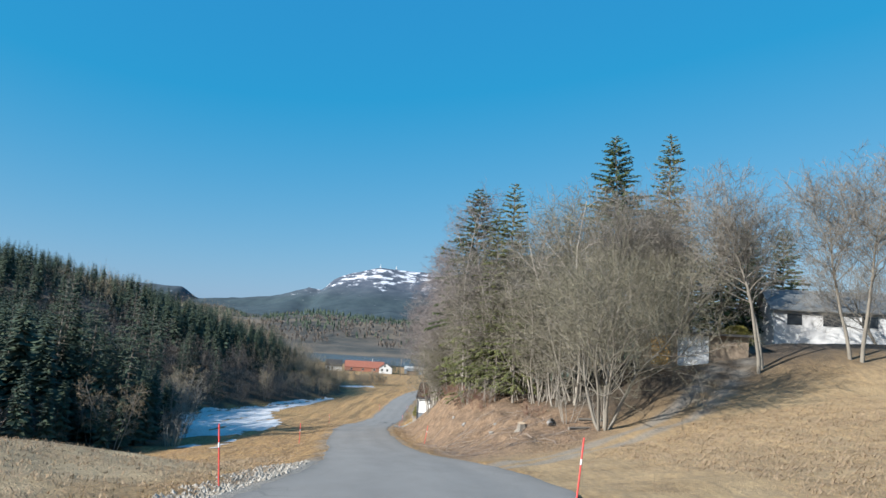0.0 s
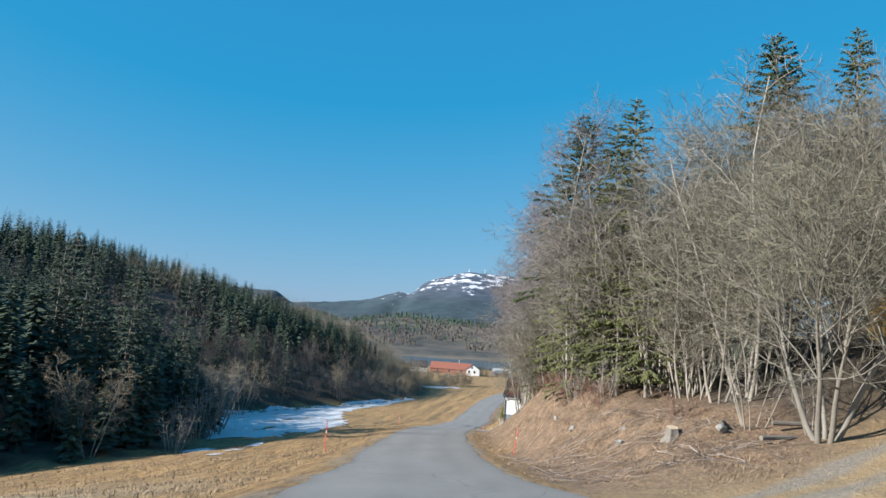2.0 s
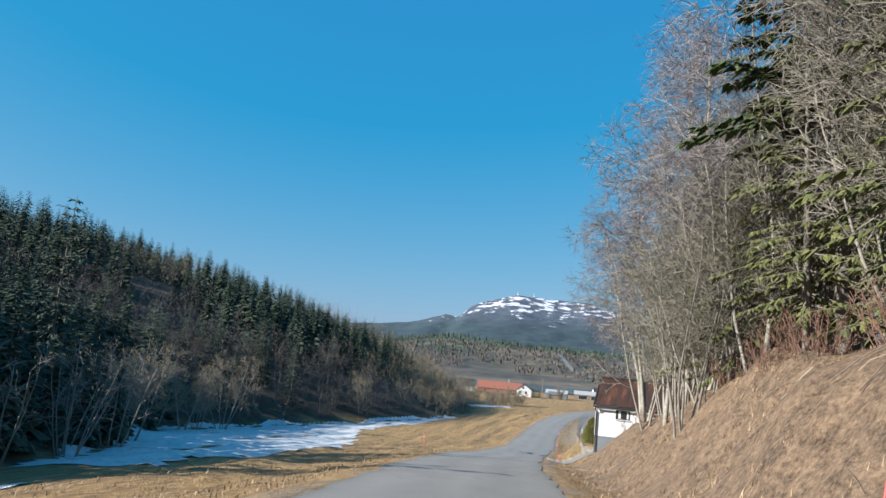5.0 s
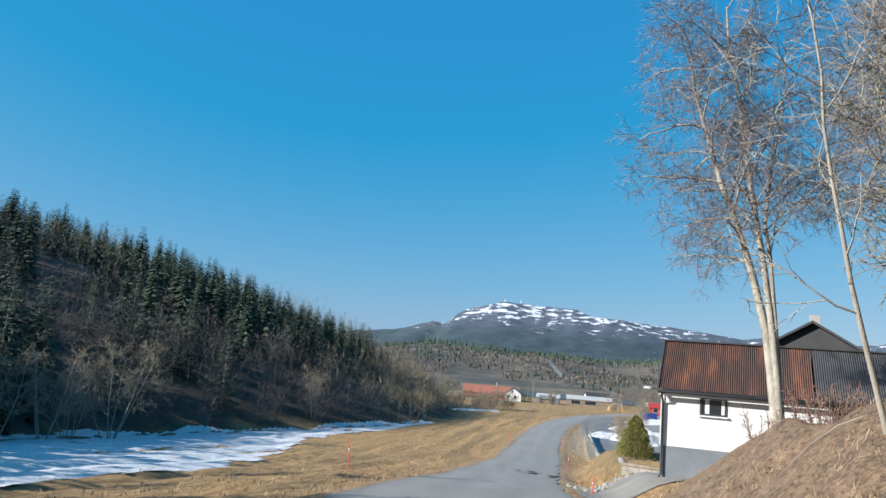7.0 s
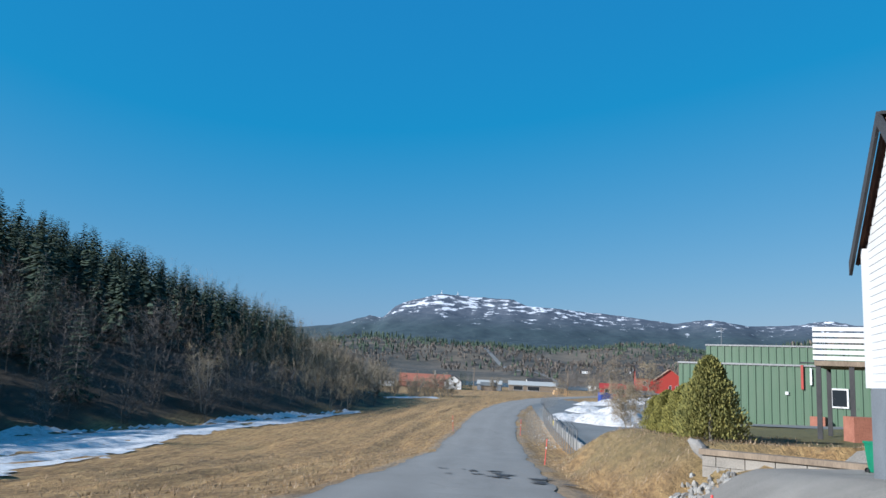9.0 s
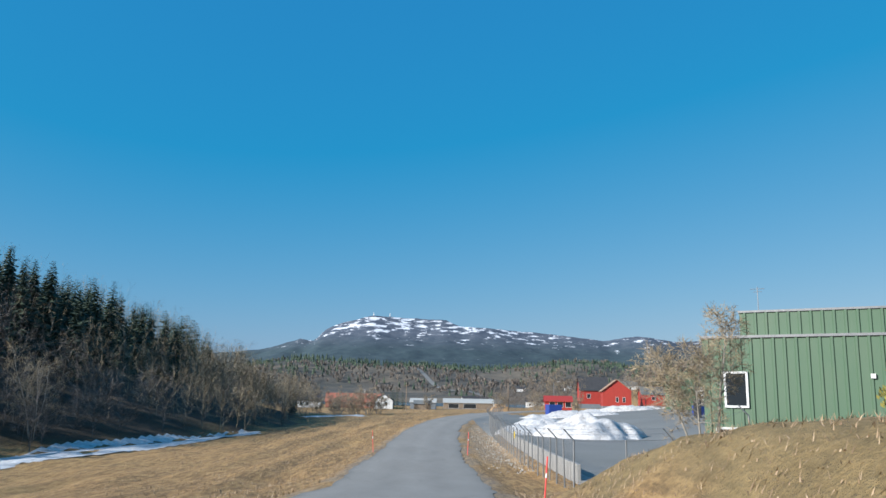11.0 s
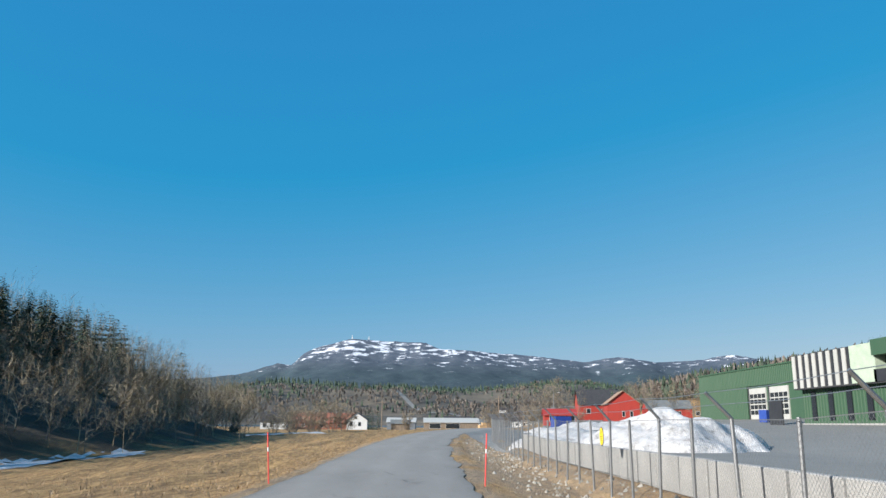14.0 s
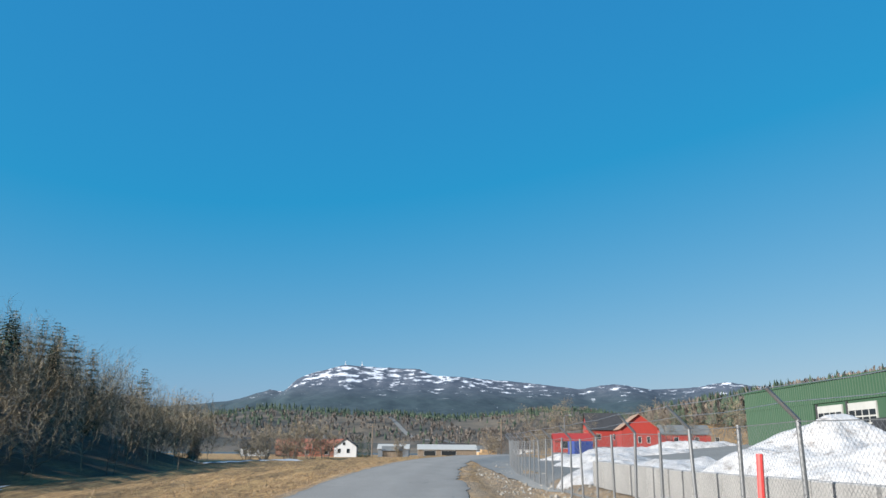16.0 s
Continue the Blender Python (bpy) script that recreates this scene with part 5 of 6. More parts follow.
ribbed_wall(shop, 1.6, 22, 1.3, 5.6, 6.85, GREEN)
boxes("cap", [(1.55, 22, 1.22, 13, 6.85, 6.95)], STEEL, shop)
for a, b, c, d in ((1.05, 1.95, 2.3, 3.8), (0.6, 1.7, 0.22, 1.18), (10.05, 10.9, 3.0, 4.05)):
    window(shop, a, b, c, d, -0.07, None, 0.1)
TV, TF = [], []
tube(TV, TF, [(2.35, 2.6, 5.6), (2.35, 2.6, 8.3)], [0.025, 0.02], 6)
tube(TV, TF, [(2.0, 2.6, 8.2), (2.7, 2.6, 8.2)], [0.015, 0.015], 5)
tube(TV, TF, [(2.15, 2.6, 8.05), (2.55, 2.6, 8.05)], [0.012, 0.012], 5)
part("aerial", TV, TF, STEEL, shop, "thin roof aerial")
TV, TF = [], []
tube(TV, TF, [(8.2, -0.14, 5.75), (9.75, -0.14, 5.75), (9.75, -0.14, 8.2)], [0.06] * 3, 6)
part("flue", TV, TF, BLACK, shop, "black bent flue pipe")
boxes("wall_box", [(7.2, 7.4, -0.13, -0.05, 3.6, 3.8)], WHITE, shop)
boxes("pipe_cover", [(8.2, 8.35, -0.16, -0.06, 4.0, 5.6)], RED, shop)
boxes("pipe_cover", [(8.75, 8.87, -0.16, -0.06, 4.3, 5.4)], WHITE, shop)
bx = boxes("brick_bunker", [(0, 0.9, 0, 0.7, -0.3, 0.65)], bpy.data.materials["brick_red"])
bx.matrix_basis = pose(12.6, 152.6, land(12.6, 152.6), 0, 0, -30)
tagged(bx, "small reddish brick bunker against the green wall", "bunker")

# the larger depot across the yard: a hall and a block with striped upper storey, facing the road
depot = empty("depot_building", pose(24.7, 213.2, -4.15, 0, 0, -90))
tagged(depot, "two-storey green depot with a white and dark striped upper front", "depot")
# its own axes: x runs towards the camera's side, y away from the road
boxes("plinth", [(0, 40, 0.5, 16, -0.8, 0.25)], CONCRETE, depot, "pale concrete plinth")
boxes("core", [(0.1, 40, 0.75, 16, 0.25, 5.9)], DEPOTGREEN, depot)
ribbed_wall(depot, 0, 12.5, 0.7, 0.25, 3.05, DEPOTGREEN, 0.45)
ribbed_wall(depot, 17.5, 40, 0.7, 0.25, 3.05, DEPOTGREEN, 0.45)
boxes("band", [(0, 40, 0.05, 0.9, 3.0, 3.15)], DARKROOF, depot)
boxes("upper_front", [(0, 9.4, 0.06, 0.8, 3.1, 5.85)], BLACK, depot, "dark upper storey panels")
for i in range(8):
    boxes("white_panel", [(0.05 + i * 1.13, 0.58 + i * 1.13, 0.0, 0.08, 3.1, 5.8)], PALE, depot, "weathered white facade panel")
boxes("pale_panel", [(9.1, 12.3, -0.02, 0.8, 3.1, 5.85)], surface("pale_green_panel", (0.28, 0.36, 0.27), (0.42, 0.48, 0.38), 1.5, 0.7, 30), depot, "faded pale green panel")
boxes("fascia", [(12.3, 40, -0.25, 0.9, 4.9, 6.0)], DEPOTGREEN, depot)
boxes("recess", [(12.3, 19.5, 0.76, 0.8, 3.1, 4.9)], GLASS, depot, "glazed recess behind the gallery")
boxes("gallery_rail", [(12.0, 19.5, -0.02, 0.03, 3.1, 3.95)], BLACK, depot)
ribbed_wall(depot, 19.5, 40, 0.3, 3.1, 4.95, DEPOTGREEN, 0.45)
for i in range(4):
    boxes("narrow_window", [(1.6 + i * 2.7, 2.3 + i * 2.7, 0.6, 0.68, 0.5, 2.8)], GLASS, depot)
for i in range(2):
    dd = boxes("door_leaf", [(14.5 + i * 1.35, 15.8 + i * 1.35, 0.6, 0.7, 0.1, 2.5)], PALE, depot, "beige double door leaf")
    boxes("pane", [(14.7 + i * 1.35, 15.6 + i * 1.35, 0.57, 0.6, 1.0, 2.0)], GLASS, dd)
boxes("roof_pipe", [(13.2, 13.5, 3.0, 3.3, 5.9, 7.4)], PALE, depot, "pale roof vent pipe")
hall = empty("depot_hall", pose(32.3, 256.5, -3.75, 0, 0, -90))
tagged(hall, "long green sheet-clad hall with glazed roller doors", "hall")
boxes("core", [(0.1, 34, 0.1, 18, -0.5, 6.2)], DEPOTGREEN, hall)
ribbed_wall(hall, 0, 34, 0, 4.2, 6.2, DEPOTGREEN, 0.45)
ribbed_wall(hall, 0, 16, 0.04, 0, 4.2, DEPOTGREEN, 0.45)
boxes("cap", [(-0.1, 34, -0.12, 18, 6.2, 6.35)], DEPOTGREEN, hall)
boxes("plinth", [(0, 16, -0.06, 0.1, -0.5, 0.18)], CONCRETE, hall)
for i in range(2):
    x0 = 16.6 + i * 5.4
    rd = boxes("roller_door", [(x0, x0 + 4.4, -0.03, 0.12, 0, 3.9)], PALE, hall, "white glazed roller door")
    for r in range(4):
        for c in range(4):
            boxes("pane", [(x0 + 0.15 + c * 1.06, x0 + 1.05 + c * 1.06, -0.05, -0.03, 0.9 + r * 0.62, 1.38 + r * 0.62)], GLASS, rd)
    boxes("jamb", [(x0 - 0.3, x0 - 0.05, -0.06, 0.1, 0, 4.1)], DARKROOF, hall)
skip_ = boxes("waste_bin", [(0, 1.3, 0, 1.0, 0.1, 1.3)], BLUE)
skip_.matrix_basis = at(27.0, 224.0, 20)
tagged(skip_, "blue plastic waste container by the hall", "container")
scr = boxes("screen_wall", [(0, 0.12, 0, 2.6, -0.2, 2.2)], BLACK)
scr.matrix_basis = at(24.6, 215.5, 0)
tagged(scr, "dark screen wall beside the depot corner", "screen wall")

# ---- the fence along the yard ----
FENCE_Y = [147.0 + 1.9 * i for i in range(50)]
fence_x = lambda y: float(road_x(y)) + HALF + 2.85
fence = empty("yard_fence", pose(0, 0, 0))
tagged(fence, "tall galvanised chain-link fence with angled tops along the yard", "fence")
TV, TF = [], []
tube(TV, TF, [(0, 0, -0.3), (0, 0, 1.75)], [0.032, 0.03], 8)
post_me = bpy.data.meshes.new("post")
post_me.from_pydata(TV, [], TF)
post_me.materials.append(STEEL)
TV, TF = [], []
tube(TV, TF, [(0, 0, 1.74), (-0.36, -0.02, 2.12)], [0.03, 0.026], 6)
arm_me = bpy.data.meshes.new("arm")
arm_me.from_pydata(TV, [], TF)
arm_me.materials.append(STEEL)
tips = []
runs = [(fence_x(y), y) for y in FENCE_Y]
corner = [(runs[0][0] + 1.9 * i, runs[0][1] - 0.9 + 1.1 * i) for i in (4, 3, 2, 1)]
line = corner + runs
for n, (x, y) in enumerate(line):
    p = new("post", post_me)
    p.parent = fence
    z = land(x, y)
    p.matrix_basis = pose(x, y, z, (n * 29 % 5 - 2) * 0.6, (n * 17 % 5 - 2) * 0.7, 0)
    if n % 2 == 0:
        a = new("arm", arm_me)
        a.parent = p
        tips.append((x - 0.35, y - 0.02, z + 2.11))
TV, TF = [], []
for a, b in zip(tips, tips[1:]):
    for k in (0, 1):
        q = Vector((0.16, 0, -0.17)) * k
        tube(TV, TF, [Vector(a) + q, (Vector(a) + Vector(b)) / 2 + q - Vector((0, 0, 0.03)), Vector(b) + q], [0.006] * 3, 3)
part("barbed_wire", TV, TF, STEEL, fence, "thin strands between the angled tops")
WV, WF = [], []


def wire(p, q, w=0.002):
    o = len(WV)
    d = (Vector(q) - Vector(p)).cross(Vector((1, 0.2, 0))).normalized() * w
    WV.extend([tuple(Vector(p) - d), tuple(Vector(p) + d), tuple(Vector(q) + d), tuple(Vector(q) - d)])
    WF.append((o, o + 1, o + 2, o + 3))


for n, ((xa, ya), (xb, yb)) in enumerate(zip(line, line[1:])):
    za, zb = land(xa, ya), land(xb, yb)
    high, step, L = 1.68, 0.085, math.hypot(xb - xa, yb - ya)
    pt = lambda s, h: (xa + (xb - xa) * s / L - 0.04, ya + (yb - ya) * s / L, za + (zb - za) * s / L + 0.04 + h)
    wire(pt(0, high), pt(L, high), 0.006)
    for sg in (1, -1):
        s = -high
        while s < L:
            s0, s1 = max(s, 0), min(s + high, L)
            if s1 > s0 + 0.01:
                h0, h1 = s0 - s, s1 - s
                wire(pt(s0, h0 if sg > 0 else high - h0), pt(s1, h1 if sg > 0 else high - h1))
            s += step
part("mesh", WV, WF, STEEL, fence, "diamond chain-link mesh")
# the round-ended warning plate on it
sign = empty("warning_sign", pose(fence_x(166.2) - 0.1, 166.2, -4.38, 0, 0, 0))
tagged(sign, "yellow oval warning plate on the fence with dark marks", "sign")
ring = lambda a, b, x: [(x, a * math.cos(t * 0.2618), b * math.sin(t * 0.2618)) for t in range(24)]
V = ring(0.19, 0.3, 0.0) + ring(0.19, 0.3, -0.01)
sp = part("border", V, [tuple(range(24)), tuple(range(47, 23, -1))] + [(i, (i + 1) % 24, 24 + (i + 1) % 24, 24 + i) for i in range(24)], BLACK, sign)
V = ring(0.165, 0.275, -0.012) + ring(0.165, 0.275, -0.018)
sp = part("plate", V, [tuple(range(24)), tuple(range(47, 23, -1))] + [(i, (i + 1) % 24, 24 + (i + 1) % 24, 24 + i) for i in range(24)], YELLOW, sign)
for i, (w, zz) in enumerate(((0.1, 0.0), (0.08, -0.06), (0.09, -0.12))):
    boxes("mark", [(-0.022, -0.019, -w, w, zz - 0.012, zz + 0.012)], BLACK, sign)
part("symbol", [(-0.022, -0.03, 0.19), (-0.022, 0.04, 0.19), (-0.022, 0.005, 0.12), (-0.022, 0.05, 0.12), (-0.022, -0.02, 0.03), (-0.022, 0.0, 0.1), (-0.022, -0.04, 0.1)], [(0, 1, 2, 6), (2, 3, 4, 5)], BLACK, sign)
sign.matrix_basis = pose(fence_x(166.4) - 0.1, 166.4, -4.4, 0, 0, 6) @ Matrix.Scale(0.75, 4)

# concrete L-blocks inside the fence
block_me = None
for n in range(26):
    y = 149.0 + n * 1.5
    x = fence_x(y) + 0.55
    if block_me is None:
        bm = bmesh.new()
        bmesh.ops.create_cube(bm, size=1, matrix=Matrix.Translation((0.0, 0.72, 0.34)) @ Matrix.Diagonal((0.16, 1.43, 0.72, 1)))
        bmesh.ops.create_cube(bm, size=1, matrix=Matrix.Translation((0.38, 0.72, 0.04)) @ Matrix.Diagonal((0.62, 1.43, 0.16, 1)))
        bmesh.ops.bevel(bm, geom=list(bm.edges), offset=0.018, segments=1, affect="EDGES")
        block_me = bpy.data.meshes.new("concrete_block")
        bm.to_mesh(block_me)
        block_me.materials.append(CONCRETE)
    b = new("concrete_block", block_me)
    ang = math.degrees(math.atan2(fence_x(y) - fence_x(y + 1.5), 1.5))
    b.matrix_basis = pose(x, y, land(x, y) + 0.05, 0, 0, ang + (n * 13 % 5 - 2) * 0.5)
    tagged(b, "pale grey precast concrete retaining block behind the fence", "concrete block", "retaining blocks along the fence")


# ---- snow: heaps in the yard and patches in the shade ----
def heap(name, cx, cy, rx, ry, high, seed, label, turn=0.0):
    V, F, n = [], [], 40
    us = np.linspace(-1.25, 1.25, n)
    gx_, gy_ = np.meshgrid(us * rx, us * ry)
    r = np.hypot(gx_ / rx, gy_ / ry) + 0.22 * grain(gx_ + seed * 31, gy_, 2.6) + 0.1 * grain(gx_ + seed * 17, gy_, 0.9)
    h = high * np.sin(np.clip(1 - r, 0, 0.8) * 1.9) * (1 + 0.4 * grain(gx_ + seed * 9, gy_, 1.8)) + 0.12 * grain(gx_ + seed, gy_, 0.6) * (r < 1)
    c, s = math.cos(radians(turn)), math.sin(radians(turn))
    wx, wy = cx + gx_ * c - gy_ * s, cy + gx_ * s + gy_ * c
    z = height(wx, wy) + np.where(r < 1.0, np.maximum(h, 0) + 0.06, -0.25)
    idx = np.arange(n * n).reshape(n, n)
    f = np.stack([idx[:-1, :-1], idx[:-1, 1:], idx[1:, 1:], idx[1:, :-1]], -1).reshape(-1, 4)
    keep = (r.ravel()[f] < 1.12).any(1)
    return tagged(part(name, np.stack([wx, wy, z], -1).reshape(-1, 3), f[keep], DIRTYSNOW, smooth_it=True), label, "snow heap")


heap("snow_mound", 5.6, 186.5, 4.2, 4.2, 1.7, 1, "large heap of old ploughed snow in the yard")
heap("snow_mound", 1.9, 191.5, 3.6, 4.6, 0.75, 2, "low dirty heap of old snow by the fence")
heap("snow_mound", 3.4, 155.6, 2.0, 1.0, 0.75, 3, "small heap of old snow at the fence's foot", 8)
heap("snow_mound", 14.0, 246.0, 8, 3.5, 0.8, 4, "long heap of dirty snow at the yard's far side")
heap("snow_mound", 5.0, 215.0, 3.2, 5.0, 0.8, 5, "flat grey remains of a snow heap")
heap("snow_mound", 26.0, 262.0, 8, 3, 0.8, 6, "long heap of dirty snow at the yard's far side")


def snow_patch(name, x0, x1, y0, y1, inside, label):
    V, F = sheet(steps((x0, x1, 0.4)), steps((y0, y1, 0.5)), lambda x, y: height(x, y) + 0.045 + 0.03 * grain(x, y, 1.2), lambda x, y: ~inside(x, y))
    return tagged(part(name, V, F, SNOW, smooth_it=True), label, "snow patch", kind="structure")


NEAR_Y, NEAR_X = (76, 82, 95, 102, 110, 122, 130, 146, 160, 174, 188, 202), (-24.0, -20.5, -19.2, -19.0, -20.8, -23.4, -25.4, -30.0, -32.5, -31.5, -28.0, -25.8)
snow_patch("snow_patch", -50, -17, 78, 204, lambda x, y: (x < np.interp(y, NEAR_Y, NEAR_X) + 0.8 * grain(x, y, 3.5) + 0.5 * grain(x, y, 1.1)) & (x > foot_x(y) - 1.0 + 1.2 * grain(x, y, 5)) & (y > 80 + 3 * grain(x, y, 4)) & (0.5 * grain(x, y, 7) + 0.35 * grain(x, y, 1.6) < 0.72), "long patch of old snow along the wood's shaded edge")
snow_patch("snow_patch", -24, -15, 52, 76, lambda x, y: (np.abs(x + 16.6 + 0.16 * (y - 64) + 0.6 * grain(x, y, 5)) < 0.16 + 0.3 * grain(x, y, 1.5)) & (y > 59) | (((x + 20.5) / 1.4) ** 2 + ((y - 68) / 2.2) ** 2 + 0.5 * grain(x, y, 1.7) < 0.6), "thin strip of old snow in the hollow below the field")
snow_patch("snow_patch", -36, -18, 248, 266, lambda x, y: ((x + 27) / 7.5) ** 2 + ((y - 256) / 6.0) ** 2 + 0.5 * grain(x, y, 3) < 0.9, "patch of old snow beyond the wood")

# ---- road-side things ----
def marker(x, y, lean_x=0.0, lean_y=0.0, tall=1.35, z=None):
    """A thin red snow marker with a white reflective band."""
    ob = empty("snow_marker", pose(x, y, land(x, y) if z is None else z, lean_y, lean_x, 0))
    tagged(ob, "thin red plastic snow marker pole with a white band", "snow marker", "snow markers along the road")
    for name, a, b, r, mat in (("shaft", -0.3, tall * 0.62, 0.019, POLE), ("band", tall * 0.62, tall * 0.7, 0.02, REFLEX), ("tip", tall * 0.7, tall, 0.019, POLE)):
        TV, TF = [], []
        tube(TV, TF, [(0, 0, a), (0, 0, b)], [r, r * 0.95], 8)
        part(name, TV, TF, mat, ob)
    return ob


marker(-5.1, 19.6, -5, 0, 1.5)
marker(3.13, 17.1, 5, 0, 1.5)
marker(-9.1, 55.1, 0, 0, 1.4)
marker(-0.55, 62.6, 8, 0, 1.4)
marker(-14.2, 109.5, -2, 0)
marker(-5.3, 137.0, 4, 0, 1.2)
marker(-5.62, 168.5, 2, 0, 1.36)
marker(-11.45, 169.2, -4, 0, 1.36)
marker(-4.6, 110.6, 4, 0, 0.7)

# dark patches of tar on the asphalt
rng = random.Random(4)
for (cx, cy, n, w, l) in ((-8.4, 126.0, 9, 0.95, 1.7), (-6.5, 124.0, 12, 0.8, 1.6), (-8.6, 170.2, 2, 0.18, 2.2), (-5.6, 57.5, 5, 0.1, 2.4), (-7.2, 62.0, 6, 0.12, 2.6)):
    V, F = [], []
    for i in range(n):
        px_, py_ = cx + rng.uniform(-1.2, 1.2), cy + rng.uniform(-l, l)
        o = len(V)
        k = 18
        turn, long, slim = rng.uniform(-0.9, 0.9), rng.uniform(0.35, 1.1), rng.uniform(0.25, 0.9)
        for j in range(k):
            a = 2 * math.pi * j / k
            rr = rng.uniform(0.35, 1.0)
            u, v = 0.5 * w * slim * rr * math.cos(a), 0.33 * l * long * rr * math.sin(a)
            x, y = px_ + u * math.cos(turn) - v * math.sin(turn), py_ + u * math.sin(turn) + v * math.cos(turn)
            V.append((x, y, float(crown(np.array(x), np.array(y))) + 0.026))
        F.append(tuple(range(o, o + k)))
    tagged(part("tar_patch", V, F, TAR), "dark patches of tar repair on the asphalt", "tar patch", kind="structure")

# shed under the trees and the pale house beyond
shed = empty("shed", pose(17.4, 57.6, land(18.5, 58.0) - 0.05, 0, 0, -8))
tagged(shed, "low dark shed with a whitewashed end wall and yellow door", "shed")
boxes("body", [(-2.2, 5.2, 0.08, 3.0, -0.4, 2.2)], WOOD, shed)
boxes("white_wall", [(0.2, 2.4, 0.0, 0.08, -0.1, 2.15)], WHITE, shed, "whitewashed wall panel in dappled shade")
boxes("door", [(-1.7, -0.3, 0.0, 0.08, -0.1, 2.1)], surface("ochre_boards", (0.3, 0.17, 0.04), (0.48, 0.29, 0.08), 3, 0.8, 30, stretch=(6, 1, 0.3)), shed, "ochre yellow plank door")
boxes("roof", [(-2.6, 5.6, -0.4, 3.4, 2.2, 2.36)], DARKROOF, shed)
boxes("leaning_plank", [(-0.2, -0.08, -0.35, -0.3, -0.2, 2.3)], WOOD, shed)
gable("farm_house", "white single-storey house with a grey low roof above the track", pose(33.2, 77.5, 10.5, 0, 0, -12), 14, 8, 3.5, 5.6, WHITE, GREYROOF, [(1.2, 2.6, 1.9, 3.0), (4.5, 6.2, 1.9, 3.0), (8, 9.5, 1.9, 3.0)], base=0.35, base_mat=WHITE, over=0.5)

# ---- the hamlet beyond the bend ----
W1 = [(0.8, 1.7, 1.2, 2.4), (3.0, 3.9, 1.2, 2.4)]
gable("cottage", "small white gabled house beside the fields", at(-28.5, 398, 0, -6.3), 6.4, 7, 3.2, 5.4, WHITE, DARKROOF, [(1.0, 1.9, 1.4, 2.6), (3.6, 4.5, 1.4, 2.6), (2.4, 3.2, 3.6, 4.4)], along_x=False)
gable("dark_roofed_house", "white house with a black roof near the wood's end", at(-56, 402, 6, -6.6), 8, 7, 3.0, 6.0, WHITE, DARKROOF, W1)
gable("long_barn", "long reddish brick barn with a rusty roof", at(-47.5, 412, 2, -6.4), 20, 8, 2.6, 5.6, bpy.data.materials["brick_red"], surface("tile_red", (0.2, 0.07, 0.045), (0.32, 0.12, 0.08), 1.5, 0.85, 20), [(3, 4, 1, 2), (9, 10, 1, 2), (15, 16, 1, 2)], chimney=(14, 4, 7.2), category="barn")
gable("storage_hall", "low grey storage hall with a pale sheet roof", at(-16.5, 415, -2, -6.2), 9.5, 9, 2.6, 4.0, PLINTH, PALE, [(4, 5, 1, 2)], category="hall")
gable("grey_shed", "weathered grey shed beside the storage hall", at(-14.8, 405, 0, -6.3), 6, 5, 2.2, 3.4, WOOD, GREYROOF, category="shed")
gable("long_hall", "long open-fronted hall with a pale roof across the fields", at(-3.7, 440, 0, -6.2), 20, 10, 2.6, 4.2, WOOD, PALE, [(2, 6, 0.5, 2.2), (8, 13, 0.5, 2.2)], category="hall")
gable("white_shed", "small white shed beside the open hall", at(12.5, 452, 4, -6.2), 9, 7, 2.6, 4.0, WHITE, GREYROOF, [(2, 3, 1, 2)], category="shed")
stack = boxes("timber_stack", [(0, 5.6, 0, 3, -0.3, 0.75), (0.3, 5.2, 0.2, 2.8, 0.75, 1.6), (1.2, 4.4, 0.3, 2.6, 1.6, 2.3)], surface("fresh_timber", (0.36, 0.22, 0.1), (0.52, 0.36, 0.2), 2.0, 0.85, 20, stretch=(0.3, 1, 6)))
stack.matrix_basis = at(11.5, 380, 8)
tagged(stack, "stacked pale sawn timber beside the road's bend", "timber stack")
gable("red_barn", "red gabled barn with pale roof edges beyond the yard", at(37.2, 330, -8, -3.6), 7.4, 11, 4.4, 7.2, RED, surface("weathered_roof", (0.2, 0.12, 0.08), (0.36, 0.24, 0.17), 1.0, 0.85, 20), [(3.4, 4.0, 1.4, 2.6), (5.2, 5.8, 1.4, 2.6)], along_x=False, category="barn", over=0.4)
gable("red_house", "red house with a dark solar-like roof beyond the barn", at(35.6, 354, -4, -3.2), 8.4, 8, 4.4, 8.2, RED, DARKROOF, [(2, 3, 2, 3.2), (6, 7, 2, 3.2)])
gable("red_hut", "small red kiosk-like hut with white trim", at(17.6, 300, -6, -4.6), 6, 5, 2.3, 3.4, RED, RED, [(1, 2.2, 1.0, 2.1), (2.8, 4.0, 1.0, 2.1), (4.6, 5.8, 1.0, 2.1)], category="hut")
gable("red_row", "long red outbuilding behind bare trees", at(56, 362, -6, -3.4), 12, 8, 3.8, 6.0, RED, GREYROOF, [(3, 4, 2, 3), (8, 9, 2, 3), (13, 14, 2, 3)], category="barn")
for (x, y, w, lab) in ((62, 470, 9, "white house"), (86, 520, 10, "white house"), (40, 530, 12, "white house"), (-290, 1540, 9, "white house"), (150, 1080, 9, "white house"), (8, 540, 14, "yellow house"), (-352, 1580, 14, "white house"), (-336, 1592, 12, "white house"), (-322, 1585, 10, "white house"), (90, 1060, 10, "white house"), (230, 1110, 9, "white house")):
    gable("far_house", "small pale house far across the valley", at(x, y, (x * 7) % 30 - 15), w, 7, 3.2, 5.6, WHITE, DARKROOF if y % 40 else GREYROOF, [(1.5, 2.5, 1.2, 2.3), (5, 6, 1.2, 2.3)], group="far houses of the valley")

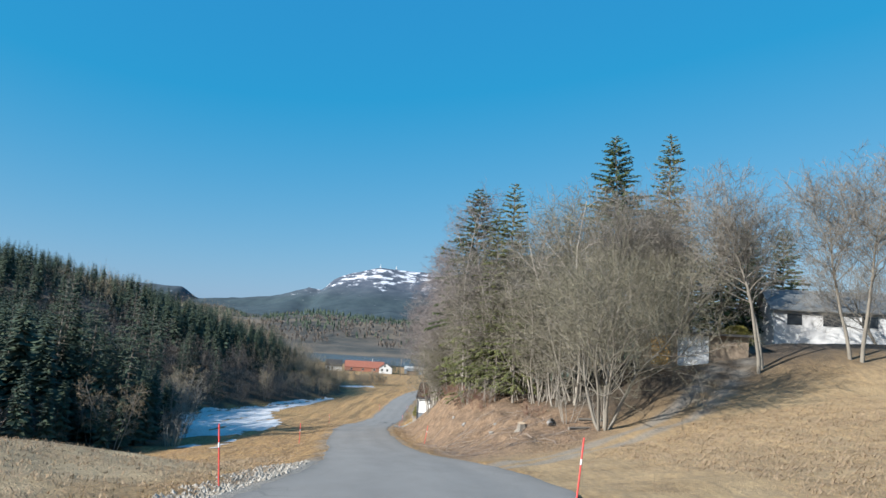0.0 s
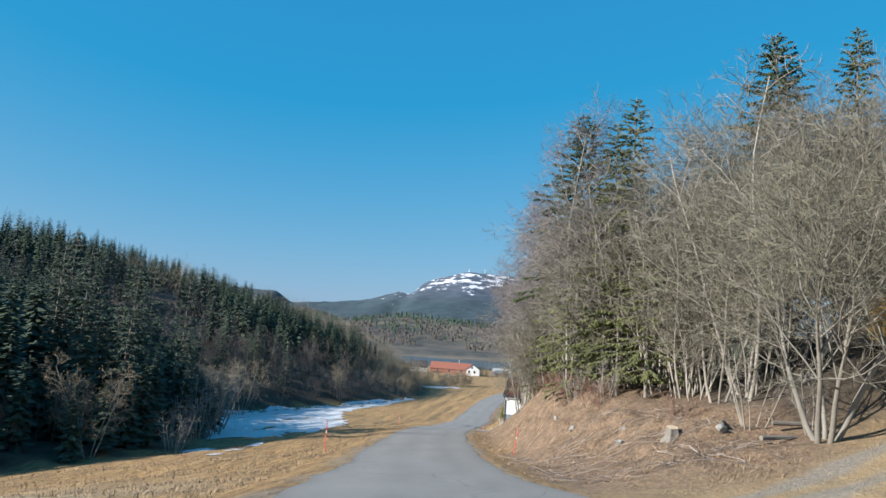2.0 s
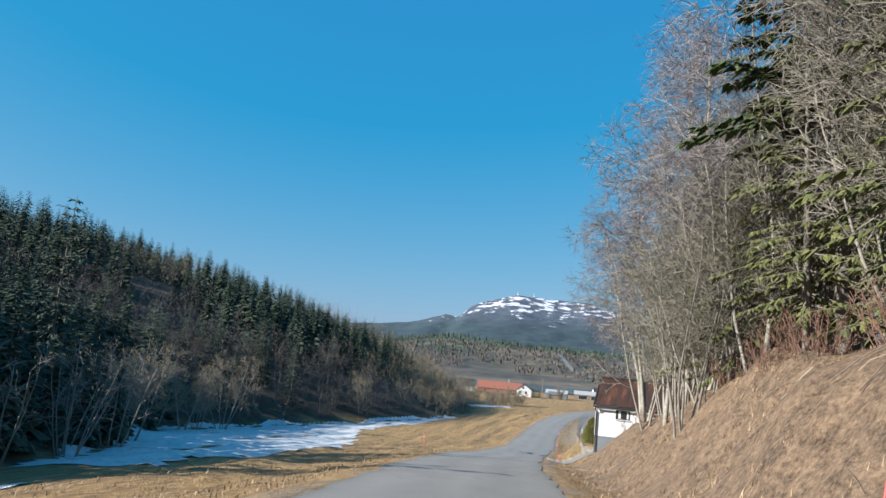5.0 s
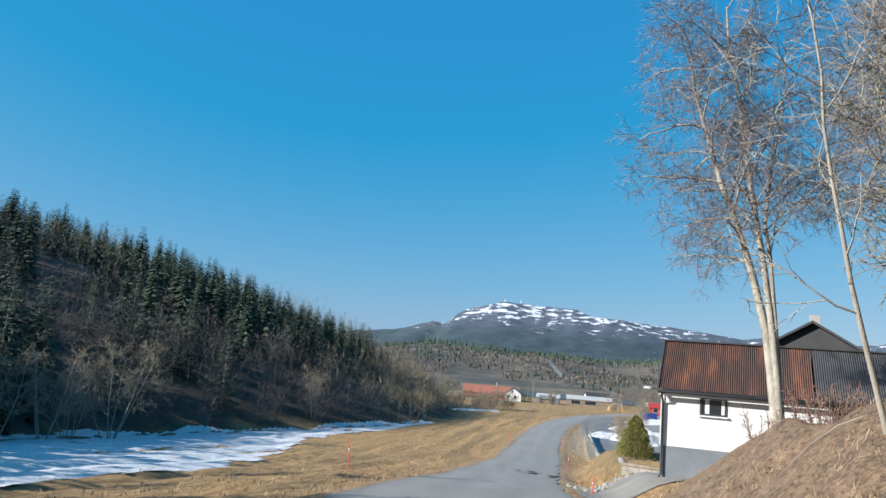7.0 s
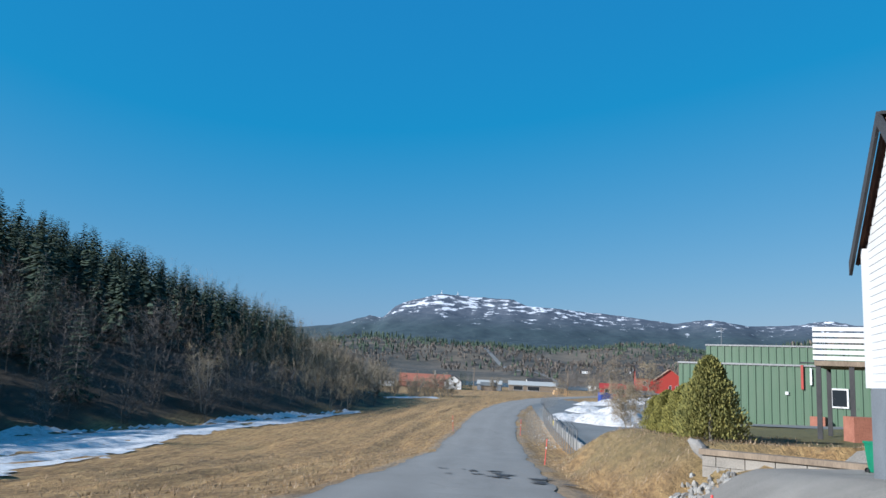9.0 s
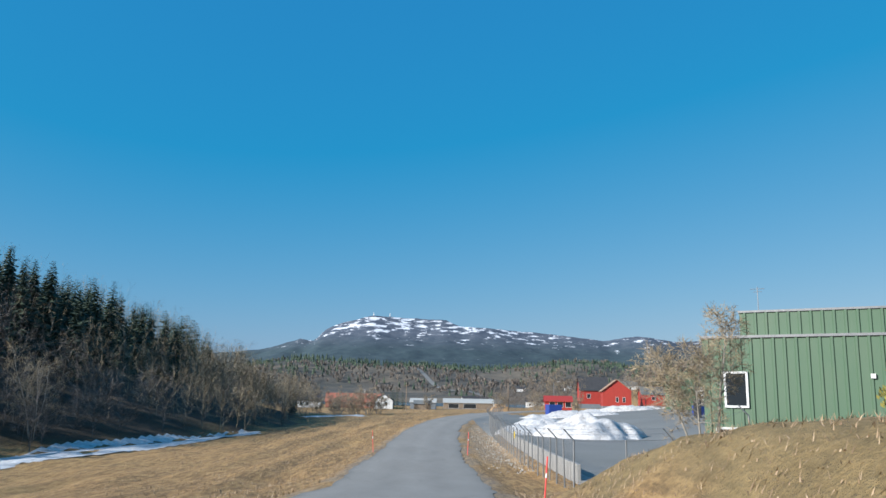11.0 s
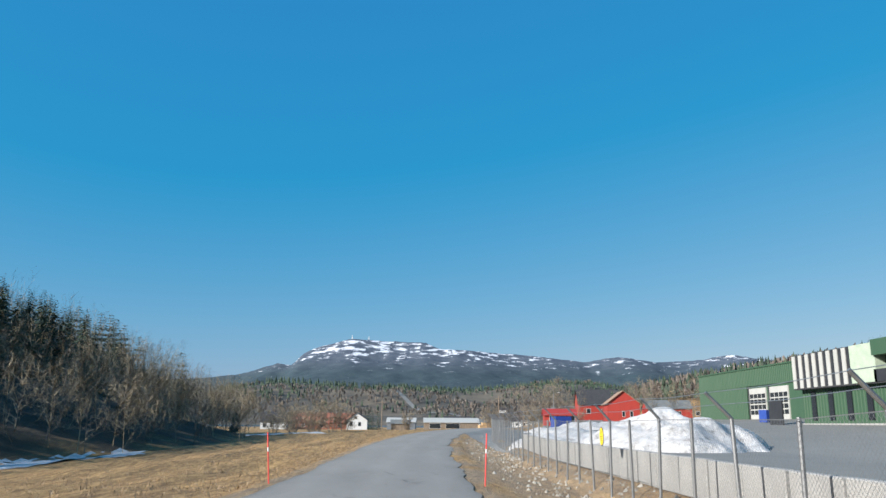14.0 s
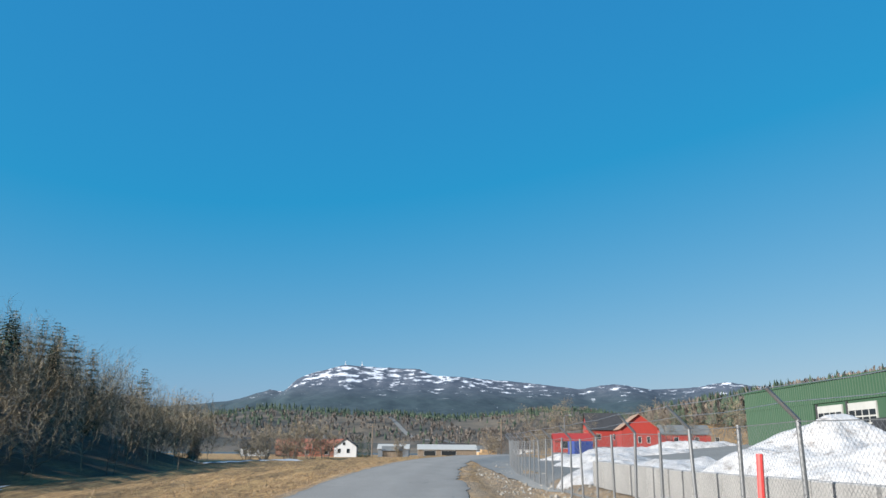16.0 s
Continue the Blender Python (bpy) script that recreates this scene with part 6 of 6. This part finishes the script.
# the winding road on the far slope
FAR_ROAD = [(60, 985), (42, 1041), (30, 1075), (17, 1092), (-4, 1145), (-20, 1213), (-27, 1243), (-40, 1330)]
V, F = [], []
pts = [Vector((x, y, 0)) for x, y in FAR_ROAD]
for i in range(61):
    p, d = along(pts, i / 60 * 0.999)
    side = Vector((d.y, -d.x, 0)) * 3.2
    for q in (p - side, p + side):
        V.append((q.x, q.y, land(q.x, q.y) + 0.5))
tagged(part("far_road", V, [(2 * i, 2 * i + 1, 2 * i + 3, 2 * i + 2) for i in range(60)], YARD), "pale road climbing the far slope", "road", kind="structure")

# power poles
for x, y, tall in ((-16.5, 372, 8.5), (12, 330, 7.5), (30, 420, 8)):
    pl = empty("power_pole", at(x, y))
    tagged(pl, "grey wooden power pole in the fields", "power pole", "power poles in the fields")
    TV, TF = [], []
    tube(TV, TF, [(0, 0, -0.5), (0, 0, tall)], [0.14, 0.1], 8)
    part("mast", TV, TF, WOOD, pl)
    boxes("crossarm", [(-0.9, 0.9, -0.06, 0.06, tall - 0.7, tall - 0.58)], WOOD, pl)

# masts on the mountain top
for x in (-330, -245):
    ms = empty("summit_mast", pose(x, 4190, float(np.interp(x, SKYLINE_X, SKYLINE_Z)) - 4))
    tagged(ms, "thin transmitter mast on the mountain summit", "mast", "masts on the summit")
    TV, TF = [], []
    tube(TV, TF, [(0, 0, 0), (0, 0, 20)], [1.3, 0.9], 6)
    part("mast", TV, TF, WHITE, ms)
    boxes("dome", [(-3.5, 3.5, -3.5, 3.5, 2, 7)], WHITE, ms)

# blue container and pallets by the bend
bc = boxes("blue_container", [(0, 2.4, 0, 2.2, 0, 1.9)], BLUE)
bc.matrix_basis = at(13.0, 262.0, 10)
tagged(bc, "blue plastic container at the yard's end", "container")


# ---- hedge, bushes and small trees ----
def thuja(name, seed, tall, wide, point, mat):
    """An upright conifer bush of many flat scale sprays."""
    rng = random.Random(seed)
    TV, TF, CV, CF = [], [], [], []
    tube(TV, TF, [(0, 0, -0.2), (0, 0, tall * 0.9)], [0.06, 0.02], 6)
    for n in range(int(12000 * wide * tall / 2)):
        h = rng.random() ** 0.85
        r = wide * (1 - h) ** point * (0.9 + 0.1 * math.sin(h * 19 + seed + 2.0 * math.sin(3 * rng.random()))) * rng.uniform(0.5, 1.14)
        a = rng.uniform(0, 6.283)
        p = Vector((r * math.cos(a), r * math.sin(a), 0.06 + h * tall * 0.95))
        way = Vector((math.cos(a) * 0.5, math.sin(a) * 0.5, rng.uniform(0.4, 1.2))).normalized()
        side = way.cross(Vector((rng.uniform(-1, 1), rng.uniform(-1, 1), rng.uniform(-1, 1)))).normalized()
        ln = rng.uniform(0.04, 0.1)
        o = len(CV)
        CV += [tuple(p), tuple(p + way * ln * 0.5 + side * ln * 0.28), tuple(p + way * ln), tuple(p + way * ln * 0.5 - side * ln * 0.28)]
        CF.append((o, o + 1, o + 2, o + 3))
    ob = empty(name)
    part("trunk", TV, TF, BARK, ob)
    part("foliage", CV, CF, mat, ob)
    return ob


hedge = [thuja("thuja_bush", 71 + i, (2.15, 1.55, 1.65)[i], (1.0, 0.72, 0.76)[i], (0.62, 0.4, 0.45)[i], (MIDHEDGE, HEDGE, HEDGE)[i]) for i in range(3)]
plant(hedge, [(0, -2.2, 119.7, 1.0)] + [(1 + n % 2, -1.95 + 0.1 * ((n * 7) % 3 - 1) + 0.02 * n, 120.8 + n * 0.85, 0.97 - 0.022 * n + 0.04 * (n % 3)) for n in range(10)], "yellowish green thuja bush in the hedge above the road", "bush", "thujas of the hedge")
bush = thuja("evergreen_bush", 77, 1.7, 1.5, 0.35, HEDGE)
bush.matrix_basis = stand(23.2, 61.0)
tagged(bush, "yellowish green evergreen bush beside the shed", "bush")
shrubs = [bare_tree("bare_shrub", 81 + i, (2.6, 3.4)[i], 6, 0.3, 0.14, PALEBARK, TWIG, (5, 4, 3, 0), 0.008, 0.34, 0.06, 1.1) for i in range(2)]
plant(shrubs, [(0, -21.5, 66.6, 1.0), (0, -22.5, 69.0, 1.1), (1, -25.5, 80.0, 1.5), (0, -24.5, 76.0, 1.4), (1, -27.5, 88.0, 1.7), (1, -31.0, 97.0, 1.9), (0, -23.6, 72.0, 1.3), (1, 17.5, 150.0, 0.8), (0, 15.0, 153.0, 0.8), (0, 2.5, 62.0, 0.7), (0, 4.0, 60.0, 0.8), (1, -29.0, 75.0, 1.6), (1, -30.5, 92.0, 1.6), (0, -28, 66, 1.6), (1, -37, 107.0, 1.8), (0, -26.5, 70.0, 1.5), (1, 8.5, 50.5, 0.9), (0, 10.2, 49.0, 0.9)],
      "leafless grey-brown shrub with many upright stems", "shrub", "bare shrubs")
canes = [bare_tree("cane_thicket", 111 + i, (1.1, 1.5)[i], 12, 0.22, 0.2, REDBARK, REDTWIG, (5, 4, 0), 0.006, 0.7, 0.1) for i in range(2)]
crng = random.Random(29)
spots = []
for n in range(34):
    y = crng.uniform(54, 102)
    spots.append((n % 2, float(road_x(y)) + HALF + float(np.interp(y, CREST_Y, CREST_D)) * crng.uniform(0.85, 1.12), y, crng.uniform(0.6, 1.15)))
plant(canes, spots, "low reddish-brown thicket of bare canes on the bank", "shrub", "cane thickets on the bank")
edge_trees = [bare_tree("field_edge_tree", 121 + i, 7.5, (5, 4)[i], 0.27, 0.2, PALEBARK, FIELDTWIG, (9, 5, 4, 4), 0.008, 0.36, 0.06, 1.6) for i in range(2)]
plant(edge_trees, [(0, -36.0, 108.0, 0.95), (0, -46.5, 146.0, 1.2), (1, -47.5, 138.0, 1.1), (1, -48.5, 133.5, 1.05), (0, -47.5, 141.5, 0.9), (1, -34.0, 101.5, 0.7), (0, -43.5, 117.5, 0.9), (1, -25.0, 63.0, 0.75), (1, -38.5, 181.0, 0.9)],
      "rounded leafless tree with sunlit pale twigs at the field's edge", "tree", "bare trees at the field's edge")
far_shrubs = [bare_tree("bare_shrub", 85 + i, 3.6, 7, 0.3, 0.1, BARK, FIELDTWIG, (7, 5, 4, 0), 0.012, 0.34, 0.05, 3.0) for i in range(2)]
plant(far_shrubs, [(0, -24.6, 262, 1.1), (1, -22.0, 268, 1.3), (0, -20.2, 271, 1.4), (1, -18.2, 270, 1.2), (0, -23.5, 273, 1.2), (1, -26.0, 270, 1.3), (0, 18.0, 318, 1.4), (1, 29.0, 326, 1.3), (0, 10.0, 330, 1.4), (1, -34.0, 300, 1.3), (0, -10.0, 405, 1.5)],
      "leafless brown bush at the edge of the field", "shrub", "bushes in the fields")
hamlet_trees = [bare_tree("garden_tree", 93 + i, 11.0, 2, 0.26, 0.2, BARK, FIELDTWIG, (13, 5, 4, 0), 0.011, 0.15, 0.05, 3.5) for i in range(2)]
plant(hamlet_trees, [(0, 26.0, 332.0, 1.0), (1, 24.0, 336.0, 0.9), (0, 47.0, 345.0, 1.0), (1, 51.0, 340.0, 1.05), (0, 58.0, 345.0, 1.0), (1, 61.0, 338.0, 1.05), (0, 66.0, 340.0, 1.0), (1, 20.0, 335.0, 0.9), (0, 72.0, 352.0, 1.1), (1, 33.0, 346.0, 0.8)],
      "tall leafless tree among the red houses", "tree", "trees of the hamlet")
plant([bare_tree("garden_tree", 91, 5.2, 3, 0.26, 0.25, PALEBARK, FIELDTWIG, (14, 6, 5, 5), 0.012, 0.4, 0.03, 1.6)], [(0, -0.7, 140.0, 0.72)], "leafless garden tree with a light open crown", "tree", "")

# stones and clods on the verge below the fence
rng = random.Random(15)
RV, RF = [], []
for n in range(2700):
    y = rng.uniform(158, 235) if n < 1700 else rng.uniform(9, 31)
    x = float(road_x(y)) + HALF + rng.triangular(0.6, 4.9, 3.0) if n < 1700 else float(road_x(y)) - HALF - rng.uniform(0.25, 2.1)
    z, r = land(x, y), rng.uniform(0.025, 0.1)
    o = len(RV)
    for k in range(5):
        a = k * 1.257 + rng.uniform(-0.3, 0.3)
        q = r * rng.uniform(0.7, 1.3)
        RV.append((x + q * math.cos(a), y + q * math.sin(a), z - 0.02))
    RV.append((x + rng.uniform(-0.4, 0.4) * r, y + rng.uniform(-0.4, 0.4) * r, z + r * rng.uniform(0.5, 1.0)))
    RF += [(o + k, o + (k + 1) % 5, o + 5) for k in range(5)]
tagged(part("verge_stones", RV, RF, islands("verge_stone", [(0.0, (0.15, 0.13, 0.1)), (0.5, (0.23, 0.21, 0.175)), (1.0, (0.38, 0.36, 0.32))])), "loose pale stones and clods on the verge", "stones", kind="stuff")

# dry grass on the banks and verges
rng = random.Random(5)
SV, SF = [], []


def tuft(x, y, tall, n):
    z = land(x, y) - 0.02
    for _ in range(n):
        a, b = rng.uniform(0, 6.283), rng.uniform(0.3, 1.3)
        h = tall * rng.uniform(0.5, 1.2)
        p = Vector((x + rng.uniform(-0.12, 0.12), y + rng.uniform(-0.12, 0.12), z))
        w = Vector((-math.sin(a), math.cos(a), 0)) * rng.uniform(0.007, 0.016)
        tip = p + Vector((math.cos(a) * h * b, math.sin(a) * h * b, h * (1.1 - 0.55 * b)))
        mid = p.lerp(tip, 0.5) + Vector((0, 0, h * 0.22))
        o = len(SV)
        SV.extend([tuple(p - w), tuple(p + w), tuple(mid + w * 0.7), tuple(mid - w * 0.7), tuple(tip)])
        SF.extend([(o, o + 1, o + 2, o + 3), (o + 3, o + 2, o + 4)])


def mat_of_grass(x, y, long, n):
    """Last year's grass, combed down the slope."""
    z, fall = land(x, y), rng.uniform(0, 6.283)
    for _ in range(n):
        a, h = fall + rng.gauss(0, 1.1), long * rng.uniform(0.4, 1.2)
        px_, py_ = x + rng.gauss(0, 0.2), y + rng.gauss(0, 0.2)
        w = Vector((-math.sin(a), math.cos(a), 0)) * rng.uniform(0.005, 0.012)
        p = Vector((px_, py_, land(px_, py_) - 0.02))
        mid = Vector((px_ + math.cos(a) * h * 0.45, py_ + math.sin(a) * h * 0.45, 0))
        tip = Vector((px_ + math.cos(a) * h, py_ + math.sin(a) * h, 0))
        mid.z = max(land(mid.x, mid.y), p.z) + h * rng.uniform(0.05, 0.28)
        tip.z = land(tip.x, tip.y) + rng.uniform(0.0, 0.14)
        o = len(SV)
        SV.extend([tuple(p - w), tuple(p + w), tuple(mid + w * 0.8), tuple(mid - w * 0.8), tuple(tip)])
        SF.extend([(o, o + 1, o + 2, o + 3), (o + 3, o + 2, o + 4)])


for n in range(4200):
    y = rng.uniform(45, 108)
    cd = float(np.interp(y, CREST_Y, CREST_D))
    x = float(road_x(y)) + HALF + rng.uniform(0.7, cd * 1.3)
    if -2.6 < x < 6 and y > 104.5 or grain(x, y, 1.5) < -0.15:
        continue
    (mat_of_grass if n % 2 else tuft)(x, y, rng.uniform(0.07, 0.24), 7)
for n in range(1300):
    y = rng.uniform(112.5, 147)
    x = float(road_x(y)) + HALF + rng.uniform(0.7, 6.5)
    if grain(x, y, 2.0) > -0.3 and not (x > -5.2 + 0.35 * max(0, y - 111) and y < 117.6):
        mat_of_grass(x, y, rng.uniform(0.08, 0.22), 7)
for n in range(3600):
    y = rng.uniform(5, 40)
    x = float(road_x(y)) - HALF - rng.uniform(1.6, 16)
    if grain(x, y, 1.6) > -0.35:
        mat_of_grass(x, y, rng.uniform(0.12, 0.32), 6)
for n in range(9000):
    y = rng.uniform(8, 46)
    x = float(road_x(y)) + HALF + float(mouth(y)) + rng.uniform(0.3, 1) ** 1.3 * 24
    if min((Vector((x, y)) - Vector(t)).length for t in TRACK) < 2.6:
        continue
    mat_of_grass(x, y, rng.uniform(0.2, 0.5), 4)
for n in range(4500):
    y = rng.uniform(6, 60)
    x = float(road_x(y)) - HALF - rng.uniform(1.2, 15)
    tuft(x, y, rng.uniform(0.05, 0.16), 4)
for n in range(900):
    y = rng.uniform(116, 150)
    x = float(road_x(y)) + HALF + rng.uniform(0.5, 7)
    tuft(x, y, rng.uniform(0.03, 0.1), 4)
for n in range(4500):
    y = rng.uniform(60, 215)
    x = float(road_x(y)) - HALF - 0.3 - abs(rng.gauss(0, 5))
    tuft(x, y, rng.uniform(0.06, 0.2), 3)
tagged(part("dry_grass", SV, SF, STRAW), "flattened straw-coloured dry grass on banks and verges", "grass", kind="stuff")


# ---- the felled tree on the bank: stump, dead sticks and a log ----
rng = random.Random(23)
stump = empty("tree_stump", pose(5.7, 50.9, land(5.7, 50.9) - 0.08, 4, -5, 20) @ Matrix.Scale(0.75, 4))
tagged(stump, "weathered stump of a felled tree with a pale sawn top", "tree stump")
TV, TF = [], []
k = 16
for z, r in ((-0.3, 0.62), (0.0, 0.5), (0.18, 0.36), (0.5, 0.31), (0.62, 0.3)):
    for j in range(k):
        a = 2 * math.pi * j / k
        q = r * (1 + 0.16 * math.sin(5 * a + 1) * (1.2 - z) + rng.uniform(-0.04, 0.04))
        TV.append((q * math.cos(a), q * math.sin(a), z + 0.05 * math.sin(a) * (z > 0.4)))
for i in range(4):
    for j in range(k):
        TF.append((i * k + j, i * k + (j + 1) % k, (i + 1) * k + (j + 1) % k, (i + 1) * k + j))
part("bole", TV, TF, BARK, stump)
part("sawn_face", [(p[0], p[1], p[2] + 0.003) for p in TV[4 * k:]], [tuple(range(k))], surface("sawn_wood", (0.38, 0.28, 0.18), (0.55, 0.44, 0.31), 5, 0.8, 40), stump, "pale sawn wood face")
TV, TF = [], []
for n in range(330):
    y = rng.uniform(45.5, 58) if n < 300 else rng.uniform(58, 100)
    x = float(road_x(y)) + HALF + rng.uniform(2.0, 9.0 if n < 300 else 5.0)
    a, ln = rng.uniform(0, 6.283), rng.uniform(0.4, 1.9)
    pts = []
    for i in range(4):
        bx_, by_ = x + math.cos(a) * ln * i / 3 + rng.uniform(-0.05, 0.05), y + math.sin(a) * ln * i / 3 + rng.uniform(-0.05, 0.05)
        pts.append((bx_, by_, land(bx_, by_) + rng.uniform(0.02, 0.16)))
    r = rng.uniform(0.006, 0.016)
    tube(TV, TF, pts, [r, r * 0.9, r * 0.7, r * 0.3], 5)
tagged(part("dead_sticks", TV, TF, islands("dead_wood", [(0.0, (0.08, 0.055, 0.045)), (0.6, (0.2, 0.155, 0.125)), (1.0, (0.42, 0.36, 0.3))])), "dead sticks and brushwood lying on the cleared bank", "brushwood", kind="stuff")
for x, y, ang, ln in ((9.3, 48.6, 25, 2.4), (7.5, 50.6, 70, 0.9), (10.6, 50.0, 5, 3.0)):
    lg = empty("log", pose(x, y, land(x, y) + 0.06, 0, 0, ang))
    tagged(lg, "short bleached log lying among dead sticks", "log", "logs on the bank")
    TV, TF = [], []
    pts = [(ln * (i / 4 - 0.5), 0.04 * (i % 2), 0.02 * (i % 3)) for i in range(5)]
    tube(TV, TF, pts, [0.09, 0.085, 0.08, 0.075, 0.07], 9)
    TF.append(tuple(range(8, -1, -1)))
    part("trunk", TV, TF, BARK, lg)


# ---- parked vans and a lamp post by the red houses ----
def van(x, y, turn, paint, label):
    ob = empty("van", at(x, y, turn))
    tagged(ob, label, "van", "vans by the red houses")
    prof = [(-2.3, 0.35), (2.3, 0.35), (2.35, 0.95), (1.75, 1.15), (1.15, 1.9), (-2.2, 1.95), (-2.35, 1.2)]
    V = [(px_, sy, pz) for sy in (-0.9, 0.9) for px_, pz in prof]
    n = len(prof)
    part("body", V, [tuple(range(n)), tuple(range(2 * n - 1, n - 1, -1))] + [(i, n + i, n + (i + 1) % n, (i + 1) % n) for i in range(n)], paint, ob)
    boxes("side_window", [(-0.2, 1.1, -0.92, -0.895, 1.2, 1.7)], GLASS, ob)
    boxes("side_window", [(-0.2, 1.1, 0.895, 0.92, 1.2, 1.7)], GLASS, ob)
    for wx in (-1.5, 1.5):
        for wy in (-0.86, 0.86):
            TV, TF = [], []
            tube(TV, TF, [(wx, wy - 0.1, 0.33), (wx, wy + 0.1, 0.33)], [0.33, 0.33], 14)
            part("wheel", TV, TF, BLACK, ob)


van(50.5, 332.0, 5, PALE, "white van parked beside the red barn")
van(56.5, 334.0, -20, PALE, "white van parked beside the red barn")
van(46.5, 336.0, 80, BLACK, "dark van parked beside the red barn")
lp = empty("street_lamp", at(20.5, 306.0))
tagged(lp, "thin grey street lamp beside the red hut", "street lamp")
TV, TF = [], []
tube(TV, TF, [(0, 0, -0.3), (0, 0, 6.6), (0.15, 0, 6.9), (0.9, 0, 7.0)], [0.09, 0.06, 0.05, 0.04], 8)
part("pole", TV, TF, STEEL, lp)
boxes("lamp_head", [(0.8, 1.35, -0.1, 0.1, 6.95, 7.07)], PALE, lp)
